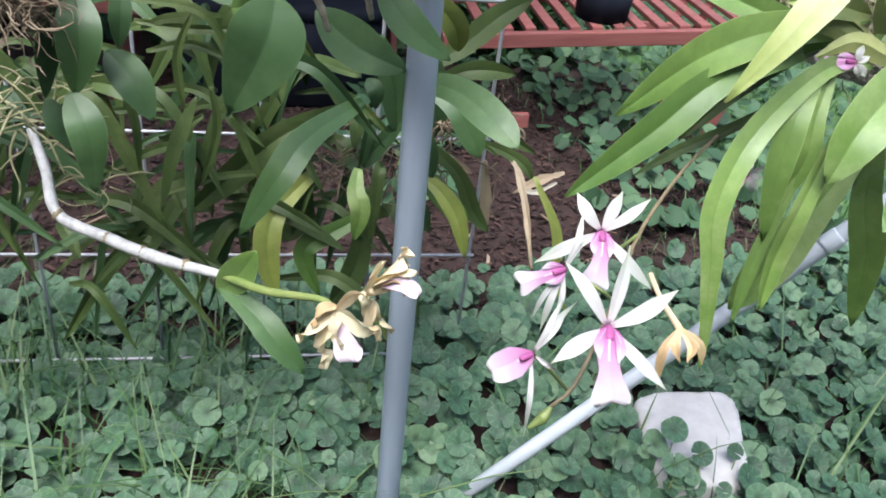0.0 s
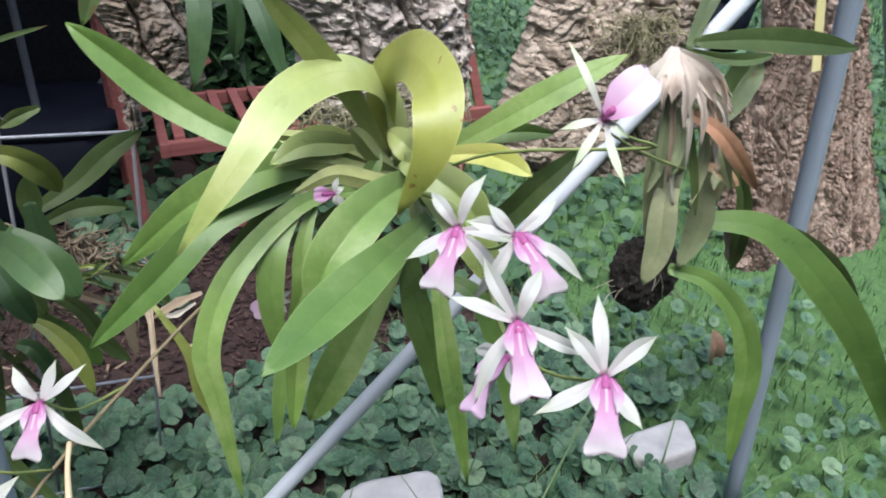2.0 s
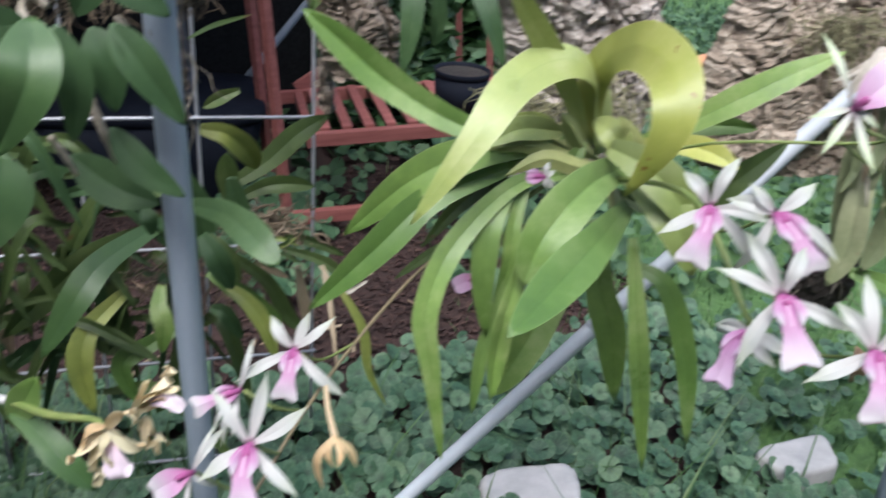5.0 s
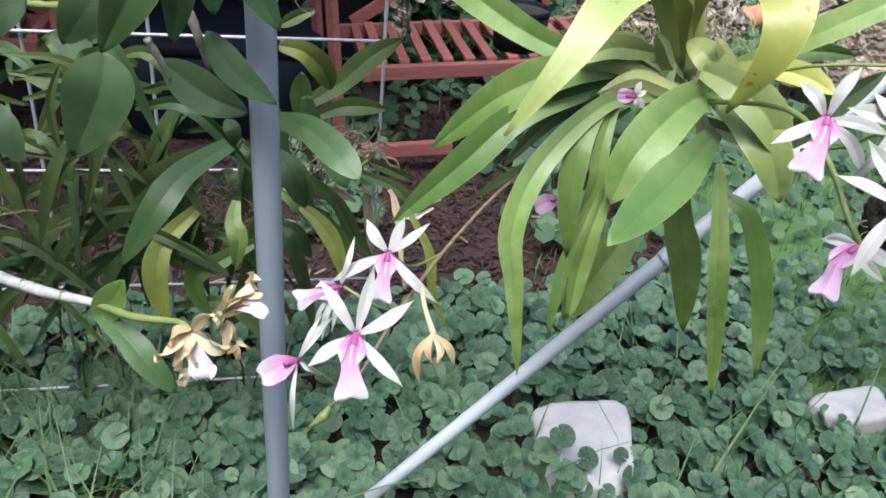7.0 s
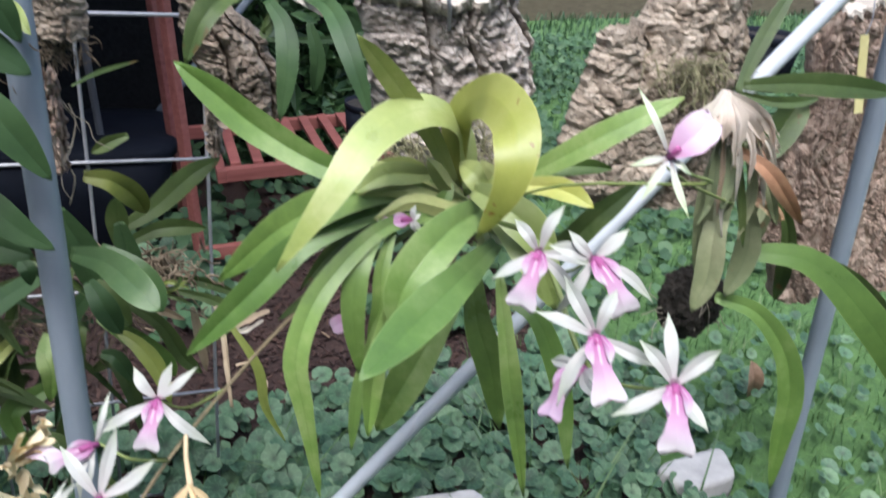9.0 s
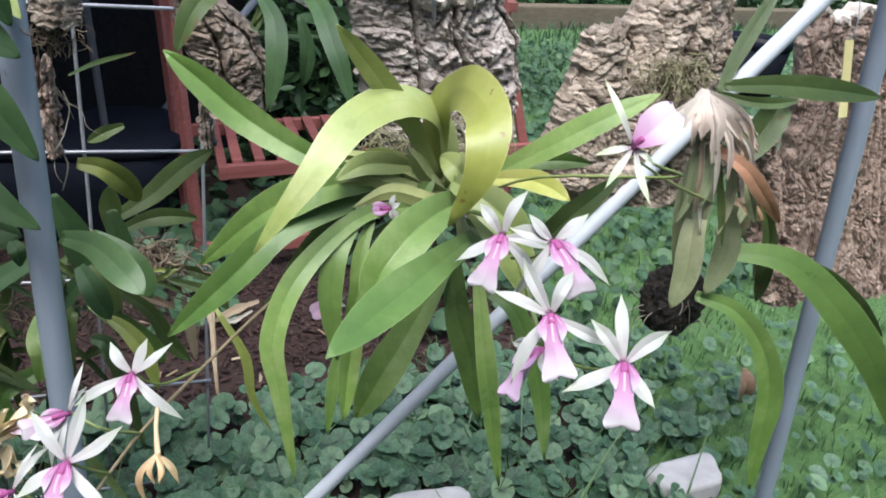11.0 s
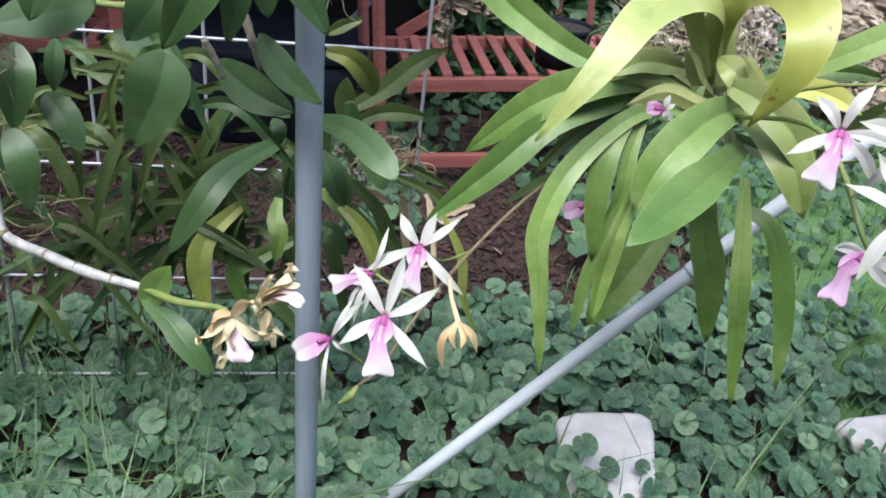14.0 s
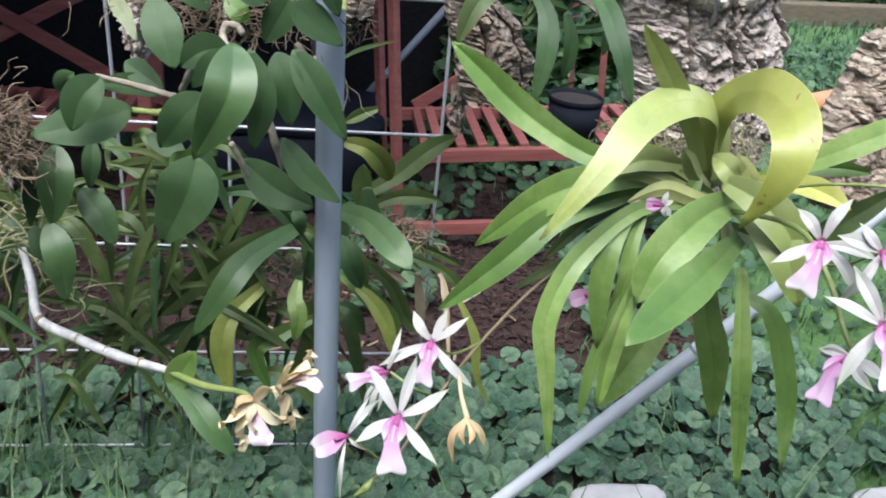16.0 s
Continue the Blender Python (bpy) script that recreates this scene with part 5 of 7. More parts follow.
leaf(cattleya, [(-0.219, 0.575, 0.468), (-0.189, 0.545, 0.458), (-0.168, 0.525, 0.440), (-0.144, 0.515, 0.411)], 0.0279, MIDD, (0.13, -0.76, 0.64), fold=0.25)

# its wilting golden blooms
leaf(cattleya, [(-0.119, 0.475, 0.516), (-0.143, 0.465, 0.501), (-0.152, 0.465, 0.496)], 0.0136, GOLD, (0.11, -0.77, 0.63), shape=oval, fold=0.5, twist=2.2, ruffle=0.34, name="wilted_petal", label="golden-brown wilted petal")
leaf(cattleya, [(-0.119, 0.475, 0.516), (-0.129, 0.465, 0.490), (-0.128, 0.455, 0.470)], 0.0180, GOLD, (0.09, -0.76, 0.64), shape=oval, fold=0.5, twist=2.2, ruffle=0.34, name="wilted_petal", label="golden-brown wilted petal")
leaf(cattleya, [(-0.119, 0.475, 0.516), (-0.097, 0.465, 0.508), (-0.085, 0.455, 0.509)], 0.0158, GOLD, (0.06, -0.78, 0.63), shape=oval, fold=0.5, twist=2.2, ruffle=0.34, name="wilted_petal", label="golden-brown wilted petal")
leaf(cattleya, [(-0.119, 0.475, 0.516), (-0.107, 0.465, 0.539), (-0.091, 0.465, 0.541)], 0.0124, GOLD, (0.07, -0.79, 0.60), shape=oval, fold=0.5, twist=2.2, ruffle=0.34, name="wilted_petal", label="golden-brown wilted petal")
leaf(cattleya, [(-0.096, 0.495, 0.516), (-0.076, 0.485, 0.551), (-0.060, 0.485, 0.566)], 0.0179, GOLD, (0.03, -0.81, 0.58), shape=oval, fold=0.5, twist=2.2, ruffle=0.34, name="wilted_petal", label="golden-brown wilted petal")
leaf(cattleya, [(-0.093, 0.495, 0.516), (-0.081, 0.485, 0.541), (-0.057, 0.475, 0.555)], 0.0138, GOLD, (0.04, -0.81, 0.59), shape=oval, fold=0.5, twist=2.2, ruffle=0.34, name="wilted_petal", label="golden-brown wilted petal")
leaf(cattleya, [(-0.090, 0.495, 0.512), (-0.085, 0.495, 0.495), (-0.070, 0.485, 0.484)], 0.0187, GOLD, (0.04, -0.78, 0.62), shape=oval, fold=0.5, twist=2.2, ruffle=0.34, name="wilted_petal", label="golden-brown wilted petal")
leaf(cattleya, [(-0.093, 0.495, 0.516), (-0.098, 0.485, 0.517), (-0.082, 0.485, 0.558)], 0.0118, GOLD, (0.06, -0.79, 0.61), shape=oval, fold=0.5, twist=2.2, ruffle=0.34, name="wilted_petal", label="golden-brown wilted petal")
leaf(cattleya, [(-0.119, 0.475, 0.516), (-0.121, 0.460, 0.505), (-0.111, 0.455, 0.488)], 0.0136, GOLD, (0.09, -0.77, 0.63), shape=oval, fold=0.5, twist=2.2, ruffle=0.34, name="wilted_petal", label="golden-brown wilted petal")
leaf(cattleya, [(-0.093, 0.495, 0.516), (-0.073, 0.480, 0.540), (-0.063, 0.475, 0.531)], 0.0106, GOLDEN, (0.03, -0.80, 0.60), shape=oval, fold=0.5, twist=2.2, ruffle=0.34, name="wilted_petal", label="golden-brown wilted petal")
leaf(cattleya, [(-0.119, 0.475, 0.521), (-0.132, 0.470, 0.518), (-0.139, 0.465, 0.508)], 0.0105, GOLDEN, (0.10, -0.78, 0.62), shape=oval, fold=0.5, twist=2.2, ruffle=0.34, name="wilted_petal", label="golden-brown wilted petal")
leaf(cattleya, [(-0.090, 0.495, 0.516), (-0.071, 0.490, 0.554), (-0.066, 0.485, 0.571)], 0.0117, GOLD, (0.03, -0.82, 0.58), shape=oval, fold=0.5, twist=2.2, ruffle=0.34, name="wilted_petal", label="golden-brown wilted petal")
leaf(cattleya, [(-0.087, 0.495, 0.509), (-0.088, 0.490, 0.488), (-0.080, 0.490, 0.469)], 0.0121, GOLD, (0.05, -0.78, 0.63), shape=oval, fold=0.5, twist=2.2, ruffle=0.34, name="wilted_petal", label="golden-brown wilted petal")
leaf(cattleya, [(-0.118, 0.470, 0.507), (-0.111, 0.455, 0.492), (-0.104, 0.450, 0.482)], 0.0210, BLUSH, (0.07, -0.76, 0.64), shape=fan, fold=0.3, twist=0.6, ruffle=0.3, name="lip", label="crumpled pale pink lip")
leaf(cattleya, [(-0.084, 0.485, 0.534), (-0.067, 0.475, 0.542), (-0.054, 0.470, 0.534)], 0.0133, BLUSH, (0.02, -0.80, 0.60), shape=fan, fold=0.3, ruffle=0.14, name="lip", label="crumpled pale pink lip")
tube(cattleya, "cane_node", [(-0.373, 0.640, 0.504), (-0.370, 0.639, 0.503), (-0.368, 0.638, 0.502)], [0.0054, 0.0066, 0.0054], TWIG, n=4)
tube(cattleya, "cane_node", [(-0.327, 0.619, 0.492), (-0.324, 0.618, 0.491), (-0.322, 0.617, 0.491)], [0.0054, 0.0066, 0.0054], TWIG, n=4)
tube(cattleya, "cane_node", [(-0.294, 0.605, 0.485), (-0.292, 0.604, 0.485), (-0.289, 0.603, 0.484)], [0.0054, 0.0066, 0.0054], TWIG, n=4)
tube(cattleya, "cane_node", [(-0.255, 0.589, 0.481), (-0.252, 0.588, 0.481), (-0.250, 0.587, 0.480)], [0.0054, 0.0066, 0.0054], TWIG, n=4)
roots(cattleya, "root_mat", (-0.395, 0.682, 0.584), (0.025, 0.03, 0.045), 26, 0.07, 0.0011, MOSS, 21, 0.0)
roots(cattleya, "root_mat", (-0.353, 0.704, 0.498), (0.045, 0.03, 0.025), 14, 0.05, 0.0009, MOSS, 22, 0.1)
roots(cattleya, "root_mat", (-0.362, 0.596, 0.735), (0.022, 0.025, 0.034), 380, 0.040, 0.0007, FIBRE, 23, 0.0, "ball of brown fibrous roots")
roots(cattleya, "root_mat", (-0.155, 0.596, 0.872), (0.075, 0.025, 0.028), 260, 0.035, 0.0007, FIBRE, 24, 0.0)

# the older strap-leaved orchid low behind the pipe
backplant = thing("orchid", (-0.067, 0.789, 0.490), "older strap-leaved orchid with yellowing blotched leaves", "orchid")
leaf(backplant, [(-0.083, 0.789, 0.557), (-0.160, 0.768, 0.533), (-0.219, 0.768, 0.481), (-0.272, 0.768, 0.428)], 0.0339, OLIVE, (0.15, -0.86, 0.50))
leaf(backplant, [(-0.082, 0.768, 0.572), (-0.140, 0.704, 0.559), (-0.170, 0.671, 0.530), (-0.209, 0.663, 0.467)], 0.0333, MIDD, (0.12, -0.86, 0.50))
leaf(backplant, [(-0.134, 0.789, 0.471), (-0.175, 0.746, 0.443), (-0.184, 0.725, 0.404), (-0.174, 0.714, 0.347)], 0.0310, SPOTTY, (0.12, -0.82, 0.56))
leaf(backplant, [(-0.087, 0.725, 0.513), (-0.090, 0.704, 0.497), (-0.085, 0.693, 0.479), (-0.090, 0.693, 0.442)], 0.0225, LIGHT, (0.03, -0.85, 0.53))
leaf(backplant, [(-0.047, 0.661, 0.642), (-0.011, 0.618, 0.650), (0.018, 0.575, 0.639), (0.034, 0.555, 0.626)], 0.0319, MIDD, (-0.08, -0.89, 0.46))
leaf(backplant, [(-0.039, 0.725, 0.575), (-0.025, 0.704, 0.555), (-0.009, 0.704, 0.515)], 0.0277, DARK, (-0.02, -0.88, 0.47))
leaf(backplant, [(-0.009, 0.854, 0.576), (0.037, 0.864, 0.603), (0.081, 0.870, 0.641), (0.119, 0.874, 0.663)], 0.0295, OLIVE, (-0.12, -0.93, 0.35))
leaf(backplant, [(-0.002, 0.811, 0.577), (0.034, 0.811, 0.594), (0.064, 0.811, 0.597), (0.095, 0.811, 0.593)], 0.0226, OLIVE, (-0.10, -0.91, 0.40))
leaf(backplant, [(-0.036, 0.768, 0.684), (-0.008, 0.768, 0.677), (0.015, 0.789, 0.649), (0.025, 0.811, 0.617)], 0.0287, SPOTTY, (-0.06, -0.93, 0.37))
leaf(backplant, [(-0.009, 0.832, 0.565), (-0.009, 0.832, 0.598), (-0.008, 0.832, 0.631)], 0.0273, OLIVE, (-0.04, -0.92, 0.39))
leaf(backplant, [(0.053, 0.789, 0.520), (0.093, 0.789, 0.504), (0.118, 0.789, 0.487), (0.129, 0.789, 0.469)], 0.0156, OLIVE, (-0.15, -0.86, 0.48))
leaf(backplant, [(-0.024, 0.768, 0.537), (0.031, 0.768, 0.488), (0.057, 0.768, 0.435), (0.079, 0.768, 0.407)], 0.0202, OLIVE, (-0.09, -0.84, 0.53))
leaf(backplant, [(-0.037, 0.768, 0.503), (-0.007, 0.757, 0.484), (0.033, 0.757, 0.441), (0.046, 0.757, 0.414)], 0.0260, MIDG, (-0.07, -0.84, 0.53))
leaf(backplant, [(-0.065, 0.768, 0.432), (-0.110, 0.757, 0.411), (-0.143, 0.746, 0.390), (-0.124, 0.736, 0.333)], 0.0258, MIDG, (0.08, -0.82, 0.57))
leaf(backplant, [(-0.163, 0.789, 0.538), (-0.171, 0.789, 0.487), (-0.161, 0.789, 0.452)], 0.0256, DARK, (0.11, -0.87, 0.49))
leaf(backplant, [(-0.005, 0.789, 0.617), (0.001, 0.789, 0.577), (0.007, 0.789, 0.527)], 0.0296, DARK, (-0.05, -0.90, 0.42))
leaf(backplant, [(-0.070, 0.789, 0.637), (-0.047, 0.789, 0.583), (-0.038, 0.789, 0.525)], 0.0367, DARK, (-0.00, -0.91, 0.42))
leaf(backplant, [(-0.024, 0.789, 0.559), (-0.067, 0.789, 0.499), (-0.097, 0.789, 0.481)], 0.0227, DARK, (0.02, -0.88, 0.48))
leaf(backplant, [(-0.258, 0.789, 0.493), (-0.272, 0.789, 0.441), (-0.272, 0.789, 0.387)], 0.0166, WITHERED, (0.19, -0.84, 0.51))
leaf(backplant, [(0.073, 0.811, 0.482), (0.080, 0.811, 0.436), (0.087, 0.811, 0.379)], 0.0145, WITHERED, (-0.11, -0.85, 0.51))
leaf(backplant, [(-0.066, 0.789, 0.455), (-0.080, 0.768, 0.357), (-0.110, 0.757, 0.307)], 0.0315, OLIVE, (0.03, -0.82, 0.58))
leaf(backplant, [(0.010, 0.896, 0.688), (-0.013, 0.896, 0.679), (-0.035, 0.896, 0.666)], 0.0170, OLIVE, (-0.03, -0.95, 0.31))
leaf(backplant, [(-0.045, 0.854, 0.762), (-0.016, 0.896, 0.768), (0.029, 0.918, 0.777)], 0.0059, OLIVE, (-0.03, -0.97, 0.24))
leaf(backplant, [(0.039, 0.811, 0.525), (0.086, 0.811, 0.518), (0.136, 0.811, 0.493)], 0.0140, OLIVE, (-0.12, -0.88, 0.46))
leaf(backplant, [(0.003, 0.832, 0.477), (0.034, 0.821, 0.475), (0.063, 0.821, 0.458)], 0.0111, WITHERED, (-0.07, -0.87, 0.48))
leaf(backplant, [(-0.129, 0.811, 0.404), (-0.161, 0.811, 0.375), (-0.191, 0.811, 0.402)], 0.0208, OLIVE, (0.09, -0.83, 0.55))
leaf(backplant, [(-0.202, 0.811, 0.526), (-0.211, 0.811, 0.483), (-0.201, 0.811, 0.439)], 0.0198, OLIVE, (0.14, -0.87, 0.48))
leaf(backplant, [(-0.025, 0.736, 0.610), (0.009, 0.714, 0.593), (0.027, 0.704, 0.567), (0.037, 0.698, 0.543)], 0.0326, MIDD, (0.09, -0.86, 0.50))
leaf(backplant, [(-0.014, 0.736, 0.499), (0.006, 0.725, 0.486), (0.026, 0.714, 0.458), (0.039, 0.704, 0.411)], 0.0219, SPOTTY, (0.09, -0.82, 0.57))
leaf(backplant, [(0.030, 0.757, 0.546), (0.048, 0.746, 0.555), (0.069, 0.746, 0.545)], 0.0051, SPOTTY, (0.07, -0.87, 0.49))
leaf(backplant, [(0.031, 0.757, 0.529), (0.049, 0.746, 0.545), (0.067, 0.746, 0.556)], 0.0051, SPOTTY, (0.07, -0.87, 0.50))
leaf(backplant, [(0.030, 0.757, 0.535), (0.051, 0.746, 0.534), (0.071, 0.746, 0.521)], 0.0058, OLIVE, (0.06, -0.86, 0.50))
leaf(backplant, [(0.036, 0.757, 0.540), (0.053, 0.736, 0.554), (0.061, 0.736, 0.568)], 0.0044, OLIVE, (0.06, -0.87, 0.49))
leaf(backplant, [(-0.035, 0.757, 0.557), (-0.018, 0.746, 0.539), (-0.000, 0.736, 0.504)], 0.0251, OLIVE, (0.13, -0.86, 0.50))
leaf(backplant, [(-0.036, 0.746, 0.466), (-0.018, 0.736, 0.462), (-0.000, 0.736, 0.425)], 0.0193, DARK, (0.13, -0.82, 0.56))
leaf(backplant, [(0.169, 0.790, 0.479), (0.136, 0.785, 0.470), (0.107, 0.785, 0.452)], 0.0110, WITHERED, (-0.03, -0.80, 0.60), shape=torn, fold=0.5, ruffle=0.12, name="withered_leaf", label="torn dry tan leaf")
leaf(backplant, [(0.160, 0.785, 0.468), (0.134, 0.782, 0.456), (0.116, 0.784, 0.460)], 0.0070, DRY, (-0.03, -0.80, 0.60), shape=torn, fold=0.4, ruffle=0.2, name="withered_leaf", label="torn dry tan leaf")
leaf(backplant, [(0.098, 0.790, 0.496), (0.104, 0.766, 0.490), (0.107, 0.715, 0.462), (0.107, 0.665, 0.424)], 0.0088, WITHERED, (0.1, -0.85, 0.5), shape=torn, fold=0.5, ruffle=0.30, twist=1.1, name="withered_leaf", label="torn dry tan leaf")
leaf(backplant, [(0.110, 0.724, 0.508), (0.143, 0.710, 0.446), (0.152, 0.706, 0.385), (0.178, 0.704, 0.326)], 0.0125, SPOTTY, (-0.10, -0.82, 0.55), shape=tail)
roots(backplant, "root_mat", (0.037, 0.811, 0.547), (0.05, 0.03, 0.02), 170, 0.03, 0.0013, FIBRE, 32)
roots(backplant, "root_mat", (-0.037, 0.832, 0.476), (0.12, 0.03, 0.02), 70, 0.07, 0.0009, FIBRE, 31)

# the orchid on the narrow cork piece
topplant = thing("orchid", (0.143, 0.725, 0.898), "dark strap-leaved orchid on a narrow cork piece", "orchid")
leaf(topplant, [(0.143, 0.725, 0.897), (0.110, 0.682, 0.893), (0.090, 0.661, 0.875), (0.073, 0.650, 0.838)], 0.0256, OLIVE, (-0.09, -0.97, 0.22))
leaf(topplant, [(0.159, 0.714, 0.889), (0.171, 0.682, 0.868), (0.171, 0.661, 0.833), (0.163, 0.655, 0.779)], 0.0233, DARK, (-0.18, -0.95, 0.27))
leaf(topplant, [(0.174, 0.704, 0.904), (0.196, 0.596, 0.905), (0.207, 0.545, 0.872), (0.223, 0.525, 0.820)], 0.0204, DARK, (-0.26, -0.93, 0.26))
leaf(topplant, [(0.204, 0.725, 0.865), (0.211, 0.714, 0.831), (0.208, 0.714, 0.791)], 0.0171, DARK, (-0.21, -0.94, 0.25))
leaf(topplant, [(0.140, 0.746, 0.897), (0.122, 0.725, 0.936), (0.097, 0.704, 0.980)], 0.0215, DARK, (-0.12, -0.98, 0.14))
leaf(topplant, [(0.158, 0.746, 0.898), (0.180, 0.746, 0.937), (0.201, 0.746, 0.985)], 0.0244, DARK, (-0.18, -0.97, 0.13))
leaf(topplant, [(0.197, 0.704, 0.908), (0.250, 0.682, 0.923), (0.287, 0.671, 0.941), (0.311, 0.661, 0.958)], 0.0138, DARK, (-0.31, -0.94, 0.14))
leaf(topplant, [(0.168, 0.736, 0.903), (0.225, 0.736, 0.942), (0.295, 0.736, 0.995)], 0.0256, DARK, (-0.23, -0.96, 0.13))
leaf(topplant, [(0.149, 0.725, 0.899), (0.173, 0.714, 0.909), (0.189, 0.704, 0.916)], 0.0128, YELLOW, (-0.18, -0.97, 0.17))
leaf(topplant, [(0.105, 0.746, 0.886), (0.090, 0.736, 0.933), (0.081, 0.725, 0.977)], 0.0074, OLIVE, (-0.08, -0.99, 0.14))
leaf(topplant, [(0.111, 0.746, 0.892), (0.098, 0.736, 0.939), (0.092, 0.736, 0.976)], 0.0057, SAGE, (-0.09, -0.99, 0.14))
leaf(topplant, [(0.081, 0.720, 0.923), (0.084, 0.714, 0.932), (0.089, 0.714, 0.940)], 0.0100, DRY, (-0.08, -0.99, 0.15), shape=lance, fold=0.5, ruffle=0.1)
leaf(topplant, [(0.163, 0.671, 0.905), (0.178, 0.650, 0.905), (0.192, 0.634, 0.899), (0.209, 0.629, 0.883)], 0.0130, DRY, (-0.22, -0.96, 0.20), shape=lance, fold=0.5, ruffle=0.1)
leaf(topplant, [(0.139, 0.736, 0.896), (0.150, 0.746, 0.935), (0.133, 0.757, 0.978)], 0.0251, DARK, (-0.15, -0.98, 0.14))
leaf(topplant, [(0.155, 0.746, 0.894), (0.170, 0.757, 0.935), (0.181, 0.768, 0.987)], 0.0295, DARK, (-0.17, -0.98, 0.14))
leaf(topplant, [(0.127, 0.736, 0.898), (0.108, 0.725, 0.935), (0.104, 0.725, 0.979)], 0.0185, OLIVE, (-0.10, -0.98, 0.14))
leaf(topplant, [(0.181, 0.746, 0.905), (0.193, 0.736, 0.925), (0.209, 0.730, 0.939)], 0.0155, OLIVE, (-0.19, -0.97, 0.15))
leaf(topplant, [(0.166, 0.725, 0.896), (0.208, 0.704, 0.915), (0.246, 0.693, 0.930), (0.284, 0.682, 0.948)], 0.0171, DARK, (-0.26, -0.95, 0.15))
leaf(topplant, [(0.167, 0.768, 0.903), (0.212, 0.789, 0.939), (0.253, 0.811, 0.983)], 0.0289, DARK, (-0.20, -0.97, 0.13))
leaf(topplant, [(0.137, 0.768, 0.901), (0.156, 0.789, 0.941), (0.158, 0.811, 0.981)], 0.0221, DARK, (-0.15, -0.98, 0.13))
leaf(topplant, [(0.236, 0.768, 0.901), (0.264, 0.789, 0.937), (0.279, 0.811, 0.985)], 0.0285, DARK, (-0.26, -0.96, 0.13))
leaf(topplant, [(0.073, 0.768, 0.909), (0.076, 0.768, 0.938), (0.084, 0.768, 0.967)], 0.0239, DARK, (-0.06, -0.99, 0.13))
leaf(topplant, [(0.257, 0.789, 0.865), (0.279, 0.789, 0.846), (0.275, 0.789, 0.805)], 0.0198, DARK, (-0.26, -0.94, 0.22))
leaf(topplant, [(0.236, 0.811, 0.944), (0.268, 0.811, 0.959), (0.323, 0.811, 0.957)], 0.0213, DARK, (-0.25, -0.96, 0.10))
leaf(topplant, [(0.229, 0.789, 0.877), (0.255, 0.789, 0.892), (0.296, 0.789, 0.881)], 0.0213, DARK, (-0.24, -0.95, 0.17))
leaf(topplant, [(0.205, 0.789, 0.902), (0.240, 0.789, 0.907), (0.273, 0.811, 0.895)], 0.0158, DARK, (-0.23, -0.96, 0.16))
leaf(topplant, [(0.170, 0.714, 0.896), (0.153, 0.704, 0.856), (0.167, 0.704, 0.874)], 0.0082, OLIVE, (-0.15, -0.96, 0.23))
leaf(topplant, [(0.163, 0.768, 0.837), (0.253, 0.768, 0.841), (0.312, 0.789, 0.868)], 0.0104, DARK, (-0.25, -0.94, 0.23))

# the orchid with dry sheaths on the forked cork
rightplant = thing("orchid", (0.602, 0.525, 0.843), "drooping orchid with papery dry sheaths and arching leaves", "orchid")
leaf(rightplant, [(0.606, 0.515, 0.853), (0.674, 0.515, 0.855), (0.747, 0.515, 0.851), (0.817, 0.515, 0.844)], 0.0258, OLIVE, (-0.69, -0.69, 0.22))
leaf(rightplant, [(0.594, 0.505, 0.848), (0.627, 0.495, 0.842), (0.662, 0.495, 0.841), (0.687, 0.495, 0.845)], 0.0123, OLIVE, (-0.65, -0.72, 0.24))
leaf(rightplant, [(0.578, 0.470, 0.802), (0.606, 0.452, 0.786), (0.634, 0.448, 0.758), (0.668, 0.452, 0.724)], 0.0185, RUST, (-0.63, -0.69, 0.36), fold=0.45, ruffle=0.08, twist=0.5)
leaf(rightplant, [(0.609, 0.475, 0.784), (0.622, 0.475, 0.801), (0.622, 0.475, 0.771)], 0.0088, RUST, (-0.62, -0.72, 0.30))
leaf(rightplant, [(0.604, 0.495, 0.753), (0.581, 0.475, 0.714), (0.578, 0.465, 0.662), (0.568, 0.465, 0.622)], 0.0286, SAGE, (-0.55, -0.70, 0.46))
leaf(rightplant, [(0.619, 0.495, 0.745), (0.635, 0.485, 0.703), (0.637, 0.485, 0.663), (0.624, 0.485, 0.624)], 0.0275, SAGE, (-0.59, -0.68, 0.43))
leaf(rightplant, [(0.682, 0.505, 0.735), (0.709, 0.505, 0.685), (0.717, 0.505, 0.635), (0.717, 0.505, 0.598)], 0.0191, OLIVE, (-0.63, -0.65, 0.43))
leaf(rightplant, [(0.578, 0.495, 0.797), (0.567, 0.485, 0.754), (0.573, 0.485, 0.704), (0.580, 0.485, 0.651)], 0.0194, SAGE, (-0.55, -0.72, 0.41))
leaf(rightplant, [(0.572, 0.475, 0.804), (0.575, 0.465, 0.773), (0.569, 0.460, 0.741)], 0.0108, SAGE, (-0.58, -0.74, 0.35))
leaf(rightplant, [(0.613, 0.475, 0.784), (0.628, 0.465, 0.757), (0.645, 0.460, 0.720)], 0.0111, SAGE, (-0.62, -0.70, 0.35))
leaf(rightplant, [(0.654, 0.505, 0.668), (0.722, 0.475, 0.664), (0.779, 0.435, 0.614), (0.844, 0.405, 0.532), (0.937, 0.385, 0.384)], 0.0408, MIDG, (-0.69, -0.57, 0.45), fold=0.12)
leaf(rightplant, [(0.694, 0.525, 0.656), (0.808, 0.525, 0.627), (0.895, 0.525, 0.576), (0.966, 0.525, 0.514)], 0.0184, OLIVE, (-0.70, -0.58, 0.42))
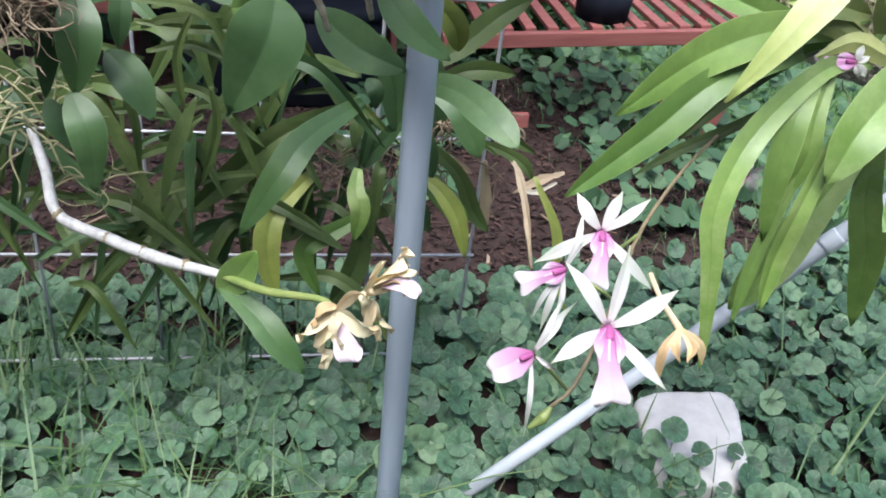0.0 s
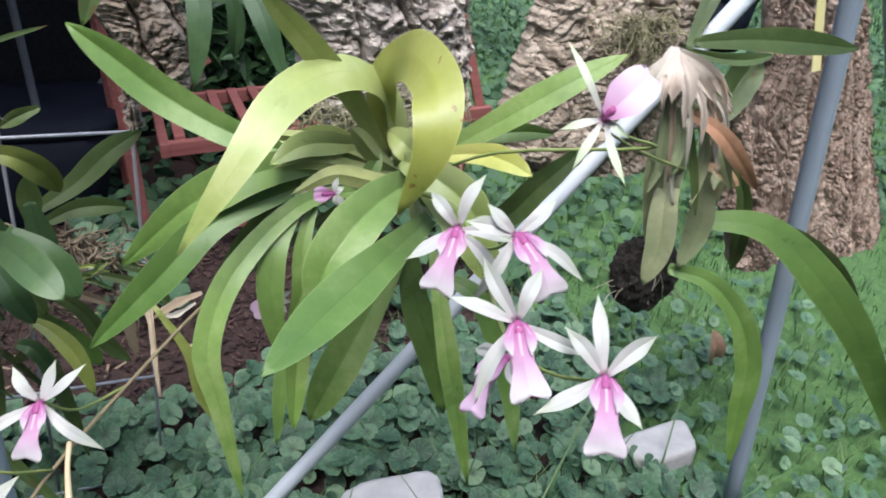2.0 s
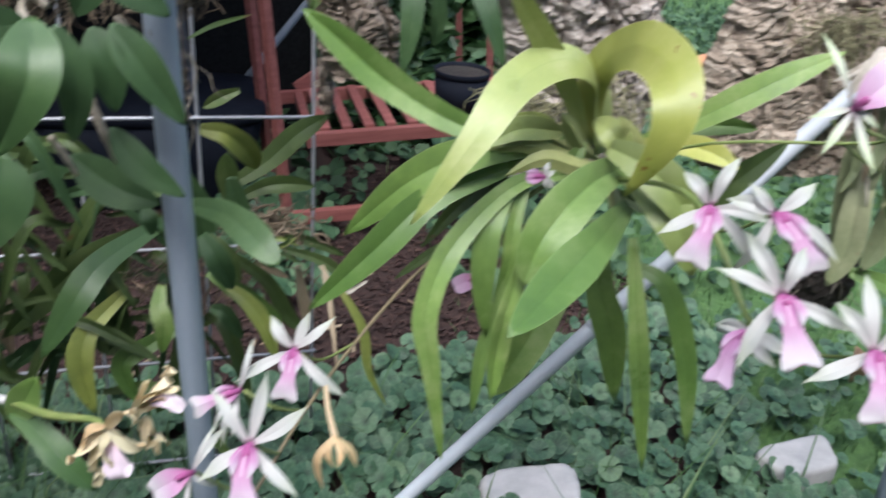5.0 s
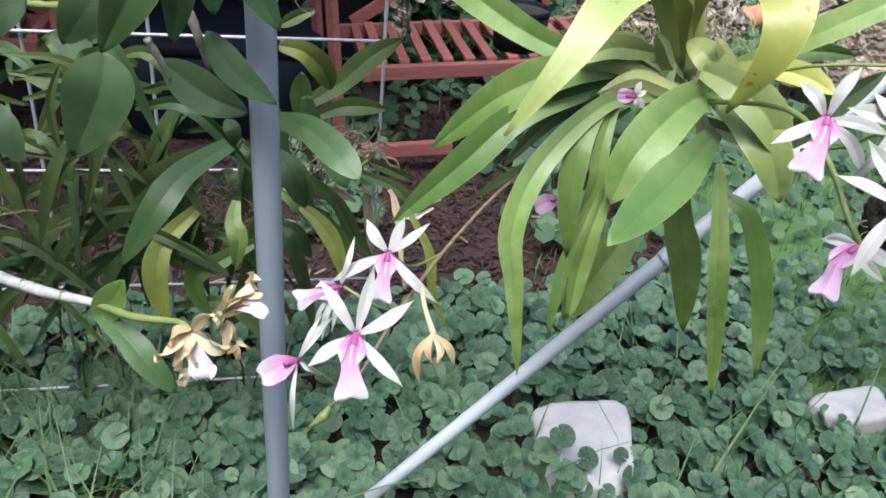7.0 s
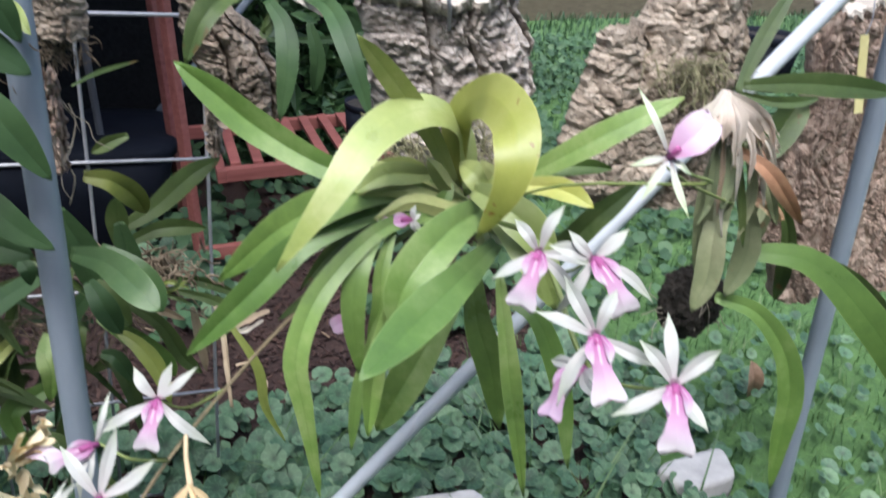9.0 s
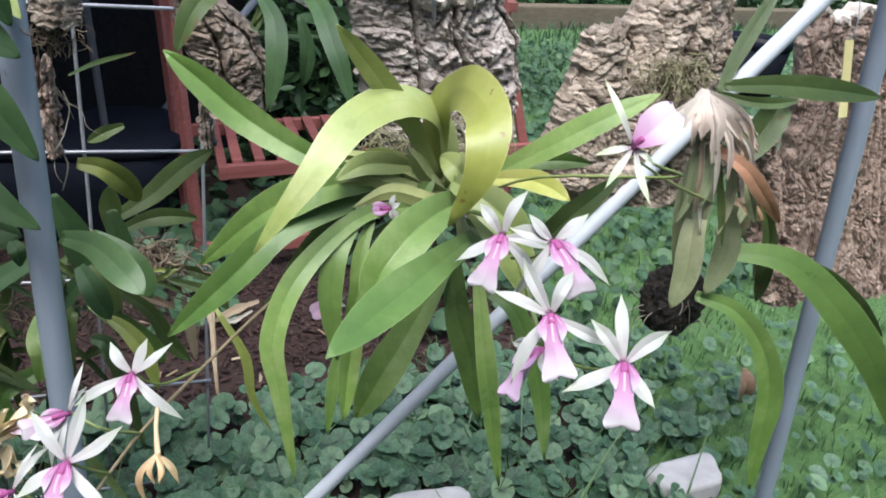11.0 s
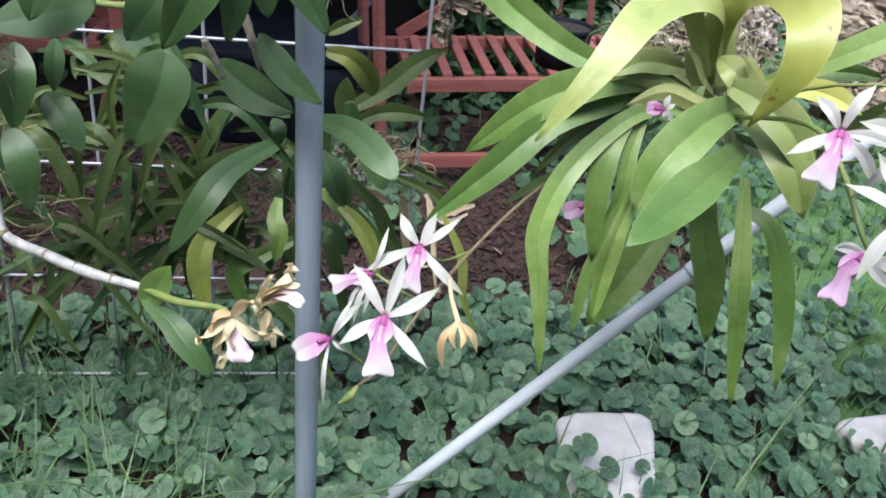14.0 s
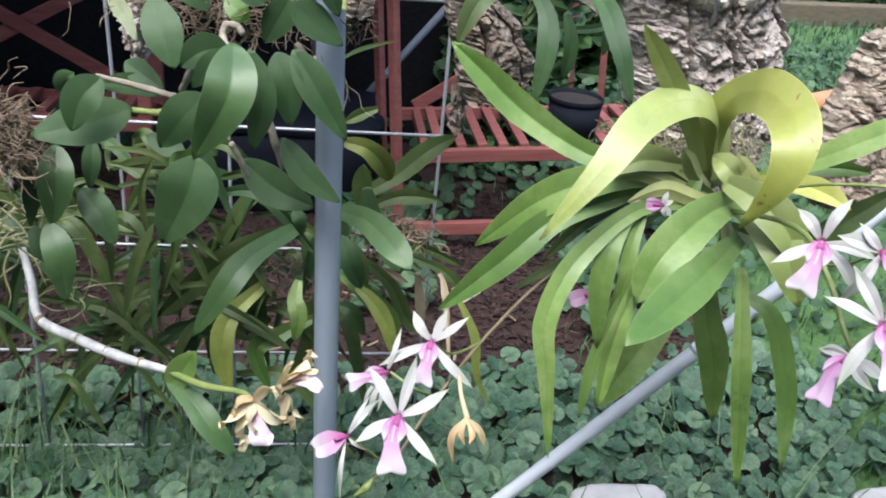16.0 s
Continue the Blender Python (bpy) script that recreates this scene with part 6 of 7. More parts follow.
leaf(rightplant, [(0.621, 0.495, 0.618), (0.670, 0.480, 0.602), (0.712, 0.465, 0.555), (0.732, 0.455, 0.496), (0.733, 0.450, 0.434), (0.737, 0.445, 0.359)], 0.0300, MIDG, (-0.61, -0.57, 0.54))
leaf(rightplant, [(0.635, 0.495, 0.734), (0.641, 0.475, 0.736), (0.658, 0.465, 0.723)], 0.0126, RUST, (-0.62, -0.70, 0.36))
leaf(rightplant, [(0.621, 0.515, 0.786), (0.653, 0.515, 0.784), (0.685, 0.525, 0.816), (0.702, 0.535, 0.836)], 0.0353, OLIVE, (-0.64, -0.72, 0.26))
leaf(rightplant, [(0.643, 0.515, 0.734), (0.663, 0.515, 0.699), (0.668, 0.515, 0.658)], 0.0220, SAGE, (-0.61, -0.70, 0.38))
leaf(rightplant, [(0.609, 0.525, 0.843), (0.648, 0.555, 0.886), (0.696, 0.575, 0.956)], 0.0173, OLIVE, (-0.61, -0.77, 0.19))
SHEATHS = (
    ((0.555, 0.478, 0.858), (0.537, 0.468, 0.838), (0.527, 0.470, 0.815), 0.0125, torn, 0.35, 0.5),
    ((0.556, 0.476, 0.858), (0.551, 0.462, 0.836), (0.553, 0.462, 0.812), 0.0125, torn, 0.3, -0.2),
    ((0.556, 0.482, 0.856), (0.545, 0.478, 0.832), (0.540, 0.480, 0.822), 0.011, torn, 0.5, 0.7),
    ((0.558, 0.480, 0.857), (0.587, 0.468, 0.842), (0.622, 0.466, 0.816), 0.013, lance, 0.35, 0.4),
    ((0.558, 0.484, 0.856), (0.598, 0.474, 0.836), (0.634, 0.474, 0.800), 0.0095, torn, -0.3, -0.8),
    ((0.557, 0.476, 0.855), (0.578, 0.462, 0.832), (0.602, 0.460, 0.808), 0.011, torn, 0.5, -0.5),
    ((0.556, 0.474, 0.856), (0.566, 0.458, 0.834), (0.570, 0.456, 0.800), 0.0115, torn, 0.45, -0.4),
    ((0.560, 0.478, 0.846), (0.590, 0.468, 0.818), (0.612, 0.468, 0.790), 0.0065, lance, 0.5, 1.0),
    ((0.562, 0.476, 0.844), (0.600, 0.466, 0.812), (0.628, 0.470, 0.778), 0.008, torn, -0.4, 0.9),
    ((0.560, 0.480, 0.842), (0.576, 0.468, 0.810), (0.574, 0.466, 0.782), 0.006, lance, 0.4, -0.6),
    ((0.552, 0.480, 0.850), (0.530, 0.476, 0.836), (0.514, 0.480, 0.826), 0.006, lance, 0.5, 0.5),
    ((0.566, 0.484, 0.848), (0.612, 0.480, 0.824), (0.646, 0.486, 0.790), 0.0055, lance, 0.3, -1.0),
    ((0.556, 0.472, 0.854), (0.560, 0.455, 0.826), (0.566, 0.452, 0.790), 0.0075, torn, 0.5, 0.9),
    ((0.552, 0.474, 0.854), (0.541, 0.462, 0.830), (0.545, 0.464, 0.806), 0.0070, torn, 0.5, -0.9),
    ((0.558, 0.474, 0.850), (0.590, 0.460, 0.826), (0.604, 0.462, 0.796), 0.0060, torn, 0.6, 0.6),
    ((0.560, 0.472, 0.846), (0.582, 0.456, 0.812), (0.592, 0.458, 0.770), 0.0070, torn, 0.5, -0.7),
    ((0.562, 0.476, 0.850), (0.606, 0.466, 0.828), (0.626, 0.470, 0.796), 0.0070, torn, 0.6, 1.1),
    ((0.562, 0.470, 0.836), (0.572, 0.456, 0.800), (0.582, 0.458, 0.748), 0.0055, lance, 0.5, 0.3),
    ((0.575, 0.474, 0.836), (0.612, 0.464, 0.806), (0.636, 0.468, 0.762), 0.0055, lance, 0.5, -0.3),
)
for a, b, c, width, shape, fold, twist in SHEATHS:
    leaf(rightplant, [a, b, c], width, DRY, (-0.58, -0.77, 0.28), shape=shape, ruffle=0.20, fold=fold, twist=twist, name="dry_sheath")
leaf(rightplant, [(0.560, 0.485, 0.818), (0.569, 0.475, 0.776), (0.583, 0.465, 0.709)], 0.0071, DRY, (-0.57, -0.75, 0.34), shape=torn, ruffle=0.1, name="dry_sheath")
leaf(rightplant, [(0.568, 0.485, 0.812), (0.577, 0.475, 0.781), (0.580, 0.475, 0.751)], 0.0098, DRY, (-0.58, -0.74, 0.33), shape=torn, ruffle=0.1, name="dry_sheath")
leaf(rightplant, [(0.584, 0.475, 0.826), (0.600, 0.465, 0.794), (0.623, 0.455, 0.761)], 0.0075, DRY, (-0.61, -0.73, 0.32), shape=torn, ruffle=0.1, name="dry_sheath")
leaf(rightplant, [(0.586, 0.475, 0.831), (0.608, 0.465, 0.788), (0.622, 0.460, 0.741)], 0.0065, DRY, (-0.61, -0.72, 0.32), shape=torn, ruffle=0.1, name="dry_sheath")
leaf(rightplant, [(0.559, 0.485, 0.852), (0.566, 0.480, 0.807), (0.564, 0.475, 0.763), (0.566, 0.475, 0.721)], 0.0109, SAGE, (-0.56, -0.75, 0.35))
leaf(rightplant, [(0.583, 0.480, 0.803), (0.589, 0.475, 0.761), (0.588, 0.470, 0.714)], 0.0094, SAGE, (-0.58, -0.74, 0.35))
leaf(rightplant, [(0.597, 0.480, 0.804), (0.615, 0.475, 0.755), (0.608, 0.470, 0.702)], 0.0112, SAGE, (-0.60, -0.72, 0.35))
leaf(rightplant, [(0.578, 0.480, 0.777), (0.566, 0.475, 0.745), (0.556, 0.475, 0.719)], 0.0071, SAGE, (-0.55, -0.75, 0.37))
leaf(rightplant, [(0.587, 0.475, 0.796), (0.602, 0.470, 0.743), (0.618, 0.470, 0.691)], 0.0083, OLIVE, (-0.58, -0.72, 0.37))
leaf(rightplant, [(0.564, 0.475, 0.809), (0.570, 0.470, 0.770), (0.574, 0.470, 0.731)], 0.0065, WITHERED, (-0.56, -0.75, 0.35))
leaf(rightplant, [(0.624, 0.470, 0.741), (0.636, 0.465, 0.735), (0.654, 0.465, 0.722)], 0.0101, GOLDEN, (-0.61, -0.70, 0.37))
leaf(rightplant, [(0.651, 0.495, 0.705), (0.663, 0.500, 0.730), (0.671, 0.505, 0.681)], 0.0142, SAGE, (-0.61, -0.71, 0.36))
tube(rightplant, "flower_stem", [(0.596, 0.475, 0.740), (0.497, 0.415, 0.787), (0.399, 0.335, 0.841)], [0.0016, 0.0014, 0.001], STEM)
roots(rightplant, "root_mat", (0.572, 0.552, 0.860), (0.045, 0.010, 0.017), 130, 0.026, 0.0006, MOSS, 52)

# cork bark mounts
corktube = bark("cork_bark", [(0.909, 0.237, 0.400), (0.891, 0.240, 0.406), (0.855, 0.248, 0.430), (0.811, 0.257, 0.436), (0.765, 0.271, 0.437), (0.717, 0.302, 0.431), (0.681, 0.340, 0.411)], 0.661, 0.020, 0.045, "grey ridged cork tube hanging from a wire hook", seed=1.0, rough=1.25, furrows=3.3, top=(0.010, 0.000, 0.020), cap=0.9)
narrow = bark("cork_bark", [(0.912, 0.067, 0.098), (0.882, 0.071, 0.113), (0.840, 0.077, 0.160), (0.801, 0.090, 0.184), (0.776, 0.096, 0.186), (0.744, 0.104, 0.180)], 0.789, 0.020, 0.030, "narrow dark grey cork piece", seed=2.0, rough=1.2, material=CORKDARK, furrows=2.4)
bark("cork_bark", [(0.740, 0.101, 0.115), (0.713, 0.101, 0.117), (0.685, 0.104, 0.118)], 0.840, 0.012, 0.008, "", CORKDARK, 12.0, rim=False, res=(30, 70), into=narrow)
upper = bark("cork_bark", [(0.997, -0.062, -0.014), (0.958, -0.063, -0.014), (0.913, -0.062, -0.011), (0.876, -0.061, -0.012), (0.852, -0.058, -0.013)], 0.704, 0.015, 0.020, "flat cork slab with horizontal ridges", seed=3.0, material=CORKTAN, furrows=0.8, rough=0.8)
forked = bark("cork_bark", [(0.997, 0.574, 0.604), (0.970, 0.561, 0.630), (0.945, 0.547, 0.645), (0.920, 0.535, 0.648), (0.898, 0.528, 0.652), (0.872, 0.521, 0.660), (0.845, 0.500, 0.666), (0.808, 0.482, 0.676), (0.760, 0.470, 0.688), (0.702, 0.477, 0.692)], 0.596, 0.025, 0.030, "forked cork piece with root-matted face", seed=4.0, rough=0.75, material=CORKTAN, top=(-0.010, -0.006, -0.010), furrows=2.2, rim=False)
bark("cork_bark", [(0.893, 0.480, 0.518), (0.872, 0.474, 0.530), (0.845, 0.468, 0.545), (0.812, 0.458, 0.556), (0.770, 0.449, 0.565), (0.722, 0.455, 0.570)], 0.588, 0.022, 0.020, "", CORKTAN, 8.0, res=(80, 150), rough=0.75, furrows=1.3, into=forked, rim=False)
redslab = bark("cork_bark", [(0.906, 0.851, 0.995), (0.846, 0.859, 1.022), (0.761, 0.872, 1.059), (0.658, 0.884, 1.110), (0.555, 0.895, 1.169), (0.483, 0.907, 1.198)], 0.704, 0.022, 0.030, "tall reddish-brown cork slab", seed=5.0, material=CORKRED, grain=1.7, furrows=2.6, rough=0.65, cap=-0.6)
strip = bark("cork_bark", [(0.775, 0.756, 0.808), (0.698, 0.778, 0.834), (0.623, 0.804, 0.862), (0.575, 0.839, 0.919), (0.502, 0.872, 0.935)], 0.661, 0.015, 0.015, "short reddish-brown cork strip", seed=6.0, material=CORKRED, grain=1.6)
stick = bark("cork_bark", [(0.806, -0.070, -0.050), (0.775, -0.072, -0.046), (0.740, -0.066, -0.044), (0.704, -0.060, -0.048)], 0.740, 0.010, 0.008, "narrow brown strip of bark behind the upright pipe", seed=9.0, material=CORKRED, rim=False, res=(40, 80), grain=1.5, furrows=1.0)
roots(stick, "root_mat", (-0.052, 0.735, 0.765), (0.010, 0.006, 0.05), 5, 0.07, 0.0008, ROOT, 73, 0.9)
scrap = bark("cork_bark", [(0.892, -0.261, -0.218), (0.861, -0.260, -0.221), (0.834, -0.255, -0.226), (0.809, -0.248, -0.233)], 0.650, 0.015, 0.012, "small cork piece behind the broad leaves", seed=7.0, rim=False, res=(60, 70))
shrub = thing("shrub", (1.308, 3.620, 0.030), "broad-leaved dark green shrub overhanging the lawn", "shrub")
leaf(shrub, [(1.536, 3.300, 0.937), (1.628, 3.200, 0.766), (1.706, 3.150, 0.659), (1.779, 3.100, 0.550)], 0.1534, DARK, (-0.45, -0.88, 0.11))
leaf(shrub, [(1.510, 3.300, 0.934), (1.480, 3.250, 0.819), (1.502, 3.200, 0.709)], 0.1316, DARK, (-0.40, -0.92, 0.06))
leaf(shrub, [(1.550, 3.300, 0.938), (1.688, 3.200, 0.890), (1.820, 3.150, 0.788)], 0.1221, DARK, (-0.45, -0.89, 0.05))
tube(shrub, "stem", [(1.308, 3.620, 0.030), (1.368, 3.480, 0.604), (1.528, 3.280, 0.937)], [0.012, 0.010, 0.006], TWIG)
roots(upper, "root_mat", (-0.040, 0.698, 0.844), (0.032, 0.012, 0.014), 90, 0.018, 0.0006, FIBRE, 71, 0.3)
roots(forked, "root_mat", (0.591, 0.565, 0.851), (0.03, 0.010, 0.02), 60, 0.05, 0.0007, MOSS, 72, 0.8)


# ---- planting and litter ----
def scatter_round(name, count, region, size, tilt, material, label, seed, stalk=True, accept=None, lobes=21):
    """Round, slightly cupped leaves on stalks, joined into one carpet."""
    rnd = random.Random(seed)
    verts, faces, uvs = [], [], []
    x0, x1, y0, y1 = region
    made = 0
    while made < count:
        x, y = rnd.uniform(x0, x1), rnd.uniform(y0, y1)
        if accept and not accept(x, y, rnd):
            count -= 0.15
            continue
        made += 1
        r = rnd.uniform(*size) * (0.8 if x > 1.0 else 1.0)
        z = ground_height(x, y) + rnd.uniform(0.010, 0.028 if x < 0.02 and 0.86 < y < 0.99 else 0.082)
        rot = Matrix.Rotation(rnd.gauss(0.42, tilt), 3, "X") @ Matrix.Rotation(rnd.gauss(0, tilt), 3, "Y") @ Matrix.Rotation(rnd.uniform(0, 6.28), 3, "Z")
        b = len(verts)
        verts.append(tuple(Vector((x, y, z)) + rot @ Vector((0, 0, -0.20 * r))))
        uvs.append((0, 0))
        for ring, (rr, zz) in enumerate(((0.55, 0.06), (1.0, 0.10))):
            for k in range(lobes):
                a = 0.10 + (2 * math.pi - 0.20) * k / (lobes - 1)
                w = rr * r * (1 + 0.05 * math.sin(2 * a + x * 90) + 0.025 * math.sin(7 * a + y * 90) * ring) * (0.90 if k in (0, lobes - 1) and ring else 1)
                verts.append(tuple(Vector((x, y, z)) + rot @ Vector((w * math.cos(a), w * math.sin(a), r * (zz + 0.10 * rr * math.sin(2 * a + x * 70) + 0.05 * rr * math.sin(7 * a + y * 50))))))
                uvs.append((k / (lobes - 1), rr))
        for k in range(lobes - 1):
            faces.append((b, b + 1 + k, b + 2 + k))
            faces.append((b + 1 + k, b + 1 + lobes + k, b + 2 + lobes + k, b + 2 + k))
    data = bpy.data.meshes.new(name)
    data.from_pydata(verts, [], faces)
    layer = data.uv_layers.new()
    for loop in data.loops:
        layer.data[loop.index].uv = uvs[loop.vertex_index]
    data.materials.append(material)
    data.polygons.foreach_set("use_smooth", [True] * len(data.polygons))
    return tagged(new(name, data), label, "ground cover", "", "stuff")


def scatter_blades(name, count, region, height, width, material, label, seed, accept=None, lean=0.5, category="grass"):
    rnd = random.Random(seed)
    verts, faces = [], []
    x0, x1, y0, y1 = region
    for _ in range(count):
        x, y = rnd.uniform(x0, x1), rnd.uniform(y0, y1)
        if accept and not accept(x, y, rnd):
            continue
        h, a = rnd.uniform(*height), rnd.uniform(0, 6.28)
        w = width * rnd.uniform(0.6, 1.3)
        d, s = Vector((math.cos(a), math.sin(a), 0)), Vector((-math.sin(a), math.cos(a), 0))
        base, b = Vector((x, y, ground_height(x, y) - 0.004)), len(verts)
        bend = rnd.uniform(0.1, lean) * h
        for f, ww in ((0, 1.0), (0.4, 0.9), (0.75, 0.6)):
            q = base + Vector((0, 0, h * f * (1 - 0.25 * f))) + d * bend * f * f * 1.4
            verts += [tuple(q - s * w * ww / 2), tuple(q + s * w * ww / 2)]
        verts.append(tuple(base + Vector((0, 0, h * 0.78)) + d * bend * 1.4))
        faces += [(b, b + 1, b + 3, b + 2), (b + 2, b + 3, b + 5, b + 4), (b + 4, b + 5, b + 6)]
    data = bpy.data.meshes.new(name)
    data.from_pydata(verts, [], faces)
    data.materials.append(material)
    return tagged(new(name, data), label, category, "", "stuff")


def scatter_chips(name, count, region, size, material, label, seed, accept=None, lift=0.012):
    rnd = random.Random(seed)
    verts, faces = [], []
    x0, x1, y0, y1 = region
    for _ in range(count):
        x, y = rnd.uniform(x0, x1), rnd.uniform(y0, y1)
        if accept and not accept(x, y, rnd):
            continue
        ln, w, h = rnd.uniform(*size), rnd.uniform(0.003, 0.008), rnd.uniform(0.0015, 0.004)
        rot = Euler((rnd.gauss(0, 0.35), rnd.gauss(0, 0.35), rnd.uniform(0, 6.28))).to_matrix()
        c, b = Vector((x, y, ground_height(x, y) + rnd.uniform(0, lift))), len(verts)
        for sz in (-1, 1):
            for sx, sy in ((-1, -0.6), (1, -1), (0.9, 0.7), (-0.8, 1)):
                verts.append(tuple(c + rot @ Vector((sx * ln / 2, sy * w / 2, sz * h / 2))))
        faces += [(b + 3, b + 2, b + 1, b), (b + 4, b + 5, b + 6, b + 7)] + [(b + k, b + (k + 1) % 4, b + 4 + (k + 1) % 4, b + 4 + k) for k in range(4)]
    data = bpy.data.meshes.new(name)
    data.from_pydata(verts, [], faces)
    data.materials.append(material)
    return tagged(new(name, data), label, "mulch", "", "stuff")


def on_stone(x, y):
    return (0.342 < x < 0.372 + 0.8 * (y - 0.5) * 0.66 and 0.64 < y < 0.80) or (x - 0.935) ** 2 / 0.0070 + (y - 0.80) ** 2 / 0.0036 < 1


def edge_line(x):
    return 1.13 + 0.05 * noise.noise((x * 3.0, 0.0, 7.0)) + 0.10 * max(0.0, x)


def patch_of_leaves(x, y):
    return -0.02 < x < 0.56 and 0.78 < y < 1.10 and y < edge_line(x)


def carpet(x, y, rnd):
    if on_stone(x, y):
        return rnd.random() < 0.06
    if y > edge_line(x):
        return False
    if patch_of_leaves(x, y):
        return rnd.random() < 0.30
    rim = min(x + 1.6, 1.7 - x, y + 0.35 + 0.25 * noise.noise((x * 2.5, 4.0, 1.0)))
    if rnd.random() > rim / 0.35:
        return False
    lawn = min(1.0, max(0.0, (x - 0.80) / 0.5))
    return rnd.random() > 0.86 * lawn


def beyond(x, y, rnd):
    if x < -0.03:
        return y > 2.36
    if x < 0.5:
        return y > 1.42 + 0.12 * noise.noise((x * 4, 0, 1)) and (noise.noise((x * 3.1, y * 3.1, 5)) > -0.05 or 0.02 < x < 0.22) and not (0.18 < x < 0.42 and y < 1.72)
    return y > edge_line(x) + 0.1


def lawn_only(x, y, rnd):
    if rnd.random() > min(3.6 - x, 4.2 - y, y + 0.6) / 0.5:
        return False
    return not on_stone(x, y) and rnd.random() < min(1.0, max(0.05, (x - 0.45 - 0.15 * noise.noise((x * 3, y * 3, 0))) / 0.5))


def tufts(x, y, rnd):
    return not on_stone(x, y) and rnd.random() < (1.0 if x < -0.12 + 0.1 * noise.noise((y * 6, 0, 3)) else 0.16)


def bed(x, y, rnd):
    return y > edge_line(x) - 0.12 and x < 0.95


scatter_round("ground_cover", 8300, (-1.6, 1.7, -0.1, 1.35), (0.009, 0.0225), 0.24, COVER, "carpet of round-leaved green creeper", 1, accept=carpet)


def creeper(count, seed):
    """The creeper's leaves in the middle of the bed, one by one."""
    rnd = random.Random(seed)
    ob = thing("creeper", (0.27, 0.94, 0.03), "round-leaved green creeper over the edge of the mulch", "ground cover")
    shapes = []
    for k in range(8):
        bm = bmesh.new()
        layer = bm.loops.layers.uv.new()
        hub = bm.verts.new((0, 0, -0.20))
        at_uv = {hub: (0.5, 0.0)}
        rings = []
        for rr, zz in ((0.55, 0.06), (1.0, 0.10)):
            ring = []
            for j in range(21):
                a = 0.10 + (2 * math.pi - 0.20) * j / 20
                w = rr * (1 + 0.05 * math.sin(2 * a + k * 1.7) + 0.025 * math.sin(7 * a + k) * (rr > 0.9)) * (0.90 if j in (0, 20) and rr > 0.9 else 1)
                v = bm.verts.new((w * math.cos(a), w * math.sin(a), zz + 0.10 * rr * math.sin(2 * a + k) + 0.05 * rr * math.sin(7 * a + 2 * k)))
                at_uv[v] = (j / 20, rr)
                ring.append(v)
            rings.append(ring)
        for j in range(20):
            bm.faces.new((hub, rings[0][j], rings[0][j + 1]))
            bm.faces.new((rings[0][j], rings[1][j], rings[1][j + 1], rings[0][j + 1]))
        for f in bm.faces:
            for loop in f.loops:
                loop[layer].uv = at_uv[loop.vert]
        data = bpy.data.meshes.new("leaf")
        bm.to_mesh(data)
        bm.free()
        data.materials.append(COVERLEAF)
        data.polygons.foreach_set("use_smooth", [True] * len(data.polygons))
        shapes.append(data)
    made = 0
    while made < count:
        x, y = rnd.uniform(-0.02, 0.56), rnd.uniform(0.78, 1.10)
        if not patch_of_leaves(x, y) or on_stone(x, y):
            continue
        r = rnd.uniform(0.010, 0.0235)
        leaf_ob = new("leaf", shapes[made % 8])
        made += 1
        place = Matrix.Translation((x, y, ground_height(x, y) + rnd.uniform(0.018, 0.082))) @ Matrix.Rotation(rnd.gauss(0.42, 0.24), 4, "X") @ Matrix.Rotation(rnd.gauss(0, 0.24), 4, "Y") @ Matrix.Rotation(rnd.uniform(0, 6.28), 4, "Z") @ Matrix.Scale(r, 4)
        leaf_ob.parent = ob
        leaf_ob.matrix_basis = ob.matrix_basis.inverted() @ place
    for x, y, z, r in ((0.362, 0.682, 0.142, 0.0195), (0.392, 0.650, 0.128, 0.0170), (0.352, 0.640, 0.120, 0.0180), (0.450, 0.660, 0.118, 0.0125)):
        leaf_ob = new("leaf", shapes[3])
        leaf_ob.parent = ob
        leaf_ob.matrix_basis = ob.matrix_basis.inverted() @ Matrix.Translation((x, y, z)) @ Matrix.Rotation(0.5, 4, "X") @ Matrix.Rotation(x * 40, 4, "Z") @ Matrix.Scale(r, 4)
        part("stalk", tube_mesh([(x, y, z - 0.002), (x - 0.004, y - 0.012, (z + 0.10) / 2), (x - 0.010, y - 0.018, 0.092)], [0.0008, 0.0010], 5, 6), STEM, ob)
    return ob


scatter_round("ground_cover", 11000, (-1.6, 4.4, 1.3, 4.6), (0.013, 0.029), 0.35, CREEP, "round-leaved creeper spreading behind the bed", 2, accept=beyond, lobes=7)
scatter_round("ground_cover", 38, (-0.04, 0.20, 1.62, 1.90), (0.018, 0.030), 0.30, COVER, "large round creeper leaves beside the black tub", 15)
scatter_blades("grass", 30000, (0.45, 3.6, -0.6, 4.2), (0.025, 0.075), 0.0030, GRASS, "short green lawn grass mixed with creepers", 3, lawn_only)
scatter_blades("grass", 1900, (-0.95, 0.9, 0.35, 1.0), (0.09, 0.24), 0.0034, GRASS, "thin tall grass blades in the creeper", 4, tufts, 0.9)
scatter_blades("grass", 26000, (0.2, 9.0, 3.4, 8.5), (0.05, 0.12), 0.009, CREEP, "lawn grass further off", 5)
scatter_chips("mulch", 17000, (-1.5, 1.1, 0.95, 2.2), (0.006, 0.024), MULCH, "dark red-brown bark mulch", 6, bed)
scatter_chips("leaf_litter", 34, (-1.2, 0.6, 1.05, 1.6), (0.02, 0.06), DUFF, "dry tan leaf litter on the mulch", 7, bed, 0.02)


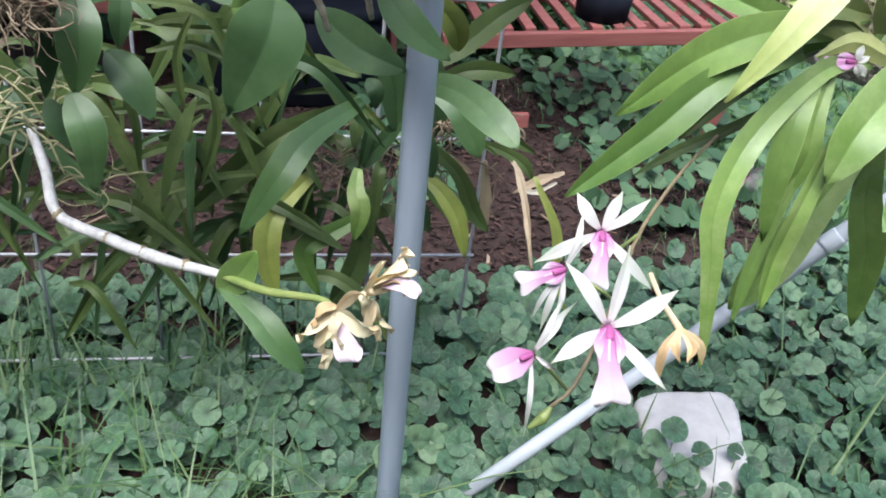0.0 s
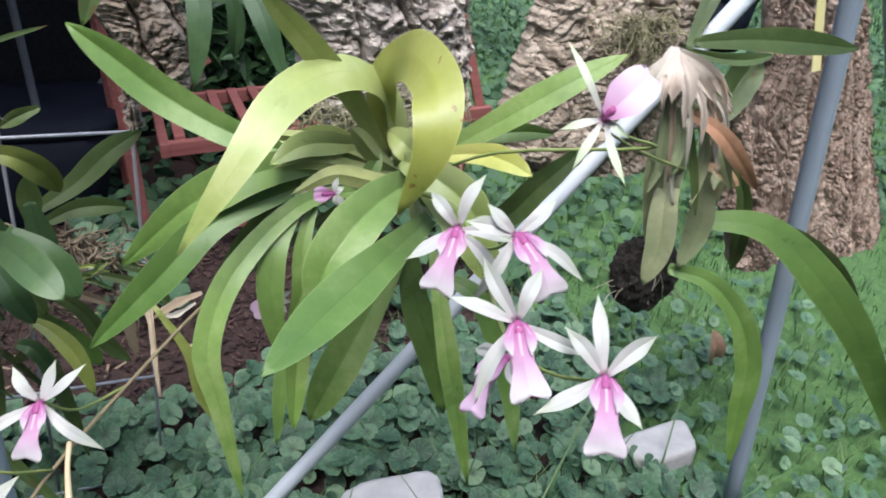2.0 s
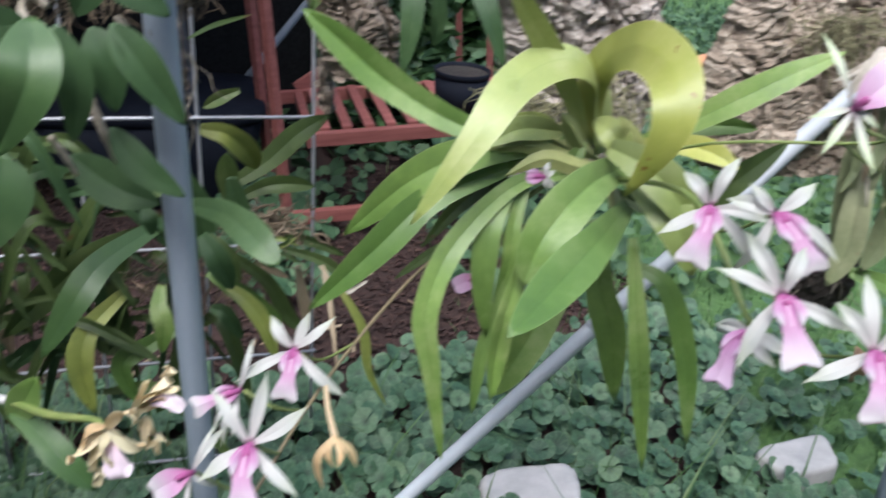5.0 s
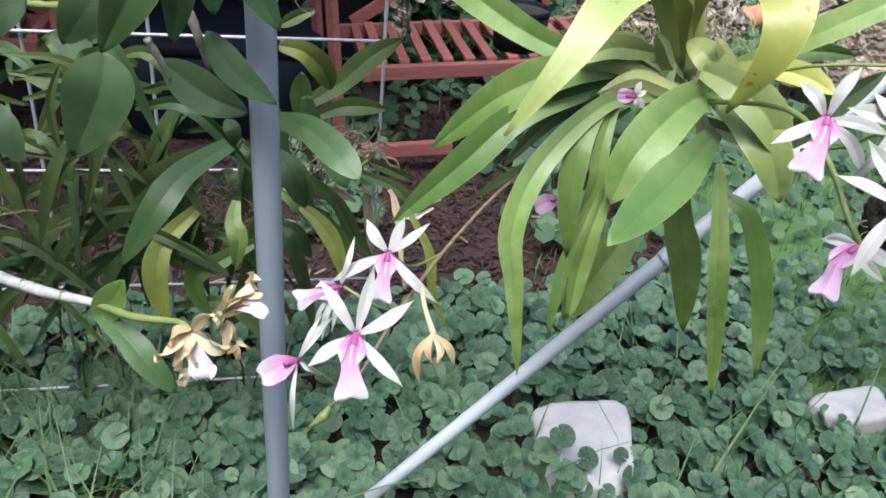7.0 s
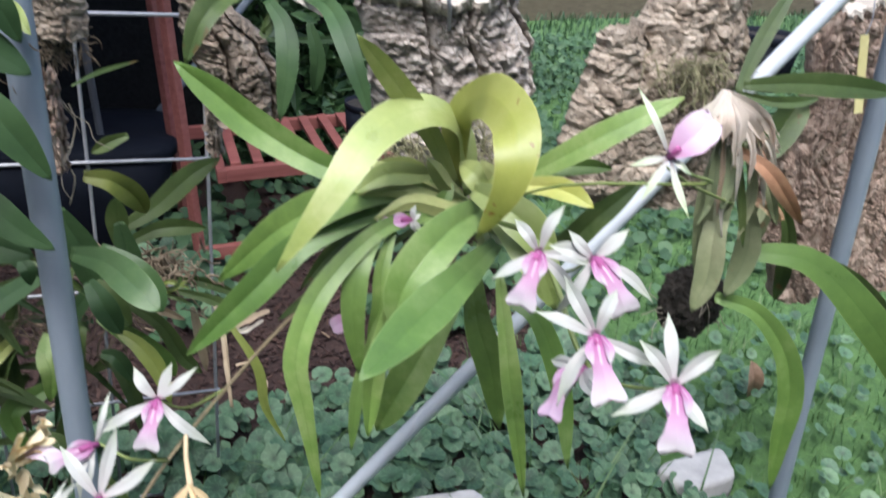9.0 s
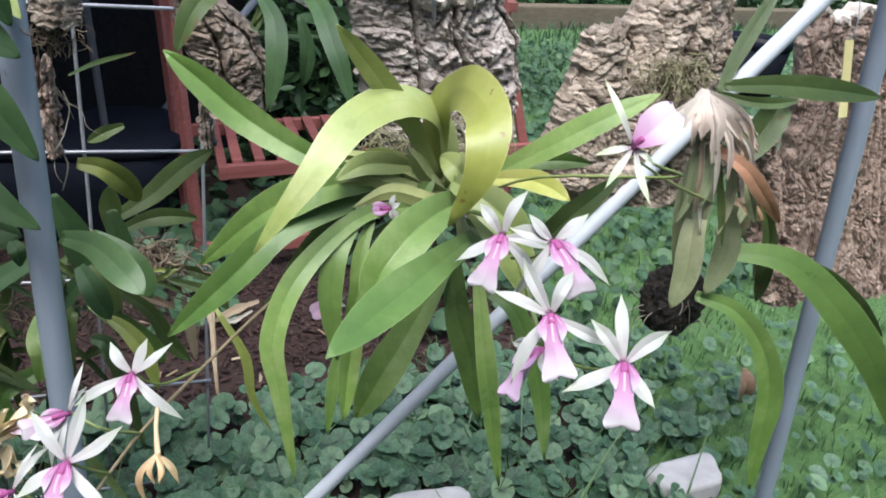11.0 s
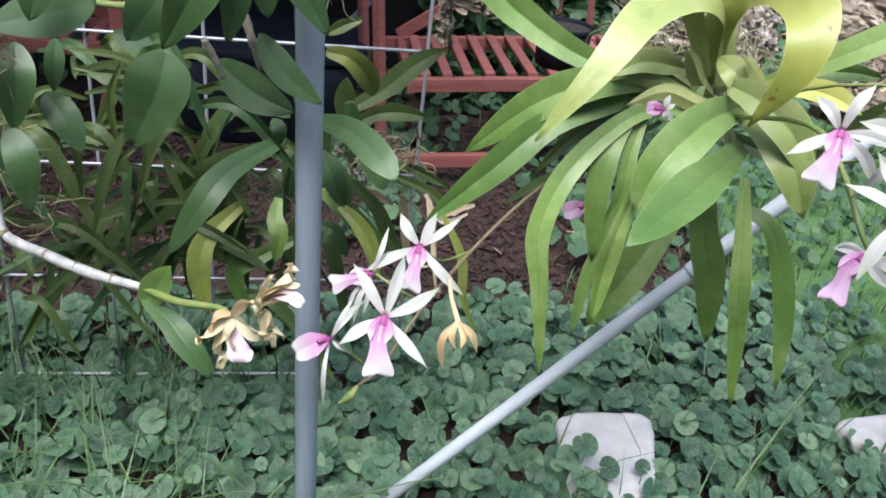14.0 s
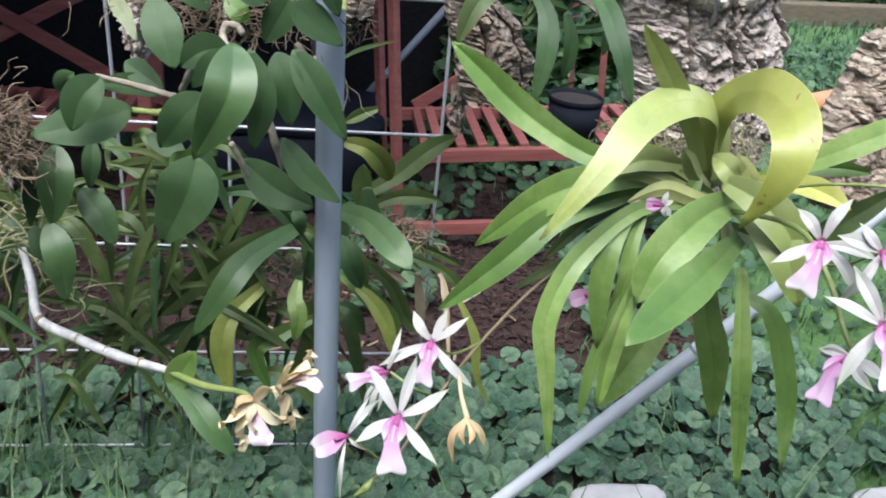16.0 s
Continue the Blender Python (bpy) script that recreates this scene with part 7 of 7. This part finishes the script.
def hedge(name, x0, x1, y0, y1, z0, z1, count, size, label, seed, slant=0.0):
    """A wall of small leaves with an uneven face and gaps."""
    rnd = random.Random(seed)
    verts, faces = [], []
    for _ in range(count):
        x, z = rnd.uniform(x0, x1), rnd.uniform(z0, z1)
        y = y0 + (y1 - y0) * abs(rnd.gauss(0, 0.5)) + (0.35 if y1 - y0 > 0.9 else 0.12) * noise.noise((x * 1.3, z * 1.3, seed)) + slant * (x - x0)
        s = rnd.uniform(*size)
        rot = Euler((rnd.gauss(0.8, 0.5), rnd.gauss(0, 0.5), rnd.uniform(0, 6.28))).to_matrix()
        c, b = Vector((x, y, z)), len(verts)
        for p in ((-1, 0, 0), (-0.3, -0.42, 0.08), (0.4, -0.38, 0.08), (1, 0, -0.05), (0.4, 0.38, 0.08), (-0.3, 0.42, 0.08)):
            verts.append(tuple(c + rot @ (Vector(p) * s)))
        faces += [(b, b + 1, b + 2, b + 3), (b, b + 3, b + 4, b + 5)]
    data = bpy.data.meshes.new(name)
    data.from_pydata(verts, [], faces)
    data.materials.append(HEDGE)
    return tagged(new(name, data), label, "hedge", "", "stuff")


hedge("hedge", -4.0, 12.0, 8.2, 9.6, 0.0, 3.2, 42000, (0.04, 0.085), "dense dark green hedge closing the garden", 8)
hedge("hedge", -3.4, 0.55, 2.45, 2.75, 0.95, 2.3, 3600, (0.03, 0.07), "dark foliage hanging before the shade screen", 9)
hedge("hedge", 1.0, 7.6, 5.36, 6.1, 0.02, 0.85, 7000, (0.035, 0.075), "low dark green planting behind the timber edging", 13, 0.2)
hedge("shrub", 0.30, 0.72, 2.36, 2.60, 0.03, 0.66, 700, (0.025, 0.05), "dark leafy shrub behind the slatted stand", 12)
hedge("shrub", 0.35, 1.6, 3.4, 3.9, 0.03, 1.1, 3200, (0.04, 0.09), "low leafy shrub behind the stands", 10)
edging = thing("timber_edging", (3.0, 5.4, 0.03), "weathered brown timber bed edging on the lawn", "edging")
part("sleeper", bar_mesh((1.2, 5.15, 0.095), (4.2, 5.75, 0.095), 0.14, 0.19, 0.012), TIMBER, edging, "", False)
part("sleeper", bar_mesh((4.22, 5.754, 0.095), (7.4, 6.39, 0.095), 0.14, 0.19, 0.012), TIMBER, edging, "", False)
shard = thing("terracotta_pot", (2.09, 3.2, 0.03), "orange terracotta pot lying on the grass", "plant pot")
lie = Matrix.Translation((2.20, 3.22, 0.125)) @ Euler((0.1, radians(-104), 0.15)).to_matrix().to_4x4()
for name, prof in (("body", ((0.001, 0.0), (0.040, 0.0), (0.055, 0.17), (0.049, 0.17), (0.036, 0.008), (0.001, 0.008))), ("rim", ((0.055, 0.166), (0.062, 0.168), (0.064, 0.205), (0.055, 0.207), (0.050, 0.166)))):
    bm = bmesh.new()
    rings = [[bm.verts.new(lie @ Vector((r * math.cos(a), r * math.sin(a), h))) for a in (2 * math.pi * k / 32 for k in range(32))] for r, h in prof]
    for a, b in zip(rings, rings[1:]):
        for k in range(32):
            bm.faces.new((a[k], a[(k + 1) % 32], b[(k + 1) % 32], b[k]))
    bmesh.ops.recalc_face_normals(bm, faces=bm.faces)
    part(name, bm, TERRA, shard)


# ---- dense small foliage behind the broad-leaved orchid ----
rnd = random.Random(77)
for k in range(124):
    x, z = rnd.uniform(-0.60, -0.14), rnd.uniform(0.34, 0.66)
    y = rnd.uniform(0.74, 0.90)
    dx, drop = rnd.uniform(-0.13, 0.13), rnd.uniform(0.0, 0.12)
    leaf(backplant, [(x, y, z), (x + dx * 0.6, y - 0.03, z + 0.012), (x + dx * 1.3, y - 0.05, z - drop)], rnd.uniform(0.008, 0.021), (OLIVE, OLIVE, DARK)[k % 3], (rnd.uniform(-0.6, 0.6), -0.8, 0.4))
for k in range(12):
    x, z = rnd.uniform(-0.16, -0.05), rnd.uniform(0.36, 0.60)
    y = rnd.uniform(0.80, 0.92)
    dx, drop = rnd.uniform(-0.11, 0.06), rnd.uniform(0.02, 0.14)
    leaf(backplant, [(x, y, z), (x + dx * 0.7, y - 0.03, z + 0.015), (x + dx * 1.4, y - 0.05, z - drop)], rnd.uniform(0.010, 0.024), (OLIVE, DARK, OLIVE)[k % 3], (rnd.uniform(-0.6, 0.6), -0.7, 0.6))

creeper(290, 21)
